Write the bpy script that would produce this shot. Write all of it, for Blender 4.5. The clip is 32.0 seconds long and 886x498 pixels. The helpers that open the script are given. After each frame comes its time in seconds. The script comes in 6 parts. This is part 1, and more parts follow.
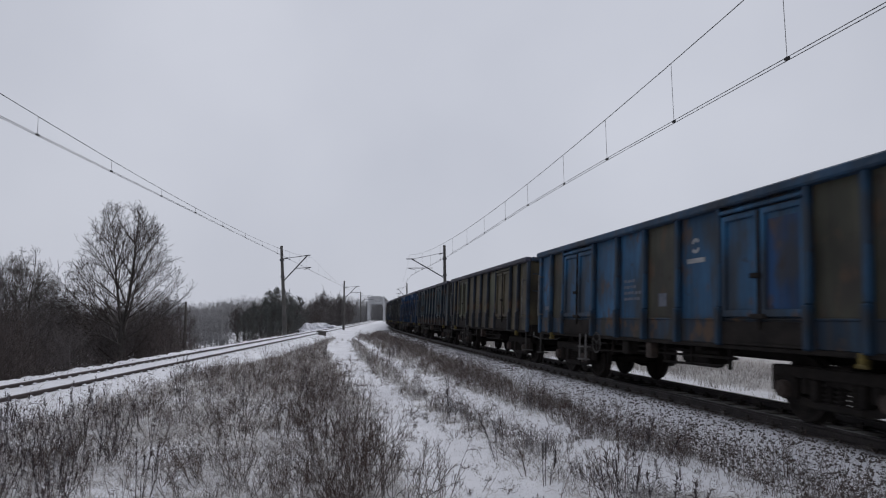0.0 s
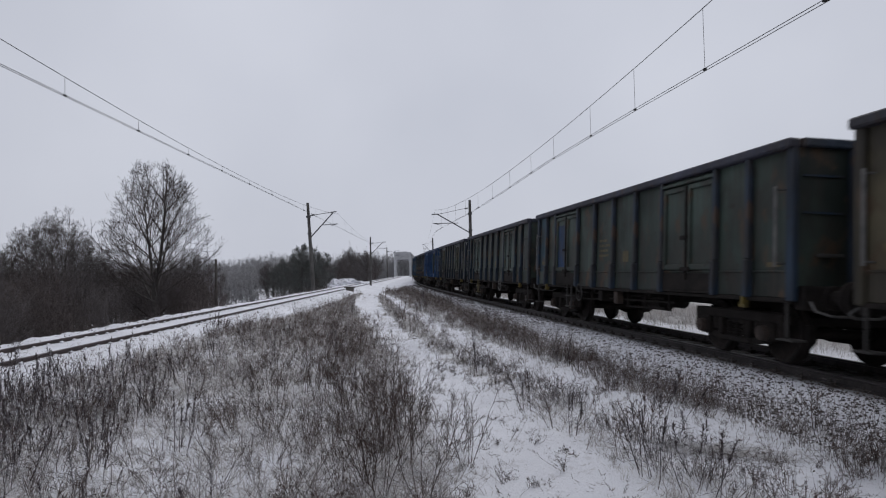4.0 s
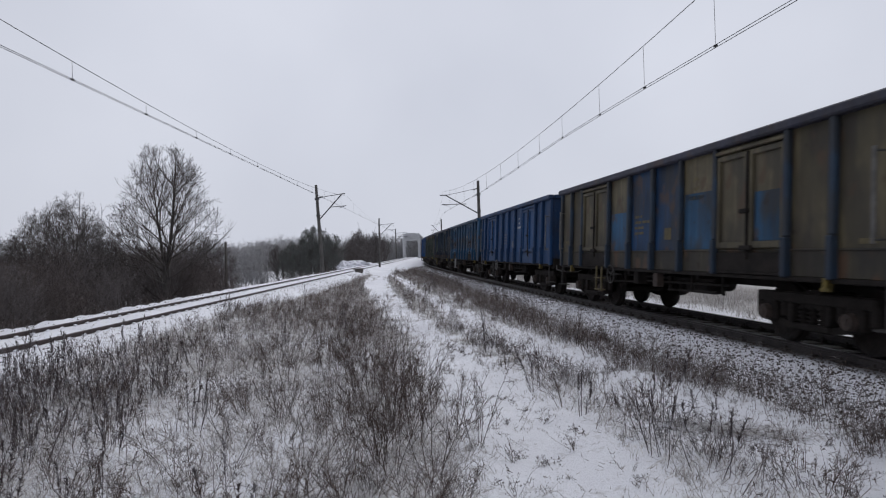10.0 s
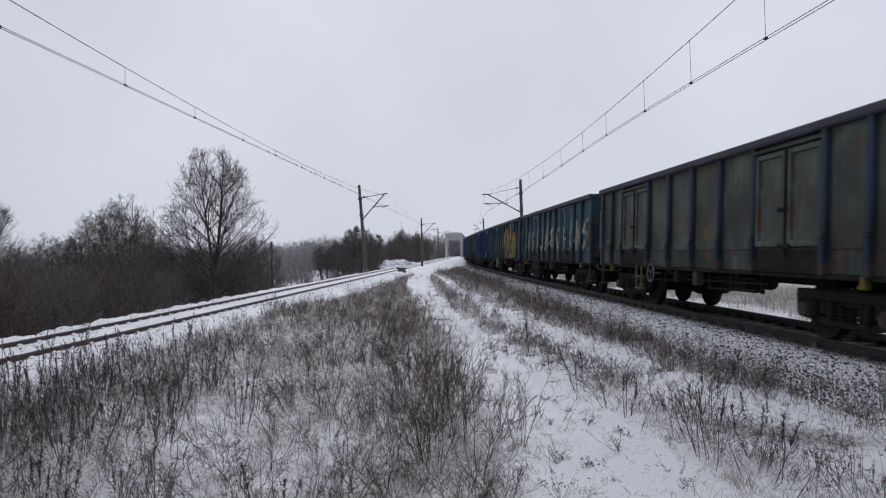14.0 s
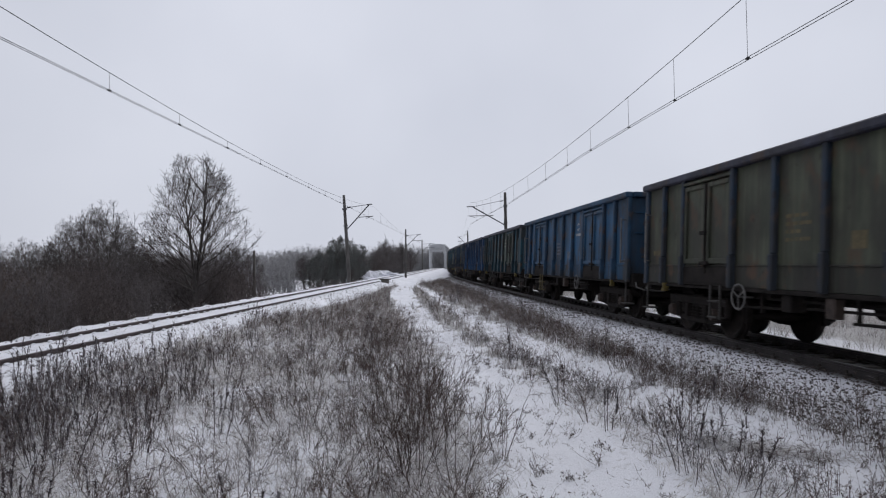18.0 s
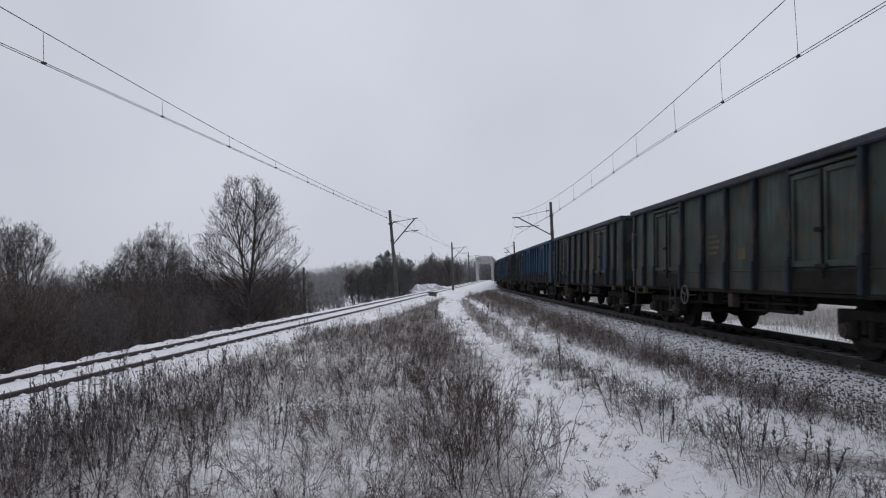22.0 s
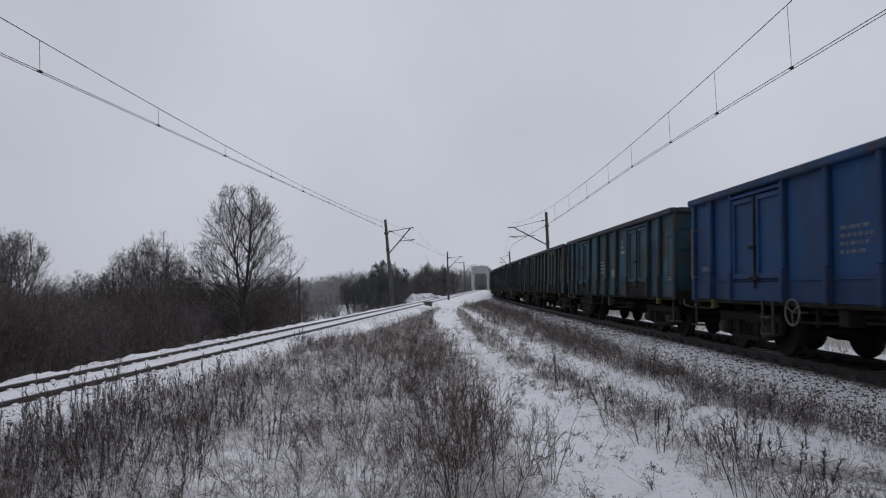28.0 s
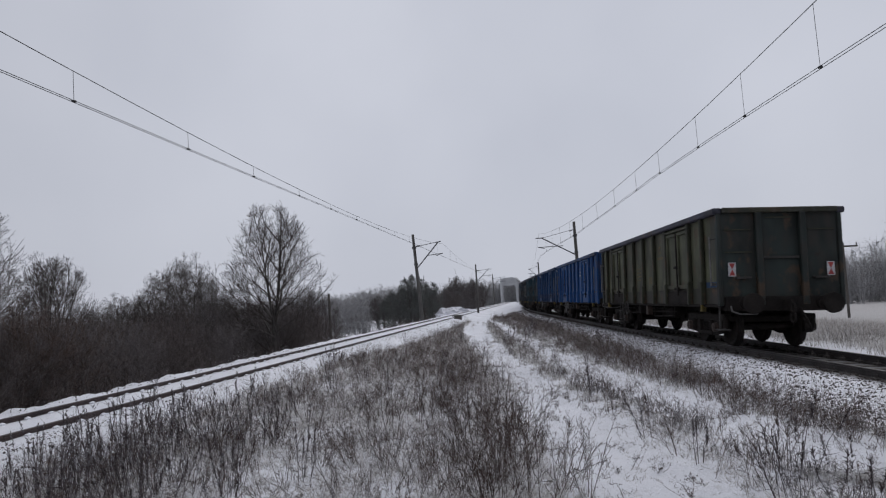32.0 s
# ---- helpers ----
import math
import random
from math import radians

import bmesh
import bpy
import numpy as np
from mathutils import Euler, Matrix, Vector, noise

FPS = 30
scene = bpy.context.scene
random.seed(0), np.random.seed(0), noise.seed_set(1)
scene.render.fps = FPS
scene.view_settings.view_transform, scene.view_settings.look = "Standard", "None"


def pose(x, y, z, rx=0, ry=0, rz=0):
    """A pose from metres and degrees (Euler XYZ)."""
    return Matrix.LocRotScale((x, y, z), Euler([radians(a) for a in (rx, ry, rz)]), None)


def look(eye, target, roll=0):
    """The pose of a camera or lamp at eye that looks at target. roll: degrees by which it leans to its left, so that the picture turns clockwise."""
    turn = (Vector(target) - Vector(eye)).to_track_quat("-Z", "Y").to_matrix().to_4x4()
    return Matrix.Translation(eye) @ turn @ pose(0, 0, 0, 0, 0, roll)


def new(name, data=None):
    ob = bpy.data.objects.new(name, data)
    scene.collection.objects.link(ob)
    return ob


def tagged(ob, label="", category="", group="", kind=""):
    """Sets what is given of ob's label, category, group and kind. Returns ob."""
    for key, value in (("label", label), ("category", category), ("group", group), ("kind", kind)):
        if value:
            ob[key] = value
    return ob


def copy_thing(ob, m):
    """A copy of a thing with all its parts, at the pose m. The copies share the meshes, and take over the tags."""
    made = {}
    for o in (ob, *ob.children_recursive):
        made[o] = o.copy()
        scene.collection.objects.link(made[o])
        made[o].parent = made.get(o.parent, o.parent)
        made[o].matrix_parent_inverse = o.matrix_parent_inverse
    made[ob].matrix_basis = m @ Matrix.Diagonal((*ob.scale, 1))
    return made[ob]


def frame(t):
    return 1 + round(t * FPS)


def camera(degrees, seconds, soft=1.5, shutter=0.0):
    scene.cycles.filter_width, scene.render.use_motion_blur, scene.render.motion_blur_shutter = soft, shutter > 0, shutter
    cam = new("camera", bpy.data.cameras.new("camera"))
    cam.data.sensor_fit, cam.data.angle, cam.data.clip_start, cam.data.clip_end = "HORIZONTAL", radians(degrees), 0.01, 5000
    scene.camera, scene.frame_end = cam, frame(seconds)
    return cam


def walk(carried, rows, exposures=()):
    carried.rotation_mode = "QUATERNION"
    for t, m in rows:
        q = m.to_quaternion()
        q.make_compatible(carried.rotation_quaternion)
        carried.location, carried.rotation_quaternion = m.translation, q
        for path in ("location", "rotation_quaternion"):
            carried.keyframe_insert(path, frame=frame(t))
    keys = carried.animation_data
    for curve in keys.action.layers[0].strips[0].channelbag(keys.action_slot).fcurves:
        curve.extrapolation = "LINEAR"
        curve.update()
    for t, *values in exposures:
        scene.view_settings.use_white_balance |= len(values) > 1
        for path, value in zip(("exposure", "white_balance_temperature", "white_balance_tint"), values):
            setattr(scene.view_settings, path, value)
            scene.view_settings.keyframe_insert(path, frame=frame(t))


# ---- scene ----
# ---------------------------------------------------------------- camera
PATH = {
    0.0: (-2.915, 5.594, 0.909),
    0.5: (-1.457, 4.924, 2.203),
    1.0: (-0.314, 5.156, 3.186),
    1.5: (2.434, 5.182, 2.046),
    2.0: (1.913, 4.2, 1.961),
    2.5: (1.201, 3.058, 1.61),
    3.0: (0.257, 2.493, 1.344),
    3.5: (-0.737, 2.097, 1.333),
    5.5: (-0.362, 1.354, 1.785),
    6.0: (0.013, 1.247, 1.344),
    6.5: (0.195, 1.104, 1.228),
    7.0: (0.061, 0.945, 1.483),
    7.5: (-0.084, 0.726, 1.729),
    8.0: (-0.099, 0.607, 1.754),
    8.5: (-0.036, 0.566, 1.643),
    9.0: (0, 0.4, 1.8),
    9.5: (0.021, 0.225, 1.849),
    10.0: (0.051, 0.218, 1.858),
    10.5: (0.212, 0.22, 1.846),
    11.0: (0.583, 0.165, 1.825),
    11.5: (1.019, 0.12, 1.714),
    12.0: (1.675, 0.123, 1.707),
    12.5: (2.275, 0.104, 1.697),
    13.0: (2.921, 0.204, 1.753),
    13.5: (3.429, 0.245, 1.89),
    14.0: (3.657, 0.277, 2.001),
    14.5: (3.846, 0.302, 1.941),
    16.5: (3.187, 0.601, 3.166),
    17.0: (3.01, 0.953, 2.966),
    17.5: (3.03, 1.198, 2.342),
    18.0: (2.277, 1.235, 1.113),
    18.5: (0.46, 1.321, -0.031),
    19.0: (-0.863, 1.581, -0.541),
    19.5: (4.713, 1.436, 0.585),
    20.0: (5.728, 1.289, 1.697),
    20.5: (6.058, 1.417, 2.263),
    21.0: (6.369, 1.676, 2.227),
    21.5: (6.396, 1.992, 2.424),
    22.0: (6.283, 2.421, 2.594),
    22.5: (6.278, 3.144, 2.267),
    23.0: (5.89, 3.734, 2.384),
    23.5: (5.506, 4.099, 2.552),
    24.0: (5.029, 4.369, 2.515),
    24.5: (4.656, 4.541, 2.334),
    26.5: (4.633, 3.91, 2.605),
    27.0: (4.944, 3.442, 2.564),
    27.5: (5.396, 3.206, 2.5),
    28.0: (5.899, 3.22, 2.456),
    28.5: (6.254, 3.321, 2.499),
    29.0: (6.549, 3.421, 2.737),
    29.5: (6.682, 3.614, 2.867),
    30.0: (6.678, 3.807, 2.996),
    30.5: (6.301, 3.908, 2.968),
    31.0: (6.314, 4.047, 3.201),
    31.5: (7.417, 4.289, 3.361),
    32.0: (8.395, 4.503, 4.031),
}
EYE = Vector((0.0, 0.0, 1.5))
cam = camera(66.8, 32.0, soft=1.15, shutter=0.16)
walk(cam, [(t, pose(EYE.x, EYE.y, EYE.z, 90 + p, r, y)) for t, (y, p, r) in PATH.items()],
     exposures=[(0, 0.13), (3, 0.15), (6, 0.25), (9, 0.33), (13, 0.38), (19, 0.36), (24, 0.15), (28, 0.08), (32, 0.12)])

# ---------------------------------------------------------------- sky and sun
SKY = 0.60
world = bpy.data.worlds.new("overcast_sky")
scene.world = world
world.use_nodes = True
wn, wl = world.node_tree.nodes, world.node_tree.links
wn.clear()
w_out = wn.new("ShaderNodeOutputWorld")
w_bg = wn.new("ShaderNodeBackground")
w_sky = wn.new("ShaderNodeTexSky")
w_sky.sky_type = "NISHITA"
w_sky.sun_disc = False
w_sky.sun_elevation, w_sky.sun_rotation = radians(24), radians(215)
w_sky.dust_density = 4.0
w_dim = wn.new("ShaderNodeMix")
w_dim.data_type, w_dim.blend_type = "RGBA", "MULTIPLY"
w_dim.inputs[0].default_value = 1.0
w_dim.inputs[7].default_value = (0.08, 0.08, 0.08, 1)
w_co = wn.new("ShaderNodeTexCoord")
w_no = wn.new("ShaderNodeTexNoise")
w_no.inputs["Scale"].default_value = 2.2
w_no.inputs["Detail"].default_value = 4.0
w_no.inputs["Roughness"].default_value = 0.45
w_ra = wn.new("ShaderNodeValToRGB")
w_ra.color_ramp.elements[0].position, w_ra.color_ramp.elements[0].color = 0.30, (0.795, 0.83, 0.95, 1)
w_ra.color_ramp.elements[1].position, w_ra.color_ramp.elements[1].color = 0.72, (0.952, 0.985, 1.105, 1)
w_mix = wn.new("ShaderNodeMix")
w_mix.data_type = "RGBA"
w_mix.inputs[0].default_value = 0.93
wl.new(w_sky.outputs[0], w_dim.inputs[6])
wl.new(w_co.outputs["Generated"], w_no.inputs["Vector"])
wl.new(w_no.outputs["Fac"], w_ra.inputs["Fac"])
wl.new(w_dim.outputs[2], w_mix.inputs[6])
wl.new(w_ra.outputs["Color"], w_mix.inputs[7])
w_dot = wn.new("ShaderNodeVectorMath")
w_dot.operation = "DOT_PRODUCT"
w_dot.inputs[1].default_value = (0.0, 0.95, 0.31)
w_glow = wn.new("ShaderNodeMapRange")
w_glow.interpolation_type = "SMOOTHSTEP"
for key, value in (("From Min", 0.55), ("From Max", 1.0), ("To Min", 0.88), ("To Max", 1.03)):
    w_glow.inputs[key].default_value = value
w_lit = wn.new("ShaderNodeVectorMath")
w_lit.operation = "SCALE"
wl.new(w_co.outputs["Generated"], w_dot.inputs[0])
wl.new(w_dot.outputs["Value"], w_glow.inputs["Value"])
wl.new(w_mix.outputs[2], w_lit.inputs[0])
wl.new(w_glow.outputs["Result"], w_lit.inputs["Scale"])
wl.new(w_lit.outputs["Vector"], w_bg.inputs["Color"])
w_bg.inputs["Strength"].default_value = SKY
wl.new(w_bg.outputs[0], w_out.inputs["Surface"])

sun_data = bpy.data.lights.new("veiled_sun", "SUN")
sun_data.energy, sun_data.angle, sun_data.color = 0.95, radians(60), (1.0, 0.98, 0.95)
sun = new("veiled_sun", sun_data)
sun.matrix_basis = look((30, 45, 70), (0, 0, 0))


# ---------------------------------------------------------------- materials
def nodes_of(name):
    m = bpy.data.materials.new(name)
    m.use_nodes = True
    nt = m.node_tree
    return m, nt.nodes, nt.links, nt.nodes["Principled BSDF"]


def ramp(nodes, stops):
    r = nodes.new("ShaderNodeValToRGB")
    el = r.color_ramp.elements
    while len(el) < len(stops):
        el.new(0.5)
    for e, (p, c) in zip(el, stops):
        e.position, e.color = p, (*c, 1)
    return r


def noise_node(nodes, links, scale, detail=3.0, source="Object", stretch=None, rough=0.55):
    co = nodes.new("ShaderNodeTexCoord")
    n = nodes.new("ShaderNodeTexNoise")
    n.inputs["Scale"].default_value, n.inputs["Detail"].default_value = scale, detail
    n.inputs["Roughness"].default_value = rough
    if stretch:
        mp = nodes.new("ShaderNodeMapping")
        mp.inputs["Scale"].default_value = stretch
        links.new(co.outputs[source], mp.inputs["Vector"])
        links.new(mp.outputs[0], n.inputs["Vector"])
    else:
        links.new(co.outputs[source], n.inputs["Vector"])
    return n


def mixed(nodes, links, fac, a, b, blend="MIX"):
    m = nodes.new("ShaderNodeMix")
    m.data_type, m.blend_type = "RGBA", blend
    for sock, v in ((m.inputs[0], fac), (m.inputs[6], a), (m.inputs[7], b)):
        if isinstance(v, (int, float)):
            sock.default_value = v
        elif isinstance(v, tuple):
            sock.default_value = (*v, 1)
        else:
            links.new(v, sock)
    return m.outputs[2]


def bump(nodes, links, bsdf, height, strength=0.3, distance=0.02):
    b = nodes.new("ShaderNodeBump")
    b.inputs["Strength"].default_value, b.inputs["Distance"].default_value = strength, distance
    links.new(height, b.inputs["Height"])
    links.new(b.outputs[0], bsdf.inputs["Normal"])


def plain_mat(name, dark, light, scale=4.0, fine=40.0, rough=0.8, metal=0.0, relief=0.3, spread=0.25, gloss=0.5):
    m, nodes, links, bsdf = nodes_of(name)
    n1 = noise_node(nodes, links, scale)
    n2 = noise_node(nodes, links, fine, 4.0)
    r = ramp(nodes, [(0.5 - spread, dark), (0.5 + spread, light)])
    links.new(n1.outputs["Fac"], r.inputs["Fac"])
    g = ramp(nodes, [(0.3, (0.72, 0.72, 0.72)), (0.7, (1.12, 1.12, 1.12))])
    links.new(n2.outputs["Fac"], g.inputs["Fac"])
    links.new(mixed(nodes, links, 1.0, r.outputs[0], g.outputs[0], "MULTIPLY"), bsdf.inputs["Base Color"])
    bsdf.inputs["Roughness"].default_value, bsdf.inputs["Metallic"].default_value = rough, metal
    bsdf.inputs["Specular IOR Level"].default_value = gloss
    if relief:
        bump(nodes, links, bsdf, n2.outputs["Fac"], relief, 0.01)
    return m


def twig_mat(name, dark, light, frost, amount):
    """Dry stems or twigs, with frost and snow dust caught on some of them; on far ones it stands for haze."""
    m, nodes, links, bsdf = nodes_of(name)
    geo = nodes.new("ShaderNodeNewGeometry")
    r = ramp(nodes, [(0.0, dark), (1.0, light)])
    links.new(geo.outputs["Random Per Island"], r.inputs["Fac"])
    n = noise_node(nodes, links, 9.0, 4.0)
    fr = ramp(nodes, [(0.62 - 0.3 * amount, (0, 0, 0)), (0.82 - 0.2 * amount, (amount + 0.15,) * 3)])
    links.new(n.outputs["Fac"], fr.inputs["Fac"])
    links.new(mixed(nodes, links, fr.outputs[0], r.outputs[0], frost), bsdf.inputs["Base Color"])
    bsdf.inputs["Roughness"].default_value = 0.95
    bsdf.inputs["Specular IOR Level"].default_value = 0.15
    return m


def paint_mat(name, grime=0.5, dust=0.0):
    """Old wagon paint: the wagon's own colour, faded, streaked, with rust and coal dust."""
    m, nodes, links, bsdf = nodes_of(name)
    info = nodes.new("ShaderNodeObjectInfo")
    co = nodes.new("ShaderNodeTexCoord")
    off = nodes.new("ShaderNodeVectorMath")
    off.operation = "ADD"
    mul = nodes.new("ShaderNodeMath")
    mul.operation = "MULTIPLY"
    mul.inputs[1].default_value = 97.0
    links.new(info.outputs["Alpha"], mul.inputs[0])
    links.new(co.outputs["Object"], off.inputs[0])
    links.new(mul.outputs[0], off.inputs[1])

    def tex(scale, detail, stretch):
        mp = nodes.new("ShaderNodeMapping")
        mp.inputs["Scale"].default_value = stretch
        n = nodes.new("ShaderNodeTexNoise")
        n.inputs["Scale"].default_value, n.inputs["Detail"].default_value = scale, detail
        links.new(off.outputs[0], mp.inputs["Vector"])
        links.new(mp.outputs[0], n.inputs["Vector"])
        return n.outputs["Fac"]

    big, streak, fine = tex(0.9, 5.0, (1, 1, 0.8)), tex(3.0, 4.0, (1, 2.4, 0.18)), tex(11.0, 5.0, (1, 1, 1))
    wear = min(1.0, 2.2 * grime)
    fade = ramp(nodes, [(0.36, (1 - 0.5 * wear,) * 3), (0.64, (1 + 0.55 * wear,) * 3)])
    links.new(big, fade.inputs["Fac"])
    base = mixed(nodes, links, 1.0, info.outputs["Color"], fade.outputs[0], "MULTIPLY")
    own = ramp(nodes, [(0.0, (0.88, 0.88, 0.88)), (1.0, (1.10, 1.10, 1.10))])
    links.new(info.outputs["Random"], own.inputs["Fac"])
    base = mixed(nodes, links, 1.0, base, own.outputs[0], "MULTIPLY")
    # chalky runs where the rain has washed the paint
    chalk = ramp(nodes, [(0.50, (0, 0, 0)), (0.68, (0.08 + 0.9 * grime,) * 3)])
    links.new(tex(2.3, 5.0, (1, 4.5, 0.22)), chalk.inputs["Fac"])
    pale = mixed(nodes, links, 1.0, base, (1.9, 1.85, 1.75), "MULTIPLY")
    base = mixed(nodes, links, chalk.outputs[0], base, pale)
    # worn clouds, dark runs, rust
    cloud = ramp(nodes, [(0.50, (0, 0, 0)), (0.62, (0.10 + 1.2 * grime,) * 3)])
    links.new(tex(1.7, 7.0, (1, 1, 0.6)), cloud.inputs["Fac"])
    base = mixed(nodes, links, cloud.outputs[0], base, (0.026, 0.024, 0.021))
    st = ramp(nodes, [(0.48, (0, 0, 0)), (0.74, (grime * 1.25,) * 3)])
    links.new(streak, st.inputs["Fac"])
    base = mixed(nodes, links, st.outputs[0], base, (0.036, 0.029, 0.025))
    ru = ramp(nodes, [(0.57, (0, 0, 0)), (0.66, (grime * 1.6,) * 3)])
    links.new(tex(2.8, 6.0, (1, 1, 0.7)), ru.inputs["Fac"])
    base = mixed(nodes, links, ru.outputs[0], base, (0.066, 0.040, 0.025))
    chip = ramp(nodes, [(0.66, (0, 0, 0)), (0.70, (grime * 1.2,) * 3)])
    links.new(tex(3.6, 8.0, (1, 1, 1)), chip.inputs["Fac"])
    base = mixed(nodes, links, chip.outputs[0], base, (0.020, 0.013, 0.010))
    if dust:
        du = ramp(nodes, [(0.50, (0, 0, 0)), (0.66, (dust, dust, dust))])
        links.new(fine, du.inputs["Fac"])
        base = mixed(nodes, links, du.outputs[0], base, (0.16, 0.16, 0.20))
    links.new(base, bsdf.inputs["Base Color"])
    bsdf.inputs["Roughness"].default_value = 0.66
    bsdf.inputs["Specular IOR Level"].default_value = 0.3
    bump(nodes, links, bsdf, fine, 0.25, 0.01)
    return m


SNOW = (0.80, 0.81, 0.86)
M_PAINT = paint_mat("weathered_wagon_paint", 0.44)
M_FRESH = paint_mat("fresher_wagon_paint", 0.14)
M_LOWPAINT = paint_mat("grimy_lower_wagon_paint", 0.7)
M_UNDER = plain_mat("oily_black_underframe", (0.009, 0.008, 0.008), (0.027, 0.023, 0.021), 3.0, 30.0, 0.9, 0.0, gloss=0.15)
M_WHEEL = plain_mat("dark_wheel_steel", (0.010, 0.009, 0.009), (0.034, 0.028, 0.026), 4.0, 40.0, 0.85, 0.0, gloss=0.2)
M_RIM = paint_mat("snow_dusted_rim_paint", 0.3, 0.10)
M_LIGHT = plain_mat("stencilled_white_paint", (0.14, 0.15, 0.16), (0.36, 0.36, 0.36), 6.0, 30.0, 0.7)
M_FAINT = plain_mat("faint_stencil_paint", (0.045, 0.06, 0.09), (0.13, 0.14, 0.17), 8.0, 30.0, 0.75)
M_YELLOW = plain_mat("dull_yellow_paint", (0.06, 0.046, 0.010), (0.17, 0.125, 0.022), 6.0, 30.0, 0.7)
M_RED = plain_mat("red_reflector_paint", (0.22, 0.02, 0.022), (0.34, 0.035, 0.03), 6.0, 30.0, 0.5)
M_WHITE = plain_mat("white_reflector_paint", (0.34, 0.34, 0.36), (0.5, 0.5, 0.52), 6.0, 30.0, 0.5)
M_GREY = plain_mat("dull_grey_metal", (0.05, 0.05, 0.052), (0.14, 0.135, 0.13), 6.0, 40.0, 0.7, 0.0)
M_DIMGREY = plain_mat("grimy_grey_metal", (0.016, 0.015, 0.014), (0.045, 0.042, 0.04), 6.0, 40.0, 0.8, 0.0)
M_BOXRUST = plain_mat("rusty_fitting", (0.018, 0.013, 0.011), (0.065, 0.046, 0.038), 8.0, 40.0, 0.85)
M_RAIL = plain_mat("rusty_rail_steel", (0.030, 0.022, 0.024), (0.075, 0.052, 0.05), 3.0, 30.0, 0.6, 0.3)
M_RAILTOP = plain_mat("running_rail_steel", (0.035, 0.032, 0.033), (0.08, 0.07, 0.07), 3.0, 30.0, 0.45, 0.6)
M_SLEEPER = plain_mat("stained_concrete_sleeper", (0.020, 0.017, 0.016), (0.055, 0.048, 0.045), 3.0, 30.0, 0.9)
M_STONE = plain_mat("ballast_stone", (0.035, 0.03, 0.028), (0.14, 0.12, 0.115), 2.0, 30.0, 0.95)
M_CONC = plain_mat("aged_mast_concrete", (0.045, 0.042, 0.04), (0.13, 0.125, 0.12), 1.0, 20.0, 0.9)
M_ORANGE = plain_mat("faded_ochre_paint", (0.06, 0.050, 0.025), (0.13, 0.105, 0.05), 5.0, 30.0, 0.8)
M_CREAM = plain_mat("sprayed_cream_paint", (0.13, 0.135, 0.12), (0.32, 0.315, 0.265), 3.0, 30.0, 0.8)
M_SPRAYY = plain_mat("sprayed_yellow_paint", (0.07, 0.07, 0.016), (0.20, 0.18, 0.025), 3.0, 30.0, 0.8)
M_SPRAYL = plain_mat("sprayed_pale_yellow_paint", (0.22, 0.21, 0.05), (0.36, 0.34, 0.10), 3.0, 30.0, 0.8)
M_SPRAYR = plain_mat("sprayed_red_paint", (0.20, 0.025, 0.015), (0.30, 0.05, 0.028), 3.0, 30.0, 0.8)
M_STEEL = plain_mat("dark_galvanised_steel", (0.05, 0.05, 0.055), (0.10, 0.10, 0.105), 3.0, 30.0, 0.6, 0.4)
M_WIRE = plain_mat("copper_catenary_wire", (0.03, 0.03, 0.033), (0.06, 0.06, 0.065), 3.0, 30.0, 0.6, 0.5, 0)
M_BRIDGE = plain_mat("pale_bridge_paint", (0.38, 0.39, 0.41), (0.54, 0.55, 0.57), 0.5, 8.0, 0.7)
M_WOOD = plain_mat("grey_weathered_timber", (0.05, 0.045, 0.04), (0.13, 0.12, 0.11), 2.0, 30.0, 0.9)
M_BARK = plain_mat("grey_brown_bark", (0.035, 0.03, 0.028), (0.10, 0.09, 0.085), 3.0, 40.0, 0.95)
M_TWIG = twig_mat("bare_twigs", (0.026, 0.021, 0.020), (0.075, 0.062, 0.058), (0.35, 0.35, 0.37), 0.1)
M_THICK = twig_mat("thicket_twigs", (0.028, 0.023, 0.023), (0.105, 0.088, 0.085), (0.40, 0.40, 0.43), 0.2)
M_THICK2 = twig_mat("reddish_thicket_twigs", (0.034, 0.025, 0.022), (0.115, 0.085, 0.076), (0.40, 0.40, 0.43), 0.2)
M_THICK3 = twig_mat("grey_thicket_twigs", (0.042, 0.037, 0.038), (0.15, 0.135, 0.135), (0.42, 0.42, 0.45), 0.25)
# Haze put into the colour: far twigs are paler and greyer than near ones.
M_FARTW = twig_mat("hazed_far_twigs", (0.13, 0.13, 0.138), (0.27, 0.27, 0.28), (0.45, 0.45, 0.47), 0.5)
# Needle colour and frost raised a little for the haze before them.
M_PINE = twig_mat("dark_pine_needles", (0.05, 0.055, 0.052), (0.13, 0.138, 0.13), (0.48, 0.48, 0.5), 0.4)
M_GRASS = twig_mat("frosted_dry_grass", (0.15, 0.135, 0.125), (0.48, 0.45, 0.43), (0.72, 0.73, 0.77), 0.55)
M_WEED = twig_mat("dead_weed_stems", (0.031, 0.022, 0.019), (0.15, 0.112, 0.098), (0.68, 0.68, 0.71), 0.48)
M_TURF = twig_mat("frosted_turf_blades", (0.20, 0.185, 0.175), (0.60, 0.58, 0.565), (0.76, 0.77, 0.80), 0.7)
M_PATHGRASS = twig_mat("withered_path_blades", (0.08, 0.07, 0.062), (0.34, 0.31, 0.29), (0.7, 0.7, 0.73), 0.4)
M_BRUSH = twig_mat("brown_brushwood_stems", (0.032, 0.023, 0.020), (0.12, 0.09, 0.08), (0.55, 0.55, 0.58), 0.25)
M_DARKSEED = twig_mat("tall_weed_stems", (0.024, 0.02, 0.022), (0.10, 0.083, 0.085), (0.6, 0.6, 0.65), 0.35)
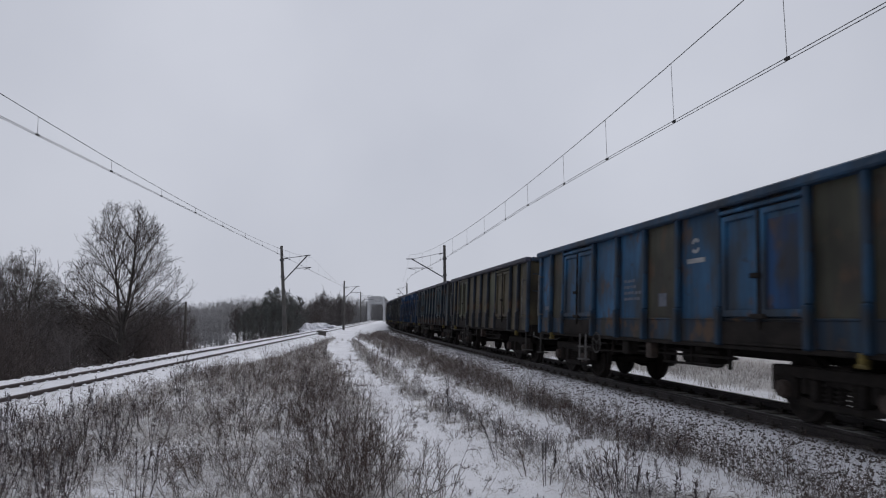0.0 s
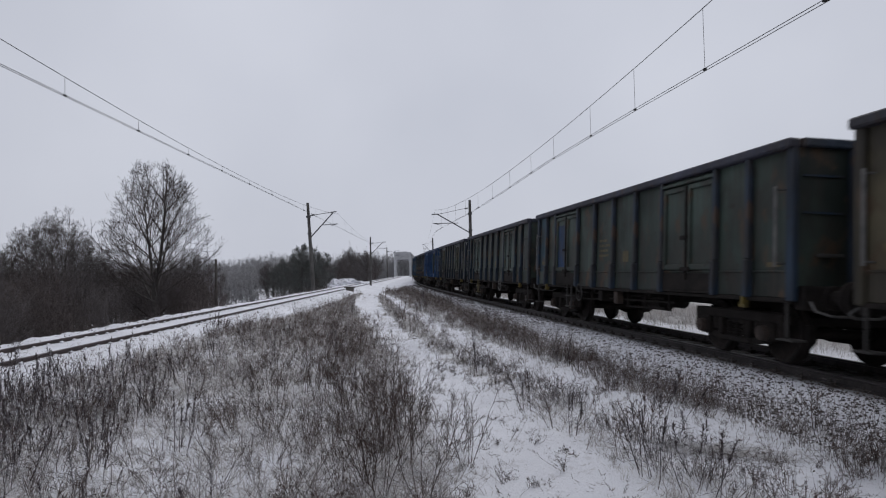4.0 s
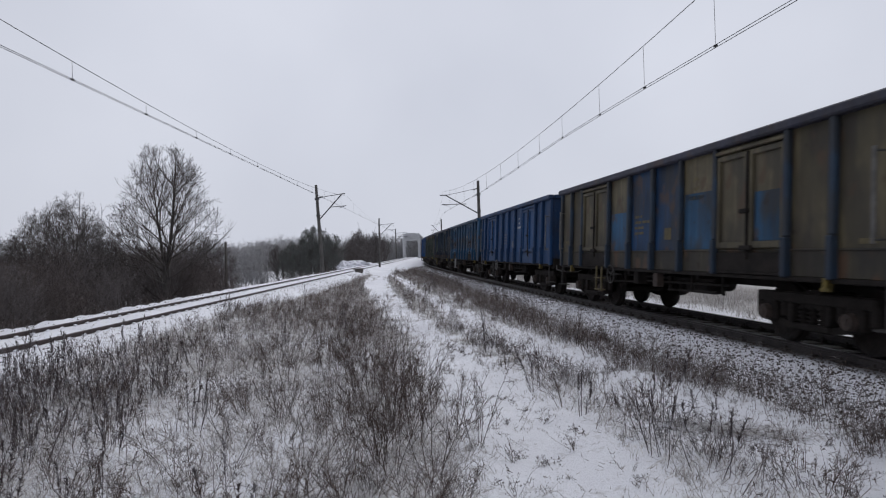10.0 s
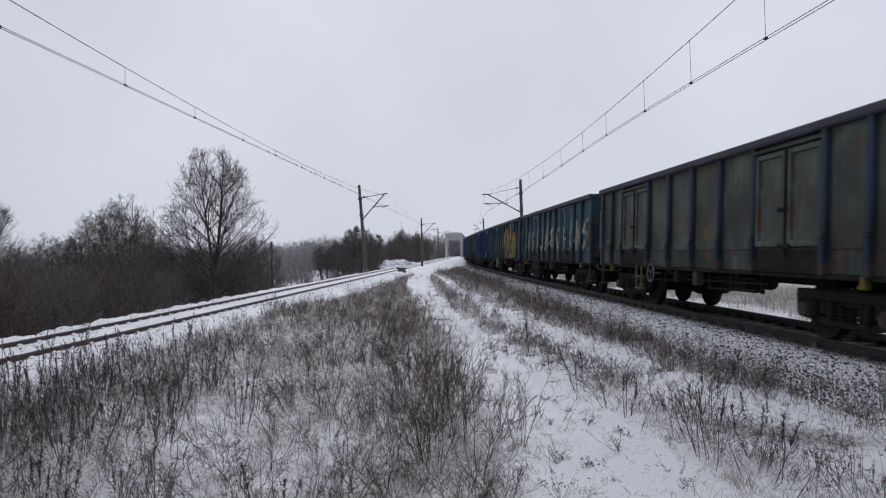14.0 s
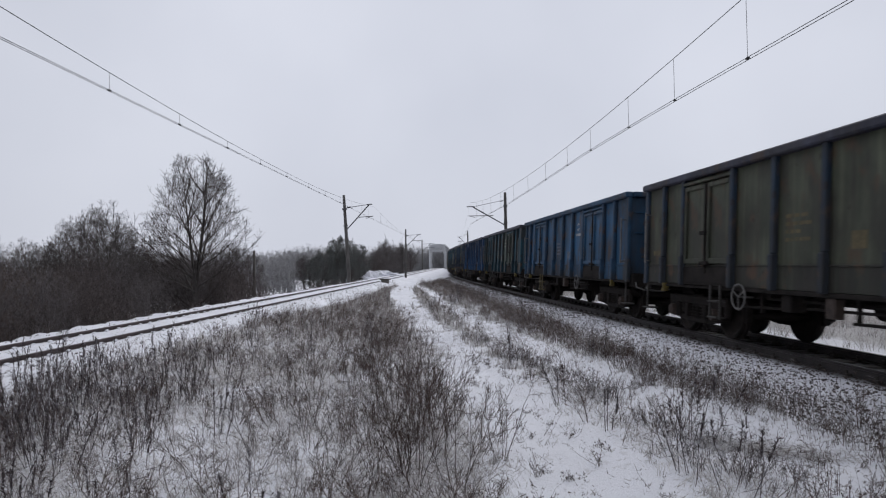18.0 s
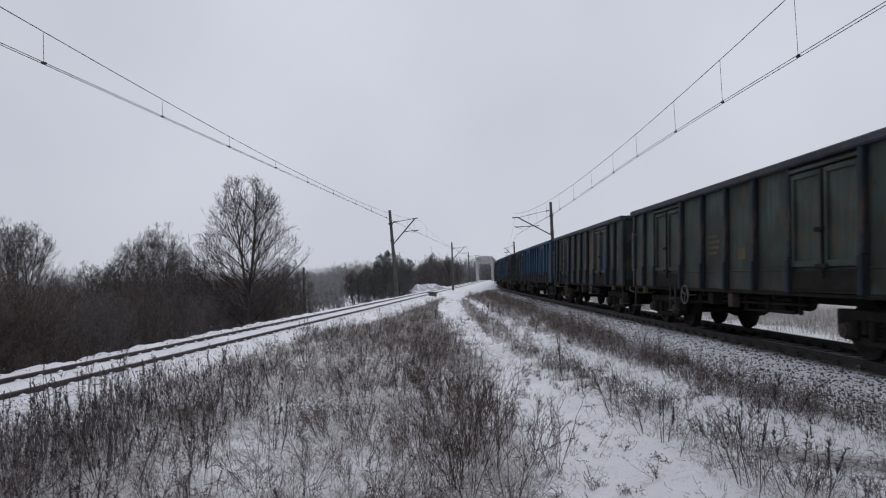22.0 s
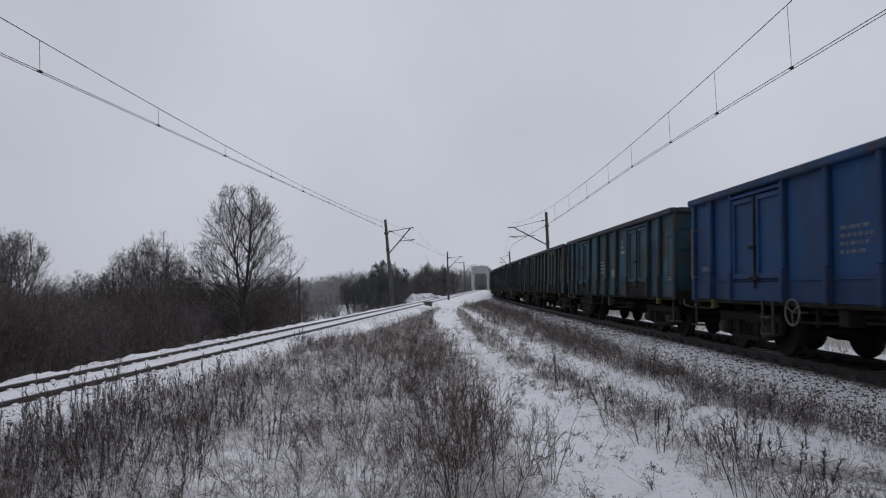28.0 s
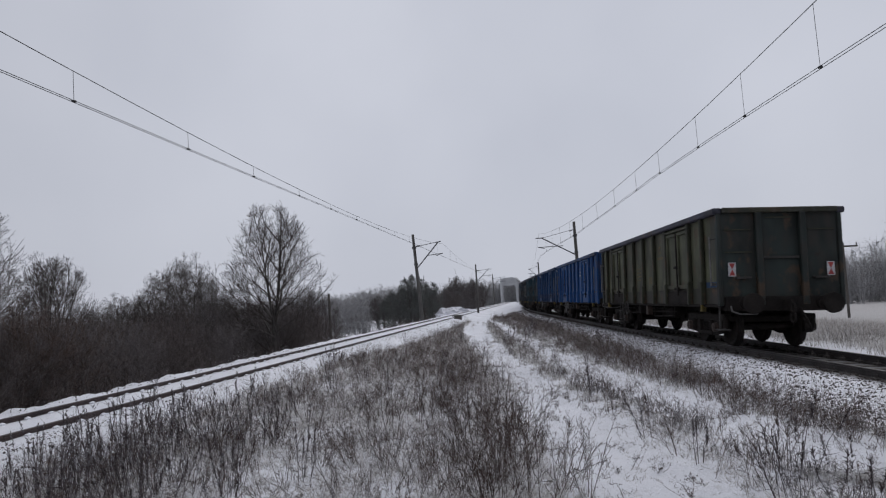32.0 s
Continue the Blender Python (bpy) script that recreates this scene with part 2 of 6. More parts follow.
M_SEED = twig_mat("dead_seed_heads", (0.03, 0.025, 0.027), (0.17, 0.15, 0.15), (0.66, 0.66, 0.70), 0.5)


def snow_mat():
    """Thin snow, with dead grass showing through it on the meadow and dark stones between the rails of the busy line."""
    m, nodes, links, bsdf = nodes_of("thin_trodden_snow")
    n1 = noise_node(nodes, links, 0.35, 4.0)
    n2 = noise_node(nodes, links, 5.0, 6.0, rough=0.65)
    n3 = noise_node(nodes, links, 17.0, 5.0, rough=0.72)
    n4 = noise_node(nodes, links, 42.0, 4.0, rough=0.7)
    litter = nodes.new("ShaderNodeAttribute")
    litter.attribute_name = "litter"
    stony = nodes.new("ShaderNodeAttribute")
    stony.attribute_name = "stony"
    white = ramp(nodes, [(0.3, (0.66, 0.67, 0.72)), (0.7, SNOW)])
    links.new(n1.outputs["Fac"], white.inputs["Fac"])
    bare = ramp(nodes, [(0.58, (0, 0, 0)), (0.70, (0.5, 0.5, 0.5))])
    links.new(n2.outputs["Fac"], bare.inputs["Fac"])
    col = mixed(nodes, links, bare.outputs[0], white.outputs[0], (0.34, 0.325, 0.32))
    peck = ramp(nodes, [(0.61, (0, 0, 0)), (0.70, (0.55, 0.55, 0.55))])
    links.new(n3.outputs["Fac"], peck.inputs["Fac"])
    col = mixed(nodes, links, peck.outputs[0], col, (0.17, 0.15, 0.14))
    # dead grass through the snow
    add = nodes.new("ShaderNodeMath")
    add.operation = "MULTIPLY_ADD"
    links.new(litter.outputs["Fac"], add.inputs[0])
    add.inputs[1].default_value = 0.17
    half = nodes.new("ShaderNodeMath")
    half.operation = "ADD"
    links.new(n3.outputs["Fac"], half.inputs[0])
    links.new(n4.outputs["Fac"], half.inputs[1])
    scale = nodes.new("ShaderNodeMath")
    scale.operation = "MULTIPLY"
    links.new(half.outputs[0], scale.inputs[0])
    scale.inputs[1].default_value = 0.5
    links.new(scale.outputs[0], add.inputs[2])
    grown = ramp(nodes, [(0.60, (0, 0, 0)), (0.72, (0.85, 0.85, 0.85))])
    links.new(add.outputs[0], grown.inputs["Fac"])
    straw = ramp(nodes, [(0.35, (0.20, 0.185, 0.175)), (0.65, (0.46, 0.445, 0.44))])
    links.new(n4.outputs["Fac"], straw.inputs["Fac"])
    col = mixed(nodes, links, grown.outputs[0], col, straw.outputs[0])
    stone = ramp(nodes, [(0.4, (0.015, 0.013, 0.012)), (0.7, (0.06, 0.054, 0.05))])
    links.new(n3.outputs["Fac"], stone.inputs["Fac"])
    col = mixed(nodes, links, stony.outputs["Fac"], col, stone.outputs[0])
    links.new(col, bsdf.inputs["Base Color"])
    bsdf.inputs["Roughness"].default_value = 0.85
    bsdf.inputs["Specular IOR Level"].default_value = 0.2
    bump(nodes, links, bsdf, scale.outputs[0], 0.8, 0.06)
    return m


M_SNOW = snow_mat()
M_SNOWCAP = plain_mat("fresh_snow_cap", (0.72, 0.73, 0.78), SNOW, 2.0, 30.0, 0.85)


# ---------------------------------------------------------------- mesh helpers
def part(name, bm, material, parent=None, label=""):
    """Links a bmesh, or a finished mesh, as one object under a thing or a part."""
    if isinstance(bm, bpy.types.Mesh):
        me = bm
    else:
        me = bpy.data.meshes.new(name)
        bm.to_mesh(me)
        bm.free()
    if material and not me.materials:
        me.materials.append(material)
    ob = new(name, me)
    if parent:
        ob.parent = parent
    if label:
        ob["label"] = label
    return ob


def box(bm, x0, x1, y0, y1, z0, z1, bev=0.0, m=None):
    mat = Matrix.LocRotScale(((x0 + x1) / 2, (y0 + y1) / 2, (z0 + z1) / 2), None, (x1 - x0, y1 - y0, z1 - z0))
    if m:
        mat = m @ mat
    r = bmesh.ops.create_cube(bm, size=1.0, matrix=mat)
    if bev:
        ed = {e for v in r["verts"] for e in v.link_edges}
        bmesh.ops.bevel(bm, geom=list(ed), offset=bev, segments=1, affect="EDGES", profile=0.5)
    return bm


def bar(bm, a, b, r, sides=6, r2=None):
    a, b = Vector(a), Vector(b)
    d = b - a
    mat = Matrix.Translation((a + b) / 2) @ d.to_track_quat("Z", "Y").to_matrix().to_4x4()
    bmesh.ops.create_cone(bm, cap_ends=True, segments=sides, radius1=r, radius2=r if r2 is None else r2, depth=d.length, matrix=mat)
    return bm


def beam(bm, a, b, w, h):
    """A square bar from a to b."""
    a, b = Vector(a), Vector(b)
    d = b - a
    mat = Matrix.Translation((a + b) / 2) @ d.to_track_quat("Y", "Z").to_matrix().to_4x4() @ Matrix.Diagonal((w, d.length, h, 1))
    bmesh.ops.create_cube(bm, size=1.0, matrix=mat)
    return bm


def ring(bm, centre, axis, radius, thick, seg=20, sides=6):
    """A torus round an axis."""
    q = Vector(axis).to_track_quat("Z", "Y").to_matrix().to_4x4()
    mat = Matrix.Translation(centre) @ q
    rows = []
    for i in range(seg):
        a = 2 * math.pi * i / seg
        row = []
        for j in range(sides):
            b = 2 * math.pi * j / sides
            rr = radius + thick * math.cos(b)
            row.append(bm.verts.new(mat @ Vector((rr * math.cos(a), rr * math.sin(a), thick * math.sin(b)))))
        rows.append(row)
    for i in range(seg):
        for j in range(sides):
            bm.faces.new((rows[i][j], rows[(i + 1) % seg][j], rows[(i + 1) % seg][(j + 1) % sides], rows[i][(j + 1) % sides]))
    return bm


def tri_mesh(name, verts, tris, material):
    me = bpy.data.meshes.new(name)
    verts, tris = np.asarray(verts, np.float32), np.asarray(tris, np.int32)
    me.vertices.add(len(verts))
    me.vertices.foreach_set("co", verts.ravel())
    me.loops.add(tris.size)
    me.loops.foreach_set("vertex_index", tris.ravel())
    me.polygons.add(len(tris))
    me.polygons.foreach_set("loop_start", np.arange(0, tris.size, 3, dtype=np.int32))
    me.update(calc_edges=True)
    me.materials.append(material)
    return me


def spikes(base, tip, radius, bow=0.0, rng=None):
    """Thin tapered stems with a bend in the middle, as vertices and triangles."""
    base, tip, radius = np.asarray(base, float), np.asarray(tip, float), np.asarray(radius, float)
    n = len(base)
    d = tip - base
    ln = np.linalg.norm(d, axis=1, keepdims=True) + 1e-9
    d = d / ln
    ref = np.where(np.abs(d[:, 2:3]) > 0.9, np.array([[1.0, 0, 0]]), np.array([[0, 0, 1.0]]))
    u = np.cross(d, ref)
    u /= np.linalg.norm(u, axis=1, keepdims=True) + 1e-9
    w = np.cross(d, u)
    mid = (base + tip) / 2
    if rng is not None and bow:
        mid = mid + (u * rng.normal(0, 1, (n, 1)) + w * rng.normal(0, 1, (n, 1))) * ln * bow
    v = np.zeros((n, 7, 3))
    for k in range(3):
        a = 2 * math.pi * k / 3
        o = (u * math.cos(a) + w * math.sin(a)) * radius[:, None]
        v[:, k] = base + o
        v[:, 3 + k] = mid + o * 0.7
    v[:, 6] = tip
    f = np.array([[0, 1, 4], [0, 4, 3], [1, 2, 5], [1, 5, 4], [2, 0, 3], [2, 3, 5], [3, 4, 6], [4, 5, 6], [5, 3, 6]])
    tris = (np.arange(n)[:, None, None] * 7 + f[None]).reshape(-1, 3)
    return v.reshape(-1, 3), tris


def needles(base, tip, radius):
    """Plain three-sided slivers, for what is fine or far."""
    base, tip, radius = np.asarray(base, float), np.asarray(tip, float), np.asarray(radius, float)
    n = len(base)
    d = tip - base
    d = d / (np.linalg.norm(d, axis=1, keepdims=True) + 1e-9)
    ref = np.where(np.abs(d[:, 2:3]) > 0.9, np.array([[1.0, 0, 0]]), np.array([[0, 0, 1.0]]))
    u = np.cross(d, ref)
    u /= np.linalg.norm(u, axis=1, keepdims=True) + 1e-9
    w = np.cross(d, u)
    v = np.zeros((n, 4, 3))
    for k in range(3):
        a = 2 * math.pi * k / 3
        v[:, k] = base + (u * math.cos(a) + w * math.sin(a)) * radius[:, None]
    v[:, 3] = tip
    f = np.array([[0, 1, 3], [1, 2, 3], [2, 0, 3]])
    return v.reshape(-1, 3), (np.arange(n)[:, None, None] * 4 + f[None]).reshape(-1, 3)


def gather(pieces):
    vs, ts, k = [], [], 0
    for v, t in pieces:
        vs.append(v)
        ts.append(t + k)
        k += len(v)
    return np.concatenate(vs), np.concatenate(ts)


# ---------------------------------------------------------------- the two lines of rail
def left_x(y):
    return -8.7 - 0.0075 * y


LEFT_TURN = math.atan(0.0075)
STEP = 0.5
S_AXIS = np.arange(-700.0, 900.0, STEP)


def right_heading(s):
    a = -0.1126 + s / 1497.0
    a = np.where(s > 45, -0.1126 + 45 / 1497.0 + (s - 45) / 450.0, a)
    a = np.where(s < -60, -0.1126 - 60 / 1497.0, a)
    return np.minimum(a, -0.0075)


_h = right_heading(S_AXIS)
_i0 = int(np.argmin(np.abs(S_AXIS)))
RX, RY = np.cumsum(np.sin(_h)) * STEP, np.cumsum(np.cos(_h)) * STEP
RX, RY = RX - RX[_i0] + 3.78, RY - RY[_i0] + 30.0
CANT, RAIL_R = 0.0567, -0.064


def right_at(s):
    """Place and heading of the train's line at s metres along it."""
    return float(np.interp(s, S_AXIS, RX)), float(np.interp(s, S_AXIS, RY)), float(np.interp(s, S_AXIS, _h))


def right_x(y):
    return np.interp(y, RY, RX)


def right_pose(s, lift=0.0):
    """The frame of the canted track: origin midway between the rail heads."""
    x, y, h = right_at(s)
    turn = Euler((0, 0, -h)).to_matrix().to_4x4()
    return Matrix.Translation((x, y, RAIL_R)) @ turn @ Matrix.Translation((-0.75, 0, 0)) @ Euler((0, CANT, 0)).to_matrix().to_4x4() @ Matrix.Translation((0.75, 0, lift))


# ---------------------------------------------------------------- ground
def smooth(a, b, x):
    t = np.clip((x - a) / (b - a), 0, 1)
    return t * t * (3 - 2 * t)


def ripple(x, y):
    return (0.035 * np.sin(x * 1.7 + 0.6 * np.sin(y * 0.9)) * np.sin(y * 1.3 + 0.8) + 0.02 * np.sin(x * 4.1 + y * 2.3) * np.sin(y * 3.7 - x) + 0.06 * np.sin(x * 0.45 + y * 0.21))


def path_gap(x, y):
    """0 on the two trodden ruts, growing away from them (metres)."""
    c1 = np.interp(y, [0, 5, 6.5, 9, 12.6, 17.5, 25, 40, 60, 90, 140], [1.05, 0.85, 0.75, 0.45, -0.15, -0.95, -2.1, -4.1, -5.6, -7.0, -8.0])
    h1 = np.interp(y, [0, 5, 9, 13, 20, 40], [0.55, 0.52, 0.42, 0.34, 0.42, 0.7])
    c2 = np.interp(y, [0, 5, 6.6, 8.2, 10.3, 13.5, 17, 22, 32, 60], [3.5, 3.1, 2.95, 2.55, 2.0, 1.4, 0.8, 0.0, -1.5, -4.9])
    h2 = np.interp(y, [0, 6, 10, 17, 25], [0.46, 0.50, 0.42, 0.36, 0.16])
    return np.minimum(np.abs(x - c1) - h1, np.abs(x - c2) - h2)


def ground_z(x, y):
    x, y = np.asarray(x, float), np.asarray(y, float)
    dl, dr = x - left_x(y), (x - right_x(y)) * 0.993
    z = -0.30 + ripple(x, y) * 0.8
    gap = path_gap(x, y)
    z = z - 0.05 * smooth(0.05, -0.25, gap)
    tread = np.sin(x * 13.0 + 2.0 * np.sin(y * 4.0)) * np.sin(y * 9.0 + 1.5 * np.sin(x * 6.0)) + 0.6 * np.sin(x * 21.0 - y * 7.0) * np.sin(y * 17.0 + x * 3.0)
    z = z + 0.016 * tread * (0.35 + 0.65 * smooth(0.4, 0.0, gap)) * smooth(45.0, 20.0, y)
    # ballast bed of the train's line, leaning with its cant
    bed = RAIL_R - 0.185 - (dr + 0.75) * CANT + 0.05 * smooth(-0.82, -0.92, dr) * smooth(-2.2, -1.4, dr) + 0.03 * smooth(0.85, 0.95, dr) + 0.012 * np.sin(y * 9.0 + x * 7.0) * np.sin(x * 11.0)
    z = np.where(dr > 0, z * 0 - 0.45 + ripple(x, y), z)
    z = z + (bed - z) * smooth(-2.9, -1.45, dr) * smooth(2.9, 1.5, dr)
    z = z - 2.3 * smooth(3.0, 26.0, dr) - 1.5 * smooth(30, 110, dr)
    # snowed-up bed of the empty line, with a lumpy verge beyond it
    bed = -0.095 + 0.01 * np.sin(y * 3.0 + x * 5.0)
    z = z + (bed - z) * smooth(-2.7, -1.9, dl) * smooth(2.2, 1.4, dl)
    lumps = 0.015 + 0.05 * np.sin(y * 5.3 + 1.5 * np.sin(y * 1.9)) * np.sin(y * 2.1 + 1.0) + 0.03 * np.sin(y * 11.0 + x * 6.0)
    z = z + lumps * smooth(-1.1, -1.6, dl) * smooth(-2.5, -1.8, dl)
    z = z - 2.0 * smooth(-2.2, -9.0, dl) - 1.2 * smooth(-10, -60, dl)
    return z


def patchy(x, y, k, seed):
    return 0.5 + 0.5 * np.sin(x * k + seed) * np.sin(y * k * 0.7 + 1.7 * seed + 0.8 * np.sin(x * k * 0.6))


# patches of the meadow: x, y, reach across, reach along
SNOWY = [(-3.1, 7.3, 0.55, 0.5), (-3.0, 6.4, 0.6, 0.35), (-2.1, 5.8, 0.7, 0.35), (-1.65, 6.4, 0.3, 0.3), (-3.4, 9.4, 0.5, 0.5), (-1.5, 8.7, 0.3, 0.4), (-1.6, 5.2, 0.4, 0.25), (-1.7, 10.4, 0.4, 0.5),
         (-2.7, 5.0, 0.7, 0.3), (-4.9, 7.9, 0.4, 0.4), (-5.4, 10.5, 0.6, 0.5), (-2.6, 13.5, 0.6, 0.6), (-4.9, 15.0, 0.7, 0.8), (-6.3, 9.0, 0.4, 0.4)]
WEEDY = [(-4.2, 6.5, 0.6, 0.6), (-4.3, 9.2, 0.8, 0.45), (-3.4, 11.9, 1.0, 0.6), (-5.2, 6.6, 0.7, 0.9), (-1.3, 7.4, 0.4, 0.5), (-1.5, 13.2, 0.9, 1.2), (-2.4, 10.8, 0.5, 0.5), (-1.2, 10.2, 0.45, 0.9), (-2.3, 8.2, 0.35, 0.35)]


def in_patches(x, y, patches):
    """1 in the middle of the nearest patch, falling to 0 outside all of them."""
    out = np.zeros(len(x))
    for px, py, rx, ry in patches:
        out = np.maximum(out, np.exp(-(((x - px) / rx) ** 2 + ((y - py) / ry) ** 2)))
    return out


def spaced(lo, hi, fine_lo, fine_hi, step, grow):
    a = list(np.arange(fine_lo, fine_hi + 1e-6, step))
    d, v = step, fine_lo
    while v > lo:
        d *= grow
        v -= d
        a.insert(0, v)
    d, v = step, a[-1]
    while v < hi:
        d *= grow
        v += d
        a.append(v)
    return np.array(a)


def build_ground():
    xs = spaced(-3500, 3500, -12.0, 9.0, 0.16, 1.10)
    ys = spaced(-3500, 4200, 2.0, 26.0, 0.16, 1.06)
    gx, gy = np.meshgrid(xs, ys)
    gz = ground_z(gx, gy)
    v = np.stack([gx, gy, gz], -1).reshape(-1, 3)
    nx = len(xs)
    i = (np.arange(len(ys) - 1)[:, None] * nx + np.arange(nx - 1)[None]).ravel()
    tris = np.concatenate([np.stack([i, i + 1, i + nx + 1], 1), np.stack([i, i + nx + 1, i + nx], 1)])
    me = tri_mesh("ground", v, tris, M_SNOW)
    me.polygons.foreach_set("use_smooth", np.ones(len(tris), bool))
    x, y = v[:, 0], v[:, 1]
    gap, dl, dr = path_gap(x, y), x - left_x(y), x - right_x(y)
    grassy = smooth(0.0, 0.35, gap) * smooth(2.0, 2.9, dl) * smooth(-2.6, -3.2, dr) * (1 - 0.75 * in_patches(x, y, SNOWY)) * (0.75 + 0.25 * patchy(x, y, 1.1, 2.0)) * smooth(110, 60, y)
    grassy = grassy * (1 - 0.45 * smooth(-6.0, -5.0, dr) * smooth(0.0, -2.0, dr))
    grassy = np.maximum(grassy, 1.6 * smooth(2.0, 3.5, dr) * smooth(160, 90, dr))
    for name, values in (("litter", grassy), ("stony", 0.85 * smooth(1.35, 1.0, np.abs(dr)))):
        me.attributes.new(name, "FLOAT", "POINT").data.foreach_set("value", values.astype(np.float32))
    ob = new("ground", me)
    return tagged(ob, "snow-dusted rough meadow between two railway lines", "ground", kind="structure")


build_ground()


# ---------------------------------------------------------------- tracks
def shared_mesh(name, bm, material):
    me = bpy.data.meshes.new(name)
    bm.to_mesh(me)
    bm.free()
    me.materials.append(material)
    return me


def rail_profile(bm, pts, side_z=0.0):
    """A rail swept along points given as matrices: foot, web and head."""
    prof = [(-0.07, -0.165), (0.07, -0.165), (0.07, -0.15), (0.012, -0.13), (0.012, -0.045), (0.036, -0.035), (0.036, -0.006), (0.026, 0.0), (-0.026, 0.0), (-0.036, -0.006), (-0.036, -0.035), (-0.012, -0.045), (-0.012, -0.13), (-0.07, -0.15)]
    rows = [[bm.verts.new(m @ Vector((x, 0, z))) for x, z in prof] for m in pts]
    n = len(prof)
    for a, b in zip(rows, rows[1:]):
        for j in range(n):
            bm.faces.new((a[j], a[(j + 1) % n], b[(j + 1) % n], b[j]))
    bm.normal_update()
    return bm


def sleeper_mesh():
    bm = bmesh.new()
    box(bm, -1.25, 1.25, -0.13, 0.13, -0.36, -0.165, 0.02)
    me = bpy.data.meshes.new("sleeper")
    bm.to_mesh(me)
    bm.free()
    me.materials.append(M_SLEEPER)
    return me


def clip_mesh():
    bm = bmesh.new()
    box(bm, -0.15, -0.045, -0.07, 0.07, -0.17, -0.115, 0.012)
    box(bm, 0.045, 0.15, -0.07, 0.07, -0.17, -0.115, 0.012)
    bar(bm, (-0.1, 0, -0.12), (-0.1, 0, -0.07), 0.022)
    bar(bm, (0.1, 0, -0.12), (0.1, 0, -0.07), 0.022)
    me = bpy.data.meshes.new("rail_clip")
    bm.to_mesh(me)
    bm.free()
    me.materials.append(M_SLEEPER)
    return me


def left_pose(y, lift=0.0):
    return Matrix.Translation((left_x(y), y, lift)) @ Euler((0, 0, LEFT_TURN)).to_matrix().to_4x4()


def build_tracks():
    sl, cl = sleeper_mesh(), clip_mesh()
    bm = bmesh.new()
    for x in (-0.10, 0.10):
        bmesh.ops.create_icosphere(bm, subdivisions=1, radius=0.055, matrix=Matrix.Translation((x, 0, -0.085)) @ Matrix.Diagonal((1, 1.3, 0.75, 1)))
    lump = shared_mesh("rail_clip", bm, M_SNOWCAP)
    for name, at, spots, label, mat in (
        ("empty_track", left_pose, [*range(-60, 700, 5)], "snow-covered railway track with two dark rusty rails", M_RAIL),
        ("train_track", right_pose, [*range(-500, 800, 5)], "curved railway track on stony ballast under the train", M_RAILTOP),
    ):
        track = tagged(new(name), label, "railway track", kind="structure")
        for side in (-0.75, 0.75):
            bm = bmesh.new()
            rail_profile(bm, [at(s) @ Matrix.Translation((side, 0, 0)) for s in spots])
            part("rail", bm, mat, track)
        first = 4.0 if name == "empty_track" else -28.0
        for i in range(150):
            p = at(first + 0.6 * i)
            if name == "train_track" or i < 1:
                ob = part("sleeper", sl, None, track)
                ob.matrix_basis = p
            for side in (-0.75, 0.75):
                ob = part("rail_clip", cl if name == "train_track" else lump, None, track)
                ob.matrix_basis = p @ Matrix.Translation((side, 0, 0))


build_tracks()


# ---------------------------------------------------------------- the coal train
def disc_wheel(bm, x, y, z, r, width, flange_in):
    """A wheel with flange, tread, dished web and hub on an axle along x."""
    seg = 22
    prof = [(0.0, 0.10), (0.0, 0.33), (-0.015, r - 0.055), (-0.03, r), (0.03, r + 0.03), (0.055, r + 0.028), (0.06, r - 0.005), (0.135, r - 0.012), (0.135, r - 0.06), (0.09, 0.33), (0.11, 0.13), (0.12, 0.10)]
    s = flange_in
    rows = []
    for i in range(seg):
        a = 2 * math.pi * i / seg
        rows.append([bm.verts.new((x + s * (0.07 - px), y + pr * math.cos(a), z + pr * math.sin(a))) for px, pr in prof])
    n = len(prof)
    for i in range(seg):
        a, b = rows[i], rows[(i + 1) % seg]
        for j in range(n):
            bm.faces.new((a[j], a[(j + 1) % n], b[(j + 1) % n], b[j]))
    bm.normal_update()


LENGTH, HALF = 14.04, 6.42
PANEL_OF = {}


def layout(*ribs):
    """Panel edges of a side, from the front end to the rear end; ribs: their distances from the middle."""
    return [HALF, *ribs, 0.0, *(-r for r in ribs[::-1]), -HALF]


EDGES, SHORT_EDGES = layout(5.40, 4.45, 2.50, 1.23), layout(5.22, 4.15, 2.15, 1.08)
SHORT_BAY = (9, 15, 22)
SKIRT_Z = 1.41


def slot_of(k, slot):
    e = SHORT_EDGES if k in SHORT_BAY else EDGES
    return e[slot], e[slot + 1]


FLOOR_Z, TOP_Z, SIDE_X = 1.16, 3.25, 1.36


def shared(name, bm, material):
    me = bpy.data.meshes.new(name)
    bm.to_mesh(me)
    bm.free()
    me.materials.append(material)
    return me


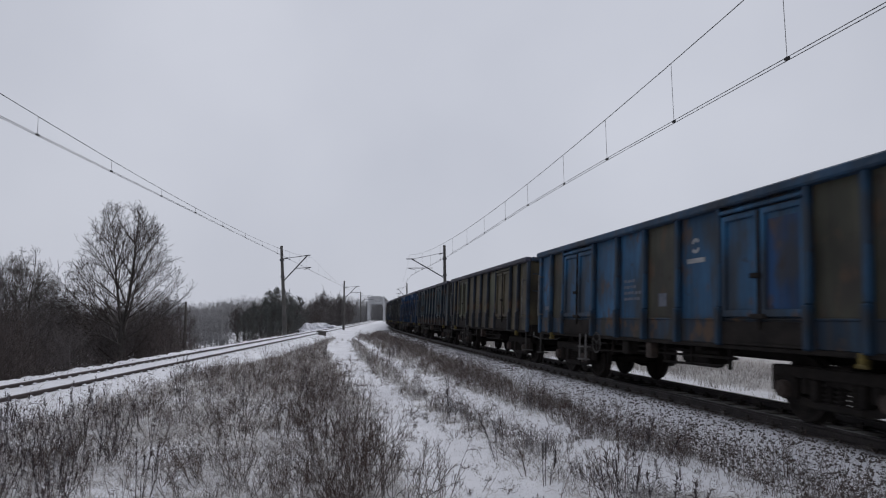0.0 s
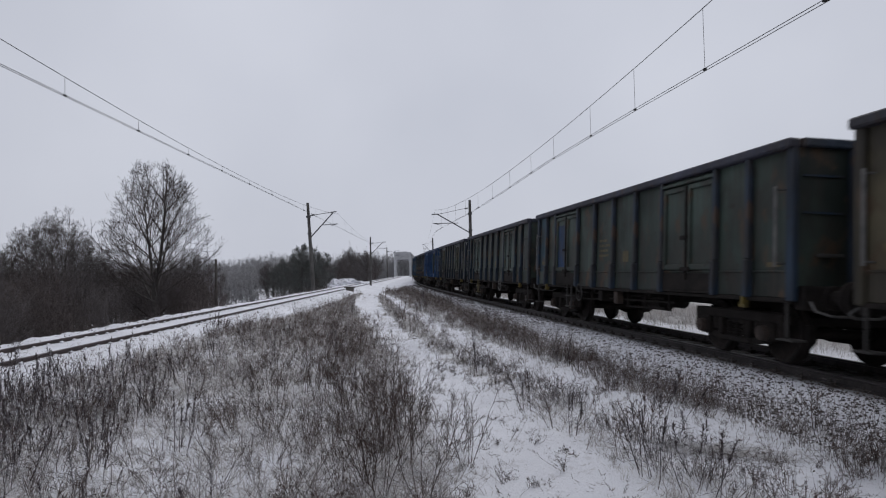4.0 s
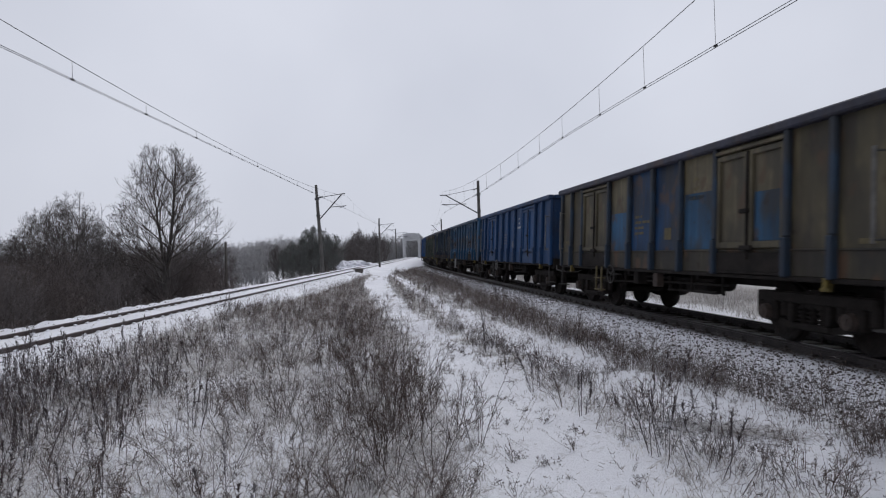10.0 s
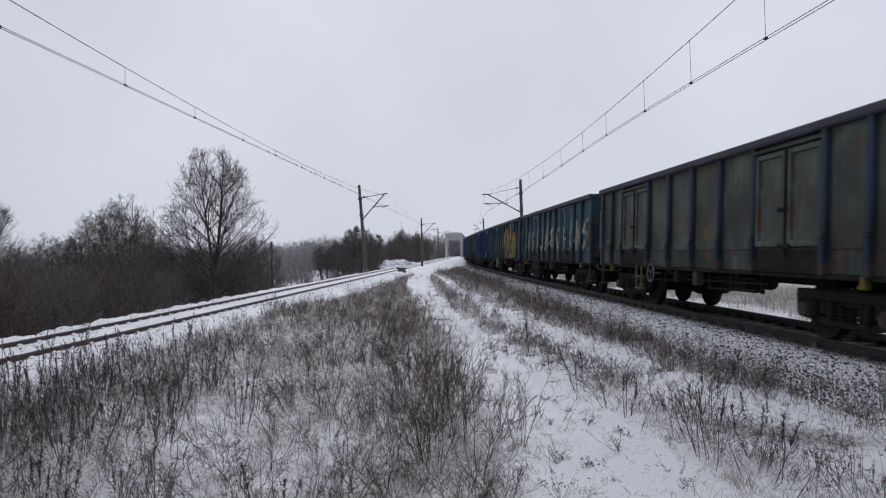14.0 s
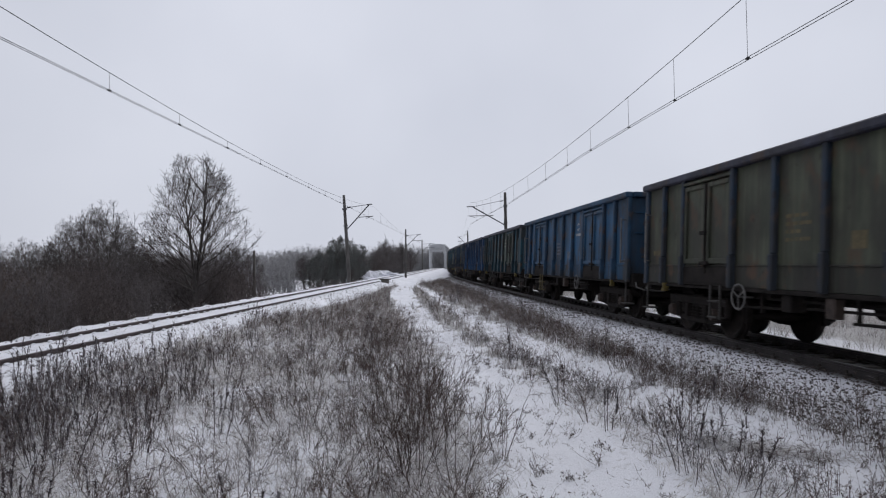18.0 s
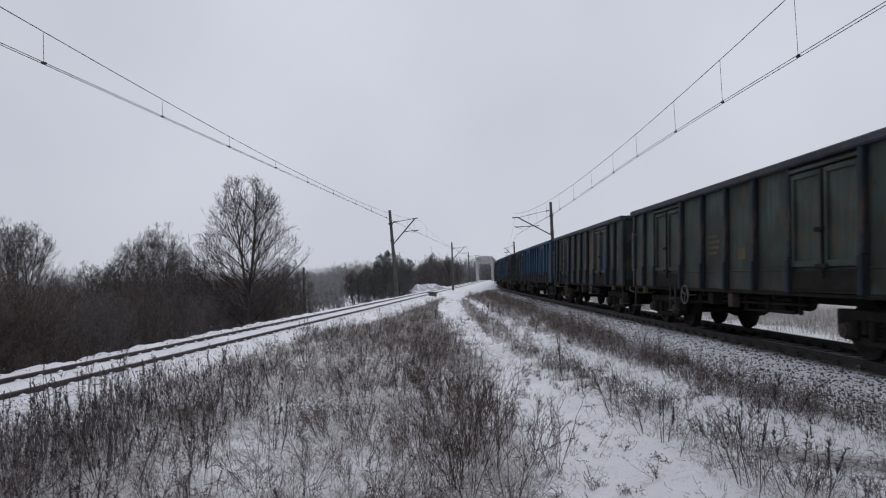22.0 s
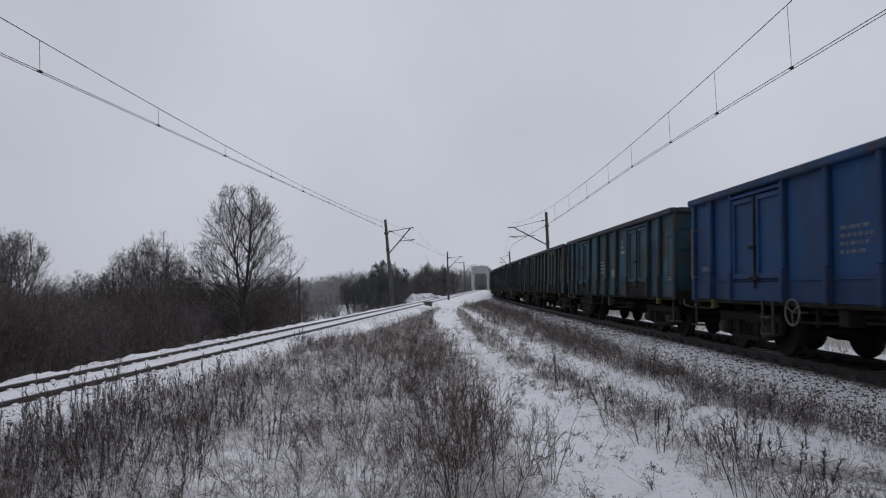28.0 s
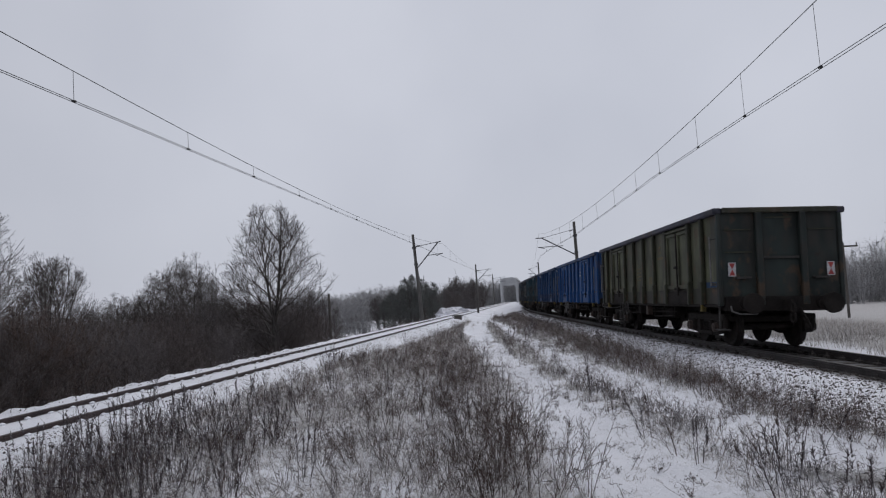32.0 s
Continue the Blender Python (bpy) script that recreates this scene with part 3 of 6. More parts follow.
def build_wagon(edges):
    w = new("coal_wagon")
    door_y = (edges[2] + edges[3]) / 2
    for s in (-1, 1):
        for slot, (a, c) in enumerate(zip(edges, edges[1:]) if s < 0 else [(HALF, -HALF)]):
            bm = bmesh.new()
            box(bm, *sorted((s * SIDE_X, s * (SIDE_X - 0.03))), c, a, SKIRT_Z, TOP_Z - 0.1)
            PANEL_OF[part("side_panel", bm, M_PAINT, w).data] = (s, slot)
        bm = bmesh.new()
        box(bm, *sorted((s * (SIDE_X + 0.012), s * (SIDE_X - 0.12))), -HALF + 0.02, HALF - 0.02, 1.02, SKIRT_Z - 0.002, 0.01)
        part("skirt", bm, M_LOWPAINT, w)
        bm = bmesh.new()
        box(bm, *sorted((s * (SIDE_X + 0.035), s * (SIDE_X + 0.013))), -HALF + 0.02, HALF - 0.02, SKIRT_Z - 0.03, SKIRT_Z, 0.008)
        part("skirt_lip", bm, M_LOWPAINT, w)
        # Added dark panel gives the look of a shaded recess under each door pair.
        for y in (-door_y, door_y) if s < 0 else ():
            bm = bmesh.new()
            box(bm, -SIDE_X - 0.058, -SIDE_X - 0.014, y - 0.93, y + 0.93, 1.06, SKIRT_Z - 0.05, 0.006)
            box(bm, -SIDE_X - 0.075, -SIDE_X - 0.014, y - 0.90, y + 0.90, 1.02, 1.06, 0.006)
            part("door_sill", bm, M_UNDER, w, "panel in place of the recess under the doors")
        bm = bmesh.new()
        box(bm, *sorted((s * (SIDE_X + 0.04), s * (SIDE_X - 0.10))), -HALF + 0.02, HALF - 0.02, 0.95, 1.018, 0.015)
        part("sole_bar", bm, M_UNDER, w)
        rib = bmesh.new()
        for z0, z1, d in ((1.0, 1.58, 0.135), (1.58, TOP_Z - 0.115, 0.105)):
            box(rib, *sorted((s * (SIDE_X + 0.003), s * (SIDE_X + d))), -0.055, 0.055, z0, z1, 0.02)
        rib = shared("side_rib", rib, M_PAINT)
        for y in edges[1:-1]:
            ob = part("side_rib", rib, None, w)
            ob.location.y = y
        leaf = bmesh.new()
        x0, x1 = SIDE_X + 0.003, SIDE_X + 0.02
        box(leaf, *sorted((s * x0, s * x1)), -0.40, 0.40, 1.46, 2.92, 0.004)
        for a in ((-0.44, -0.355, 1.43, 2.97), (0.355, 0.44, 1.43, 2.97), (-0.355, 0.355, 2.885, 2.97), (-0.355, 0.355, 1.43, 1.53)):
            box(leaf, *sorted((s * x0, s * (x1 + 0.05))), a[0], a[1], a[2], a[3], 0.01)
        leaf = shared("door_leaf", leaf, M_PAINT)
        rail = bmesh.new()
        box(rail, *sorted((s * x0, s * (x1 + 0.075))), -0.96, 0.96, 3.0, 3.06, 0.012)
        rail = shared("door_rail", rail, M_PAINT)
        latch = bmesh.new()
        bar(latch, (s * (SIDE_X + 0.075), 0, 1.25), (s * (SIDE_X + 0.075), 0, 2.95), 0.024, 6)
        box(latch, *sorted((s * (SIDE_X + 0.03), s * (SIDE_X + 0.12))), -0.15, 0.15, 1.40, 1.47, 0.01)
        box(latch, *sorted((s * (SIDE_X + 0.03), s * (SIDE_X + 0.12))), -0.06, 0.16, 1.98, 2.05, 0.01)
        latch = shared("door_latch", latch, M_UNDER)
        for y in (-door_y, door_y):
            for k in (-1, 1):
                ob = part("door_leaf", leaf, None, w)
                ob.location.y = y + k * 0.475
            ob = part("door_rail", rail, None, w)
            ob.location.y = y
            ob = part("door_latch", latch, None, w)
            ob.location.y = y
        bm = bmesh.new()
        box(bm, *sorted((s * (SIDE_X - 0.05), s * (SIDE_X + 0.15))), -HALF - 0.06, HALF + 0.06, TOP_Z - 0.14, TOP_Z, 0.025)
        part("top_rim", bm, M_RIM, w)
    end_bar = bmesh.new()
    box(end_bar, -0.3, 0.3, -0.015, 0.015, -0.014, 0.014)
    end_bar = shared("end_bar", end_bar, M_PAINT)
    end_rib = bmesh.new()
    box(end_rib, -0.075, 0.075, 0.0, 0.14, 1.0, TOP_Z - 0.115, 0.02)
    end_rib = shared("end_rib", end_rib, M_PAINT)
    for s in (-1, 1):
        bm = bmesh.new()
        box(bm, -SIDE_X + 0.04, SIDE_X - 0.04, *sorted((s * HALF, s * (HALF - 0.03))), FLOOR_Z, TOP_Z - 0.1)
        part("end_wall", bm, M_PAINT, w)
        for a, z in ((-0.95, 2.74), (0.0, 3.02), (0.95, 2.74), (-0.95, 2.22)):
            ob = part("end_bar", end_bar, None, w)
            ob.location = (a, s * (HALF + 0.016), z)
        bm = bmesh.new()
        box(bm, -0.42, 0.42, *sorted((s * (HALF + 0.002), s * (HALF + 0.07))), 2.06, 2.12, 0.01)
        part("end_shelf", bm, M_DIMGREY, w)
        for a in (-0.88, 0.88):
            bm = bmesh.new()
            box(bm, a - 0.17, a + 0.17, *sorted((s * (HALF + 0.002), s * (HALF + 0.13))), 1.60, 1.65, 0.01)
            part("end_step", bm, M_DIMGREY, w)
        for x in (-0.5, 0.5):
            ob = part("end_rib", end_rib, None, w)
            ob.matrix_basis = pose(x, s * (HALF + 0.003), 0, 0, 0, 0 if s > 0 else 180)
        for x in (-1, 1):
            bm = bmesh.new()
            box(bm, *sorted((x * (SIDE_X - 0.03), x * (SIDE_X + 0.07))), *sorted((s * (HALF - 0.12), s * (HALF + 0.045))), 0.98, TOP_Z - 0.115, 0.02)
            part("corner_post", bm, M_PAINT, w)
        bm = bmesh.new()
        box(bm, -SIDE_X + 0.05, SIDE_X - 0.05, *sorted((s * (HALF - 0.05), s * (HALF + 0.12))), TOP_Z - 0.125, TOP_Z, 0.02)
        part("end_rim", bm, M_RIM, w)
        bm = bmesh.new()
        box(bm, -1.3, 1.3, *sorted((s * (HALF - 0.1), s * (HALF + 0.12))), 0.86, 1.2, 0.02)
        part("headstock", bm, M_UNDER, w)
        for x in (-0.875, 0.875):
            bm = bmesh.new()
            bar(bm, (x, s * (HALF + 0.12), 1.04), (x, s * 6.95, 1.04), 0.105, 10)
            bar(bm, (x, s * 6.93, 1.04), (x, s * 7.0, 1.04), 0.235, 18, 0.225)
            bar(bm, (x, s * (HALF + 0.1), 1.04), (x, s * (HALF + 0.2), 1.04), 0.17, 10)
            part("buffer", bm, M_UNDER, w)
        bm = bmesh.new()
        beam(bm, (0, s * 6.45, 1.04), (0, s * 6.9, 1.06), 0.08, 0.12)
        ring(bm, (0, s * 6.92, 0.93), (1, 0, 0), 0.11, 0.025, 12)
        ring(bm, (0, s * 6.9, 0.72), (1, 0, 0), 0.12, 0.025, 12)
        part("coupling_hook", bm, M_UNDER, w)
        bm = bmesh.new()
        prev = (0.35, s * 6.5, 0.95)
        for k in range(1, 8):
            a = k / 7
            p = (0.35 + 0.1 * a, s * (6.5 + 0.35 * math.sin(a * 3.0)), 0.95 - 0.5 * math.sin(a * 2.2))
            bar(bm, prev, p, 0.028, 6)
            prev = p
        part("air_hose", bm, M_UNDER, w)
        bm = bmesh.new()
        for z in (1.5, 2.55):
            bar(bm, (-SIDE_X - 0.0, s * 6.2, z), (-SIDE_X - 0.15, s * 6.2, z), 0.014)
        box(bm, -SIDE_X - 0.165, -SIDE_X - 0.14, s * 6.2 - 0.03, s * 6.2 + 0.03, 1.45, 2.6, 0.008)
        part("grab_rail", bm, M_GREY, w)
        bm = bmesh.new()
        box(bm, -SIDE_X - 0.10, -SIDE_X + 0.02, s * 5.3 - 0.035, s * 5.3 + 0.035, 0.84, 1.02, 0.012)
        box(bm, -SIDE_X - 0.10, -SIDE_X - 0.04, s * 5.3 - 0.08, s * 5.3 + 0.08, 0.84, 0.89, 0.012)
        part("towing_hook", bm, M_YELLOW, w, "dull yellow towing hook")
    bm = bmesh.new()
    box(bm, -1.33, 1.33, -HALF + 0.04, HALF - 0.04, 1.06, 1.17)
    part("floor_plate", bm, M_UNDER, w)
    bm = bmesh.new()
    box(bm, -1.3, 1.3, -HALF + 0.06, HALF - 0.06, 2.55, 2.7)
    part("coal_load", bm, M_UNDER, w, "dark coal load below the rim")
    bm = bmesh.new()
    for x in (-0.45, 0.45):
        box(bm, x - 0.09, x + 0.09, -6.2, 6.2, 0.80, 1.06)
    for y in (-1.6, 0.0, 1.6):
        box(bm, -1.25, 1.25, y - 0.06, y + 0.06, 0.88, 1.06)
    bar(bm, (-0.75, -1.4, 0.78), (-0.75, -0.55, 0.78), 0.2, 12)
    bar(bm, (0.5, 0.3, 0.74), (0.5, 1.3, 0.74), 0.17, 12)
    bar(bm, (-1.1, -2.0, 0.86), (-1.1, 2.2, 0.86), 0.03, 6)
    part("centre_frame", bm, M_UNDER, w)
    for s in (-1, 1):
        bogie = part("bogie", _bogie_bolster(), M_UNDER, w)
        bogie.location.y = s * 4.5
        for x in (-1, 1):
            bm = bmesh.new()
            X = x * 1.0
            box(bm, X - 0.09, X + 0.09, -1.25, 1.25, 0.62, 0.78, 0.02)
            for y in (-0.40, 0.40):
                box(bm, X - 0.11, X + 0.11, y - 0.06, y + 0.06, 0.34, 0.62, 0.02)
            for y in (-0.21, 0.0, 0.21):
                bar(bm, (X, y, 0.34), (X, y, 0.62), 0.055, 8)
                for z in (0.38, 0.44, 0.50, 0.56):
                    bar(bm, (X, y, z - 0.014), (X, y, z + 0.014), 0.085, 8)
            for y in (-0.9, 0.9):
                box(bm, X - 0.13, X + 0.14, y - 0.17, y + 0.17, 0.32, 0.64, 0.04)
                for k in (-0.3, 0.3):
                    bar(bm, (X + x * 0.02, y + k, 0.42), (X + x * 0.02, y + k, 0.66), 0.075, 8)
            beam(bm, (X, -0.95, 0.36), (X, -0.35, 0.28), 0.1, 0.1)
            beam(bm, (X, 0.95, 0.36), (X, 0.35, 0.28), 0.1, 0.1)
            box(bm, X - 0.08, X + 0.08, -0.42, 0.42, 0.24, 0.34, 0.02)
            part("bogie_side_frame", bm, M_UNDER, bogie)
            for y in (-0.9, 0.9):
                bm = bmesh.new()
                bar(bm, (X + x * 0.1, y, 0.46), (X + x * 0.22, y, 0.46), 0.125, 12, 0.11)
                bar(bm, (X + x * 0.22, y, 0.46), (X + x * 0.235, y, 0.46), 0.05, 8)
                part("axle_box_cover", bm, M_BOXRUST, bogie)
        for y in (-0.9, 0.9):
            bm = bmesh.new()
            bar(bm, (-1.05, 0, 0), (1.05, 0, 0), 0.08, 10)
            for x in (-1, 1):
                disc_wheel(bm, x * 0.75, 0, 0, 0.46, 0.135, -x)
            ob = part("wheelset", bm, M_WHEEL, bogie)
            ob.location = (0, y, 0.46)
    tread = bmesh.new()
    box(tread, -0.09, 0.09, -0.17, 0.17, -0.015, 0.015, 0.005)
    tread = shared("step_tread", tread, M_DIMGREY)
    hanger = bmesh.new()
    box(hanger, -0.02, 0.02, -0.018, 0.018, 0.42, 1.04, 0.004)
    hanger = shared("step_hanger", hanger, M_DIMGREY)
    for z in (0.45, 0.74):
        part("step_tread", tread, None, w).location = (-1.43, 2.98, z)
    for y in (2.80, 3.16):
        part("step_hanger", hanger, None, w).location = (-1.455, y, 0)
    bm = bmesh.new()
    ring(bm, (-1.47, 2.15, 0.86), (1, 0, 0), 0.215, 0.016, 22)
    for a in range(3):
        c, sn = 0.215 * math.cos(a * 2.094 + 0.5), 0.215 * math.sin(a * 2.094 + 0.5)
        bar(bm, (-1.47, 2.15, 0.86), (-1.47, 2.15 + c, 0.86 + sn), 0.012)
    bar(bm, (-1.47, 2.15, 0.86), (-1.2, 2.15, 0.86), 0.018)
    part("brake_handwheel", bm, M_GREY, w, "dull grey brake handwheel")
    # brake gear hanging below the sole bar
    bm = bmesh.new()
    box(bm, -1.32, -1.06, 0.9, 1.16, 0.68, 0.95, 0.02)
    part("valve_box", bm, M_UNDER, w)
    bm = bmesh.new()
    box(bm, -1.36, -1.20, -0.15, 0.05, 0.66, 0.95, 0.015)
    part("label_holder", bm, M_BOXRUST, w, "rusty label holder")
    for y0, y1, z in ((-2.6, 0.7, 0.80), (-2.2, -0.3, 0.66), (1.3, 2.6, 0.72)):
        bm = bmesh.new()
        bar(bm, (-1.18, y0, z), (-1.18, y1, z - 0.04), 0.022, 6)
        part("brake_rod", bm, M_UNDER, w)
    for y in (-2.4, -1.3, -0.4, 1.9):
        bm = bmesh.new()
        box(bm, -1.21, -1.15, y - 0.025, y + 0.025, 0.62, 0.96, 0.008)
        part("rod_hanger", bm, M_UNDER, w)
    for s in (-1, 1):
        # corner step below the headstock
        bm = bmesh.new()
        box(bm, -1.40, -1.36, s * 6.3 - 0.02, s * 6.3 + 0.02, 0.45, 1.0, 0.006)
        box(bm, -1.44, -1.20, s * 6.3 - 0.17, s * 6.3 + 0.17, 0.42, 0.45, 0.006)
        part("corner_step", bm, M_DIMGREY, w)
        bm = bmesh.new()
        pts = [(-1.22, s * 6.56, 0.98), (-1.26, s * 6.72, 0.86), (-1.1, s * 6.82, 0.80), (-0.75, s * 6.82, 0.80), (-0.62, s * 6.62, 0.90)]
        for p, q in zip(pts, pts[1:]):
            bar(bm, p, q, 0.018, 6)
        part("shunter_handle", bm, M_GREY, w)
    return w


def _bogie_bolster():
    bm = bmesh.new()
    box(bm, -1.05, 1.05, -0.22, 0.22, 0.55, 0.82, 0.03)
    bar(bm, (0, 0, 0.8), (0, 0, 0.9), 0.25, 12)
    for y in (-1.22, 1.22):
        box(bm, -0.95, 0.95, y - 0.05, y + 0.05, 0.6, 0.72)
    for x in (-0.75, 0.75):
        for y in (-1.42, -0.38, 0.38, 1.42):
            box(bm, x - 0.05, x + 0.05, y - 0.05, y + 0.05, 0.35, 0.62)
    return bm


BLUE, MID, TEAL, SLATE = (0.0068, 0.037, 0.108), (0.012, 0.048, 0.100), (0.014, 0.052, 0.078), (0.020, 0.034, 0.044)
GREEN, OLIVE, BROWN, NAVY = (0.030, 0.044, 0.038), (0.050, 0.054, 0.033), (0.058, 0.050, 0.031), (0.008, 0.035, 0.092)
VIVID = (0.008, 0.052, 0.168)
DRAB = (0.038, 0.043, 0.030)
# Dark violet rim paint, made paler for the sky light it catches.
RIM_DARK = (0.028, 0.030, 0.048)
COLOURS = [OLIVE, VIVID, BLUE, TEAL, GREEN, OLIVE, TEAL, GREEN, GREEN, MID, DRAB, MID, TEAL, NAVY, GREEN, TEAL, TEAL, BLUE, BROWN, BLUE,
           MID, SLATE, GREEN, VIVID, BROWN, GREEN, GREEN, SLATE, BLUE, SLATE, MID, BROWN, SLATE, NAVY, GREEN, SLATE, BROWN, MID, GREEN, SLATE, NAVY, OLIVE]
COLOUR_WORDS = {DRAB: "drab olive", VIVID: "vivid blue", BLUE: "bright blue", MID: "faded mid-blue", TEAL: "dull teal-blue", SLATE: "dark slate", GREEN: "dark grey-green", OLIVE: "dirty olive-green", BROWN: "brownish olive", NAVY: "dark blue"}


def train_rear(t):
    """How far along the line the rear of the last wagon stands at t seconds."""
    return ((((-1.0921554e-06 * t + 0.00010375175) * t - 0.00093007799) * t - 0.2184564) * t + 19.164158) * t - 445.48


def wagon_pose(k, t):
    s = train_rear(t) + LENGTH * (k + 0.5)
    a, b = right_pose(s - 4.5), right_pose(s + 4.5)
    m = right_pose(s)
    m.translation = (a.translation + b.translation) / 2
    return m


DARK_RIB = (0.010, 0.017, 0.027)
BLUE_RIB, BLUE_RIBS = (0.013, 0.024, 0.042), (5, 10, 14, 18, 21, 25, 31)
REAR_WHEELS = (6, 8, 11, 21, 26)
GRIMY = (0, 5, 9, 10, 18, 22, 24, 28, 30)
PALE_WHEELS = (1, 2, 5, 6, 7, 8, 10, 11, 14, 16, 19, 26, 28)
PALE_STEPS = {1: M_GREY, 11: M_ORANGE, 8: M_ORANGE, 26: M_ORANGE, 21: M_ORANGE, 20: M_LIGHT, 30: M_GREY, 14: M_ORANGE, 6: M_ORANGE, 16: M_CREAM, 5: M_ORANGE, 18: M_ORANGE, 10: M_DIMGREY}


def build_train():
    first, short = build_wagon(EDGES), build_wagon(SHORT_EDGES)
    out = [first]
    for k in range(1, len(COLOURS)):
        if k in SHORT_BAY:
            out.append(short if k == SHORT_BAY[0] else copy_thing(short, Matrix()))
        else:
            out.append(copy_thing(first, Matrix()))
    for k, w in enumerate(out):
        c = COLOURS[k]
        bright = c in (BLUE, NAVY, MID, VIVID)
        tagged(w, f"{COLOUR_WORDS[c]} open coal wagon with ribbed steel sides, dirty", "freight wagon", "wagons of the coal train")
        for ob in (w, *w.children_recursive):
            tone = tuple(v * 1.1 for v in c)
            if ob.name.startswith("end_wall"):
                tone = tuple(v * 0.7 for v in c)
            elif ob.name.startswith(("side_rib", "corner_post", "end_")):
                tone = tuple(v * 0.85 for v in c) if bright else (BLUE_RIB if k in BLUE_RIBS else DARK_RIB if c in (GREEN, SLATE) and k != 22 else tuple(v * 0.5 for v in c))
            elif ob.name.startswith("skirt"):
                tone = tuple(v * 0.9 for v in c) if bright and k not in GRIMY else tuple((0.35 if k in GRIMY else 0.75) * v + 0.006 for v in c)
            elif ob.name.startswith(("top_rim", "end_rim")):
                tone = tuple(v * 0.8 for v in c) if c in (VIVID, BLUE, MID) else RIM_DARK
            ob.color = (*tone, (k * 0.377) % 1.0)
            if c in (VIVID, BLUE) and ob.type == "MESH" and ob.data.materials[0] in (M_PAINT, M_LOWPAINT):
                ob.material_slots[0].link = "OBJECT"
                ob.material_slots[0].material = M_FRESH
            if ob.name.startswith("door_sill") and c in (VIVID, BLUE):
                ob.material_slots[0].link = "OBJECT"
                ob.material_slots[0].material = M_FRESH
            if ob.name.startswith("brake_handwheel") and k not in PALE_WHEELS:
                ob.material_slots[0].link = "OBJECT"
                ob.material_slots[0].material = M_DIMGREY
                ob["label"] = "grimy dark brake handwheel"
            if ob.name.startswith("brake_handwheel") and k in REAR_WHEELS:
                ob.location.y = -4.2
            if ob.name.startswith(("step_tread", "step_hanger")) and k in PALE_STEPS:
                ob.material_slots[0].link = "OBJECT"
                ob.material_slots[0].material = PALE_STEPS[k]
        w.matrix_basis = wagon_pose(k, 0)
    # Shade on the last wagon's rear put into the colour of its end parts.
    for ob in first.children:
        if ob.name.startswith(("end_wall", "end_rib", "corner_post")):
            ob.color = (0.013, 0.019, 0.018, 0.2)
    return out


WAGONS = build_train()

# panels in another colour, counted from the front end: wagon, slots, colour
REPAINTED = [
    (30, (1, 5, 8, 9), (0.036, 0.036, 0.026)), (28, (5, 6, 7, 8, 9), GREEN), (25, (0,), TEAL), (26, (0, 1, 2, 3, 4, 5, 6, 7, 8, 9), (0.036, 0.050, 0.047)), (26, (0,), (0.032, 0.052, 0.062)), (27, (0, 1, 2, 3, 4, 5, 6, 7, 8, 9), (0.036, 0.044, 0.034)), (21, (1, 2, 4, 5), GREEN), (29, (0, 1, 2, 3, 4, 5, 6, 7, 8, 9), (0.026, 0.046, 0.046)), (18, (4, 5), NAVY),
    (16, (9, 8), MID), (12, (6, 7), GREEN), (8, (6,), BROWN), (5, (2, 5), BROWN), (4, (0, 1), SLATE), (31, (2, 6), OLIVE), (24, (6, 8), OLIVE), (14, (0, 1, 2, 3, 4, 5, 6, 7, 8, 9), (0.050, 0.061, 0.053)), (14, (1, 5), (0.052, 0.058, 0.044)), (22, (0, 1, 2, 3, 4, 5, 6, 7, 8, 9), (0.050, 0.060, 0.049)), (22, (0,), (0.046, 0.046, 0.032)),
]
DULL = (0.011, 0.034, 0.072)
# patches of fresh paint on a panel: wagon, slot, lower and upper edge, colour
PATCHES = [(18, 3, 1.28, 2.3, MID), (18, 6, 1.28, 2.45, MID), (18, 7, 1.38, 2.3, MID), (8, 7, 1.38, 2.2, BLUE), (8, 2, 1.38, 2.5, BLUE), (25, 2, 1.38, 2.75, BLUE), (4, 3, 1.28, 1.75, NAVY), (4, 5, 1.28, 1.7, NAVY),
           (4, 6, 1.28, 1.7, NAVY), (4, 8, 1.28, 1.85, NAVY), (4, 9, 1.28, 1.85, BLUE), (30, 7, 1.38, 2.8, BLUE), (22, 9, 2.3, 2.6, BLUE), (22, 3, 2.45, 2.75, NAVY), (22, 0, 1.3, 1.6, BROWN), (21, 3, 1.28, 2.25, DULL), (21, 4, 1.28, 1.72, DULL), (21, 5, 1.28, 1.82, DULL), (21, 6, 1.28, 2.45, DULL), (21, 8, 1.28, 2.3, DULL), (21, 4, 1.75, 2.15, (0.10, 0.085, 0.045)), (21, 5, 1.85, 2.1, (0.085, 0.075, 0.04)), (28, 0, 1.35, 2.2, BROWN), (0, 9, 1.27, 1.55, NAVY), (16, 6, 2.0, 2.9, SLATE), (5, 7, 1.5, 2.1, BLUE), (3, 8, 1.5, 2.5, MID)]


def side_box(bm, y0, y1, z0, z1, deep=0.006):
    """A thin painted field on the side that faces the meadow."""
    return box(bm, -SIDE_X - deep, -SIDE_X - 0.001, y0, y1, z0, z1)


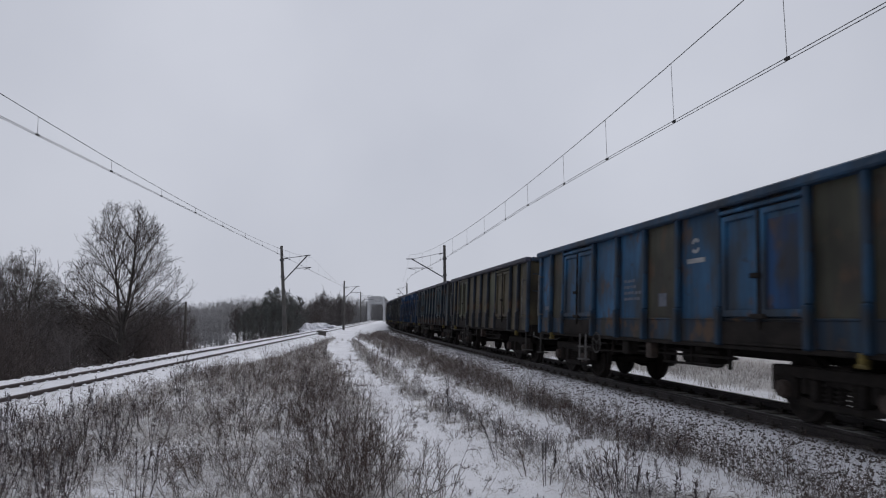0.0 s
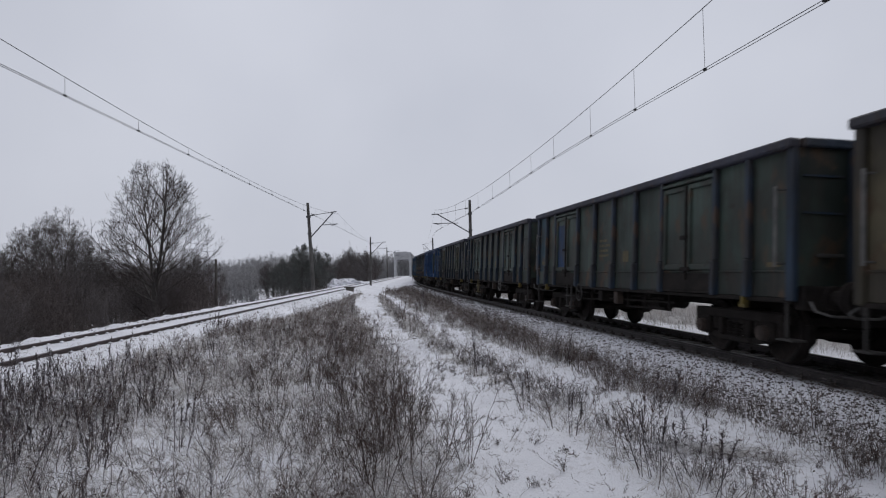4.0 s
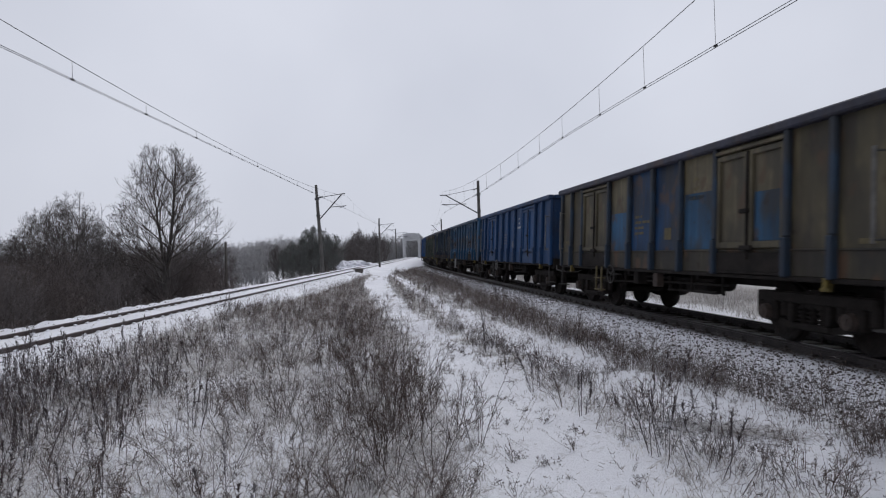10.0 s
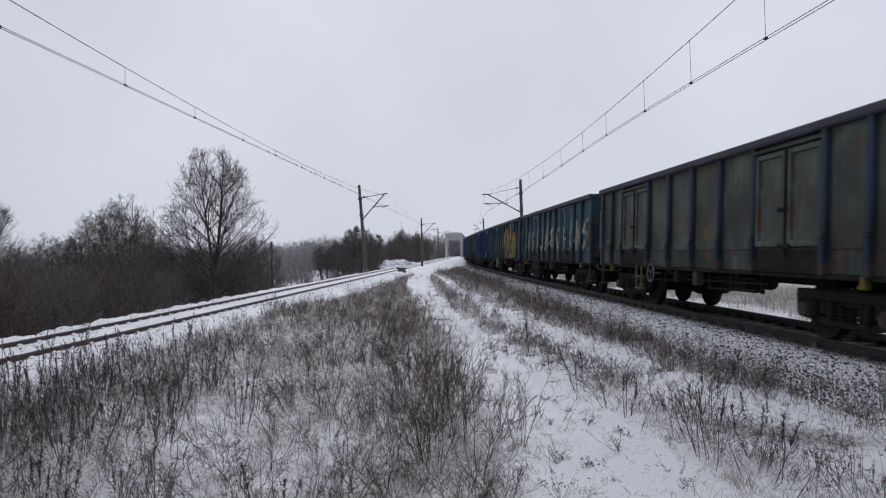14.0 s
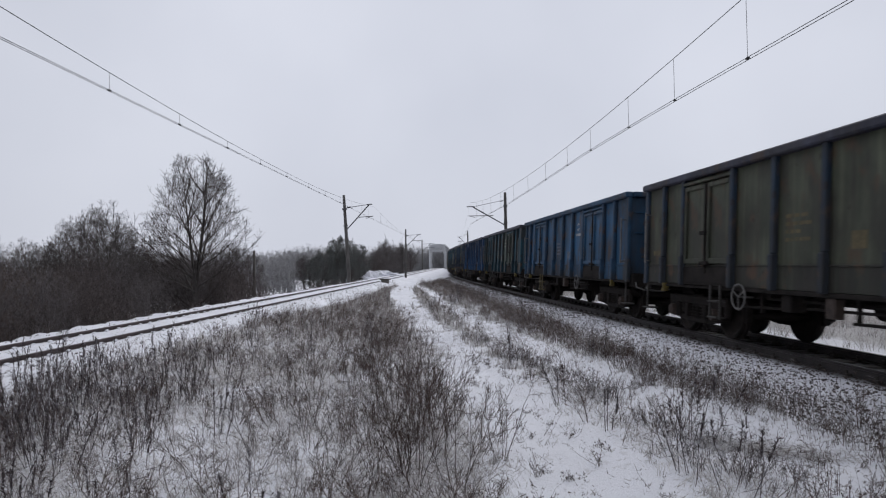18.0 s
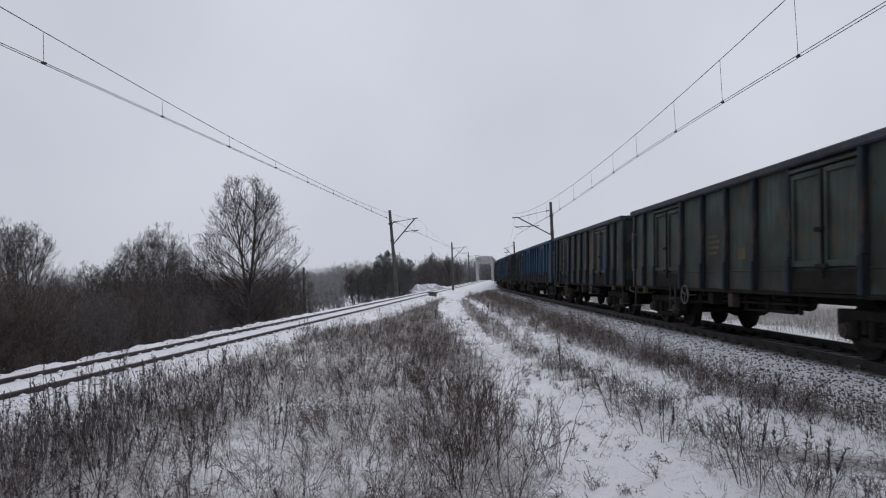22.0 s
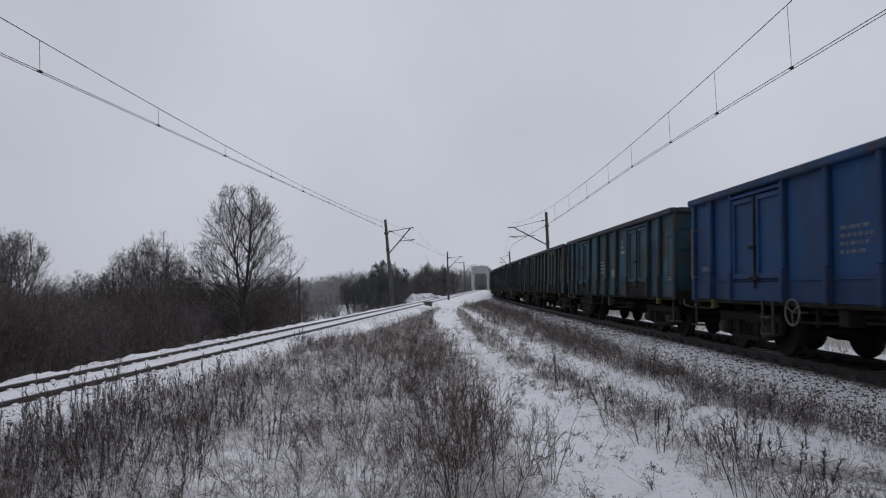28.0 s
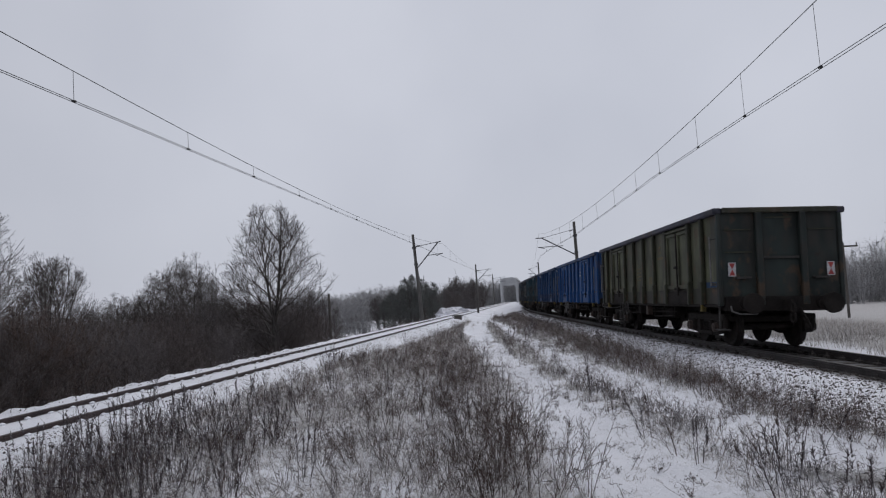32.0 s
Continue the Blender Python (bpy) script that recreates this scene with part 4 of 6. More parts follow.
def build_markings():
    rng = random.Random(4)
    for k, slots, c in REPAINTED:
        for ob in WAGONS[k].children:
            if ob.data in PANEL_OF and PANEL_OF[ob.data][0] < 0 and PANEL_OF[ob.data][1] in slots:
                ob.color = (*c, (k * 0.61) % 1.0)
            elif ob.name.startswith("door_leaf") and (2 in slots and ob.location.y > 2 or 7 in slots and ob.location.y < -2):
                ob.color = (*c, (k * 0.61) % 1.0)
    for k, slot, z0, z1, c in PATCHES:
        a, b = slot_of(k, slot)
        bm = bmesh.new()
        if slot in (2, 7):
            side_box(bm, (a + b) / 2 - 0.82 + 0.95 * (k % 2), (a + b) / 2 - 0.13 + 0.95 * (k % 2), max(z0, 1.54), min(z1, 2.87), 0.025)
        else:
            side_box(bm, b + 0.075, a - 0.075, max(z0, SKIRT_Z + 0.01), z1)
        ob = part("repainted_patch", bm, M_PAINT, WAGONS[k], "patch of fresher paint")
        ob.color = (*c, 0.3)
    for k, w in enumerate(WAGONS):
        c = COLOURS[k]
        bright = c in (BLUE, NAVY, MID, VIVID)
        paint = M_LIGHT if bright else (M_ORANGE if c in (OLIVE, BROWN, GREEN, DRAB) else M_CREAM)
        # stencilled particulars
        for r in range(4):
            bm = bmesh.new()
            y, end = 1.0, 1.0 - rng.uniform(0.35, 0.7)
            while y > end:
                d = rng.uniform(0.05, 0.16)
                side_box(bm, y - d, y, 2.125 - 0.12 * r, 2.18 - 0.12 * r)
                y -= d + rng.uniform(0.025, 0.06)
            part("stencilled_line", bm, M_FAINT if bright else paint, w)
        for y0, y1, z0, z1 in ((-0.75, -0.46, 1.62, 1.86), (-6.1, -5.8, 1.46, 1.53), (5.65, 6.05, 1.62, 1.72)):
            bm = bmesh.new()
            side_box(bm, y0, y1, z0, z1)
            part("stencilled_plate", bm, M_FAINT if paint is M_LIGHT else paint, w)
        if bright or k % 3 == 0:
            bm = bmesh.new()
            for turn in (0.4, 3.54):
                for q in range(7):
                    a0, a1 = turn + q * 0.3, turn + (q + 1) * 0.3
                    p = [(-SIDE_X - 0.004, -1.72 + 0.13 * math.cos(a) * r, 2.62 + 0.13 * math.sin(a) * r) for a, r in ((a0, 1.0), (a1, 1.0), (a1, 0.55), (a0, 0.55))]
                    bm.faces.new([bm.verts.new(v) for v in p])
            r = bmesh.ops.extrude_face_region(bm, geom=bm.faces[:])
            for e in r["geom"]:
                if isinstance(e, bmesh.types.BMVert):
                    e.co.x += 0.003
            part("painted_mark", bm, paint, w)
            bm = bmesh.new()
            side_box(bm, -2.0, -1.45, 2.33, 2.41)
            part("painted_name_bar", bm, paint, w)


def stroke(bm, pts, width, deep=0.065):
    """A sprayed stroke on the wagon side, one ribbon through points (y, z)."""
    p = [Vector(q) for q in pts]
    way = [(q - o).normalized() for o, q in zip(p, p[1:])]
    p[0], p[-1] = p[0] - way[0] * width * 0.3, p[-1] + way[-1] * width * 0.3
    rows = []
    for i, q in enumerate(p):
        a, c = way[max(i - 1, 0)], way[min(i, len(way) - 1)]
        d = (a + c).normalized() if (a + c).length > 0.2 else a
        n = Vector((-d.y, d.x)) * (width / 2 / max(0.55, d.dot(a)))
        rows.append([bm.verts.new((-SIDE_X - x, e.x, e.y)) for x in (deep, 0.001) for e in (q + n, q - n)])
    for u, v in zip(rows, rows[1:]):
        for i, j in ((0, 1), (1, 3), (3, 2), (2, 0)):
            bm.faces.new((u[i], u[j], v[j], v[i]))
    for e in (rows[0], rows[-1]):
        bm.faces.new((e[0], e[1], e[3], e[2]))
    bmesh.ops.recalc_face_normals(bm, faces=bm.faces[:])


def field(bm, pts, deep):
    """A sprayed field inside an outline of points (y, z) on the wagon side."""
    lo = [bm.verts.new((-SIDE_X - deep, y, z)) for y, z in pts]
    hi = [bm.verts.new((-SIDE_X - 0.001, y, z)) for y, z in pts]
    n = len(pts)
    caps = [bm.faces.new(lo), bm.faces.new(hi[::-1])]
    for a in range(n):
        bm.faces.new((lo[a], hi[a], hi[(a + 1) % n], lo[(a + 1) % n]))
    bmesh.ops.triangulate(bm, faces=caps)
    bmesh.ops.recalc_face_normals(bm, faces=bm.faces[:])


def crossing(pts, y):
    """Lowest and highest height at which an outline meets the upright at y, or None."""
    z = [z0 + (z1 - z0) * (y - y0) / (y1 - y0) for (y0, z0), (y1, z1) in zip(pts, pts[1:] + pts[:1]) if (y0 - y) * (y1 - y) < 0]
    return (min(z), max(z)) if len(z) > 1 else None


GLYPHS = {
    "C": [[(0.9, 0.85), (0.6, 1.0), (0.25, 0.85), (0.1, 0.5), (0.25, 0.15), (0.6, 0.0), (0.9, 0.12)]],
    "H": [[(0.12, 0), (0.12, 1)], [(0.88, 0), (0.88, 1)], [(0.12, 0.5), (0.88, 0.5)]],
    "O": [[(0.5, 0), (0.15, 0.25), (0.1, 0.7), (0.45, 1.0), (0.85, 0.75), (0.88, 0.3), (0.5, 0)]],
    "N": [[(0.1, 0), (0.1, 1.0)], [(0.1, 1.0), (0.85, 0)], [(0.88, 0), (0.88, 1)]],
    "Z": [[(0.95, 1.0), (0.45, 0.9), (0.05, 0.62)], [(0.05, 0.62), (0.75, 0.55), (0.55, 0.3), (0.1, 0.05)]],
    "J": [[(0.85, 1.0), (0.8, 0.3), (0.5, 0.02), (0.05, 0.15)]],
    "A": [[(0.05, 0.0), (0.25, 0.4), (0.8, 1.0), (0.85, 0.0)], [(0.2, 0.5), (0.85, 0.45)]],
    "V": [[(0.9, 1.0), (0.3, 0.8), (0.6, 0.45), (0.1, 0.3), (0.75, 0.1)]],
}


def build_sprayed():
    w = WAGONS[15]
    for ch, y, wid, z, h in (("C", 4.95, 0.5, 1.46, 0.86), ("H", 3.85, 0.55, 1.46, 0.84), ("O", 2.75, 0.5, 1.48, 0.88), ("J", 1.95, 0.7, 1.47, 0.95), ("A", 0.85, 0.62, 1.48, 1.1), ("V", -0.1, 0.7, 1.5, 0.85), ("C", -1.3, 0.8, 1.48, 0.82), ("H", -2.5, 0.72, 1.46, 0.84), ("O", -3.55, 0.7, 1.47, 0.84), ("N", -4.5, 0.78, 1.46, 0.96), ("Z", -5.4, 0.75, 1.46, 0.98)):
        bm = bmesh.new()
        for line in GLYPHS[ch]:
            stroke(bm, [(y - px * wid, z + pz * h) for px, pz in line], 0.095 + 0.05 * (ch in "NZAV"))
        part("sprayed_letter", bm, M_CREAM, w, "cream sprayed letter")
    w = WAGONS[16]
    fields = [
        [(-0.11, 2.52), (-1.14, 2.69), (-1.52, 1.08), (-0.85, 1.04)],
        [(-1.14, 2.86), (-1.63, 2.81), (-2.41, 2.15), (-2.36, 1.08), (-2.12, 1.08), (-1.75, 1.67), (-1.42, 2.3)],
        [(-2.65, 3.03), (-3.16, 3.03), (-3.48, 2.86), (-3.54, 2.35), (-3.44, 2.09), (-3.06, 1.89), (-2.6, 2.09)],
        [(-3.44, 2.09), (-3.89, 2.41), (-4.44, 2.52), (-4.79, 2.39), (-4.97, 2.09), (-5.04, 1.13), (-3.03, 1.08), (-3.06, 1.89)],
    ]
    for pts in fields:
        bm = bmesh.new()
        field(bm, pts, 0.072)
        part("sprayed_fill", bm, M_SPRAYY, w, "sprayed dull yellow field")
        for y in EDGES:
            span = crossing(pts, y)
            if span:
                z0, z1 = span
                bm = bmesh.new()
                box(bm, -SIDE_X - 0.109, -SIDE_X - 0.002, y - 0.059, y + 0.059, max(z0, 1.585), z1)
                box(bm, -SIDE_X - 0.139, -SIDE_X - 0.002, y - 0.059, y + 0.059, max(z0, 1.02), 1.585)
                part("sprayed_fill", bm, M_SPRAYY, w, "sprayed dull yellow field")
    red = [[(-0.11, 2.52), (-0.6, 2.64), (-1.14, 2.69)], [(-1.24, 2.83), (-1.63, 2.76), (-2.39, 2.14)], [(-1.35, 2.24), (-1.55, 2.16), (-1.9, 1.7), (-2.22, 1.08)], [(-1.55, 1.6), (-1.48, 1.07)],
           [(-2.57, 2.11), (-3.16, 2.04), (-3.52, 2.06), (-3.78, 1.99), (-3.72, 1.78), (-3.48, 1.82)], [(-2.65, 3.0), (-3.03, 3.01), (-3.39, 2.83), (-3.54, 2.58), (-3.23, 2.44), (-3.54, 2.35), (-3.9, 2.44), (-4.44, 2.49), (-4.66, 2.45), (-4.79, 2.34), (-4.92, 2.15), (-4.97, 1.9), (-4.97, 1.12)],
           [(-3.01, 1.95), (-2.9, 1.65), (-2.65, 1.07)]]
    for line in red:
        bm = bmesh.new()
        stroke(bm, line, 0.085, 0.076)
        part("sprayed_outline", bm, M_SPRAYR, w, "sprayed orange-red outline")
    for line in ([(-0.25, 2.45), (-0.87, 1.06)], [(-1.50, 2.12), (-1.78, 1.62), (-2.1, 1.08)], [(-3.08, 1.9), (-2.98, 1.6), (-2.76, 1.08)]):
        bm = bmesh.new()
        stroke(bm, line, 0.06, 0.078)
        part("sprayed_outline", bm, M_SPRAYL, w, "sprayed pale yellow line")
    for line, mat in (([(0.46, 2.74), (0.1, 2.74), (0.39, 2.57), (0.08, 2.47), (0.46, 2.3), (0.1, 2.24)], M_SPRAYR), ([(-1.91, 2.92), (-2.19, 2.93), (-2.03, 2.8), (-2.22, 2.85)], M_CREAM)):
        bm = bmesh.new()
        stroke(bm, line, 0.04, 0.008)
        part("sprayed_scrawl", bm, mat, w, "thin sprayed scrawl")
    w = WAGONS[0]
    for x in (-1.12, 1.12):
        bm = bmesh.new()
        box(bm, x - 0.085, x + 0.085, -HALF - 0.05, -HALF - 0.032, 1.66, 1.98)
        plate = part("tail_sign", bm, M_WHITE, w, "white tail sign with two red triangles")
        bm = bmesh.new()
        for tip, edge in ((1.82, 1.68), (1.82, 1.96)):
            v = [bm.verts.new(p) for p in ((x, -HALF - 0.053, tip), (x - 0.07, -HALF - 0.053, edge), (x + 0.07, -HALF - 0.053, edge))]
            u = [bm.verts.new((p.co.x, -HALF - 0.0505, p.co.z)) for p in v]
            bm.faces.new(v), bm.faces.new(u[::-1])
            for q in range(3):
                bm.faces.new((v[q], u[q], u[(q + 1) % 3], v[(q + 1) % 3]))
        bmesh.ops.recalc_face_normals(bm, faces=bm.faces[:])
        part("red_triangles", bm, M_RED, plate)


build_markings()
build_sprayed()



# ---------------------------------------------------------------- overhead line
def build_mast(x, y, arm, lean=0.0, base_z=-0.6):
    """Mast with a raking strut and a registration arm that reach over the track by arm metres (sign: side)."""
    mast = tagged(new("catenary_mast"), "dark concrete catenary mast with a raked steel bracket", "catenary mast", "masts of the overhead line")
    mast.matrix_basis = pose(x, y, 0, 0, lean, LEFT_TURN * 57.3)
    s = 1 if arm > 0 else -1
    bm = bmesh.new()
    bar(bm, (0, 0, base_z), (0, 0, 8.35), 0.2, 8, 0.13)
    part("post", bm, M_CONC, mast)
    bm = bmesh.new()
    box(bm, -0.19, 0.19, -0.19, 0.19, 6.9, 7.1)
    box(bm, -0.18, 0.18, -0.18, 0.18, 5.3, 5.45)
    part("clamp", bm, M_STEEL, mast)
    bm = bmesh.new()
    if s > 0:
        beam(bm, (0.1, 0, 5.0), (2.4, 0, 7.25), 0.1, 0.1)
        beam(bm, (2.2, 0, 7.28), (arm * 1.06, 0, 7.3), 0.09, 0.09)
    else:
        beam(bm, (-0.1, 0, 5.15), (arm * 0.93, 0, 7.0), 0.1, 0.1)
        beam(bm, (arm * 0.88, 0, 7.02), (arm * 1.1, 0, 7.02), 0.09, 0.09)
    part("raked_strut", bm, M_STEEL, mast)
    bm = bmesh.new()
    if s > 0:
        bar(bm, (0.1, 0, 7.1), (2.2, 0, 7.28), 0.03)
        bar(bm, (0.25, 0, 7.12), (0.6, 0, 7.15), 0.075, 8)
    else:
        bar(bm, (-0.1, 0, 7.6), (arm * 0.9, 0, 7.02), 0.02)
        bar(bm, (-0.2, 0, 7.56), (-0.5, 0, 7.47), 0.05, 8)
    part("tie_rod", bm, M_STEEL, mast)
    bm = bmesh.new()
    bar(bm, (s * 1.2, 0, 6.1), (s * (abs(arm) + 0.2), 0, 6.12), 0.035)
    bar(bm, (s * (abs(arm) + 0.1), 0, 6.1), (s * (abs(arm) - 0.5), 0, 5.95), 0.025)
    part("registration_arm", bm, M_STEEL, mast)
    return mast


LEFT_MASTS = [(-11.75, 65.0), (-12.5, 131.0), (-13.4, 190.0)]
RIGHT_MASTS = [(3.6, 66.0), (-0.36, 142.0), (-0.4, 196.0)]
for (mx, my), ln in zip(LEFT_MASTS, (-2.7, 0.8, 0.0)):
    build_mast(mx, my, left_x(my) - mx, ln)
for (mx, my), ln in zip(RIGHT_MASTS, (0.0, 0.5, 0.0)):
    build_mast(mx, my, float(right_x(my)) - mx, ln)


def wire_run(group, points, radius):
    bm = bmesh.new()
    rows = [[bm.verts.new((x + radius * math.cos(k * 1.2566), y, z + radius * math.sin(k * 1.2566))) for k in range(5)] for x, y, z in points]
    for a, b in zip(rows, rows[1:]):
        for k in range(5):
            bm.faces.new((a[k], a[(k + 1) % 5], b[(k + 1) % 5], b[k]))
    bm.normal_update()
    return bm


def build_overhead(label, line, supports, low, high, sag, drops):
    """Messenger wire, twin contact wires and droppers, span by span."""
    run = tagged(new("overhead_line"), label, "overhead line")
    for i, (y0, y1) in enumerate(zip(supports, supports[1:])):
        n = 22
        mess, con, con2 = [], [], []
        for j in range(n + 1):
            y = y0 + (y1 - y0) * j / n
            x = line(y, y0, y1)
            u = (y - y0) / (y1 - y0)
            mess.append((x, y, high(y) - sag(i) * 4 * u * (1 - u)))
            con.append((x - 0.045, y, low(y) + 0.008))
            con2.append((x + 0.045, y, low(y)))
        part("messenger_wire", wire_run("m", mess, 0.009 if y0 < 60 else 0.006), M_WIRE, run)
        part("contact_wire", wire_run("c", con, 0.0072 if y0 < 60 else 0.006), M_WIRE, run)
        part("contact_wire", wire_run("c", con2, 0.0072 if y0 < 60 else 0.006), M_WIRE, run)
        for d in drops:
            u = (d - y0) / (y1 - y0)
            if not 0.02 < u < 0.98:
                continue
            x = line(d, y0, y1)
            bm = bmesh.new()
            bar(bm, (x, d, low(d)), (x, d, high(d) - sag(i) * 4 * u * (1 - u)), 0.0052, 5)
            box(bm, x - 0.03, x + 0.03, d - 0.04, d + 0.04, low(d) - 0.01, low(d) + 0.03)
            part("dropper", bm, M_WIRE, run)
    return run


def left_line(y, y0, y1):
    return left_x(y)


def right_line(y, y0, y1):
    if y0 < 60:
        return float(right_x(y))
    u = (y - y0) / (y1 - y0)
    return float(right_x(y0)) * (1 - u) + float(right_x(y1)) * u


FAR_DROPS = [64.5 + 5.5 * j for j in range(10)]
build_overhead("thin dark overhead wires with droppers above the empty track", left_line, (-67, -1, 65, 131, 190),
               lambda y: 5.93 - 0.003 * max(0, y - 45), lambda y: 7.25 - 0.002 * max(0, y - 30), lambda i: 1.12,
               [3.5, 7.5, 11.8, 16.2, 20.3, 24.5, 28.5, 32.8, 37.5, 42, 47, 52, 57, 61, *FAR_DROPS])
build_overhead("thin dark overhead wires with droppers above the train", right_line, (-54, 6, 66, 142, 196),
               lambda y: float(np.interp(y, [18, 25, 33, 42, 66], [5.52, 5.46, 5.27, 5.14, 5.3])), lambda y: 7.43, lambda i: 1.38,
               [10.2, 13.75, 17.2, 20.45, 24.3, 27.5, 31.4, 35.6, 40, 45, 50, 55, 60])


# ---------------------------------------------------------------- truss bridge
def build_bridge():
    b = tagged(new("truss_bridge"), "pale grey steel truss railway bridge with rounded portal", "bridge")
    y0, n, step = 214.0, 8, 8.0
    cx, hw, top = left_x(y0), 2.45, 7.6
    b.matrix_basis = pose(cx, y0, 0, 0, 0, LEFT_TURN * 57.3)
    for s in (-1, 1):
        bm = bmesh.new()
        box(bm, s * hw - 0.22, s * hw + 0.22, 0, n * step, -0.9, 0.1)
        part("bottom_chord", bm, M_BRIDGE, b)
        bm = bmesh.new()
        box(bm, s * hw - 0.2, s * hw + 0.2, 2.0, n * step - 2.0, top - 0.5, top)
        part("top_chord", bm, M_BRIDGE, b)
    for k in range(n + 1):
        w = 0.42 if k == 0 else 0.26
        for s in (-1, 1):
            bm = bmesh.new()
            pts = [(s * hw, 0, -0.5), (s * hw, 0, top - 1.5), (s * (hw - 0.12), 0, top - 0.85), (s * (hw - 0.5), 0, top - 0.3), (s * (hw - 1.1), 0, top - 0.05)]
            for a, c in zip(pts, pts[1:]):
                beam(bm, a, c, w, 0.4)
            ob = part("portal_leg", bm, M_BRIDGE, b)
            ob.location.y = k * step
        bm = bmesh.new()
        beam(bm, (-hw + 1.0, 0, top - 0.05), (hw - 1.0, 0, top - 0.05), 0.35, 0.4)
        beam(bm, (-hw, 0, top - 2.0), (hw, 0, top - 2.0), 0.22, 0.3)
        for q in range(6):
            x0 = -hw + 0.35 + q * (2 * hw - 0.7) / 6
            x1 = x0 + (2 * hw - 0.7) / 6
            beam(bm, (x0, 0, top - 2.0), (x1, 0, top - 0.1), 0.10, 0.10)
            beam(bm, (x0, 0, top - 0.1), (x1, 0, top - 2.0), 0.10, 0.10)
        ob = part("cross_frame", bm, M_BRIDGE, b)
        ob.location.y = k * step
        if k < n:
            for s in (-1, 1):
                bm = bmesh.new()
                for q in range(4):
                    y_a, y_b = q * step / 4, (q + 1) * step / 4
                    beam(bm, (s * hw, y_a, 0), (s * hw, y_b + step / 4, top - 0.3), 0.13, 0.13)
                    beam(bm, (s * hw, y_b, 0), (s * hw, y_a - step / 4, top - 0.3), 0.13, 0.13)
                ob = part("side_lattice", bm, M_BRIDGE, b)
                ob.location.y = k * step
            bm = bmesh.new()
            beam(bm, (-hw, 0, top - 0.1), (hw, step, top - 0.1), 0.16, 0.16)
            beam(bm, (hw, 0, top - 0.1), (-hw, step, top - 0.1), 0.16, 0.16)
            ob = part("top_bracing", bm, M_BRIDGE, b)
            ob.location.y = k * step


build_bridge()


# ---------------------------------------------------------------- trees, thicket and far woods
def crown_radius(f, wide, low):
    """Half width of an egg-shaped crown at the fraction f of the tree's height."""
    u = np.clip((f - low) / (1.0 - low), 0, 1)
    return wide * np.interp(u, [0, 0.08, 0.2, 0.34, 0.48, 0.62, 0.76, 0.88, 0.96, 1.0], [0.25, 0.55, 0.86, 1.0, 1.0, 0.95, 0.84, 0.66, 0.45, 0.2])


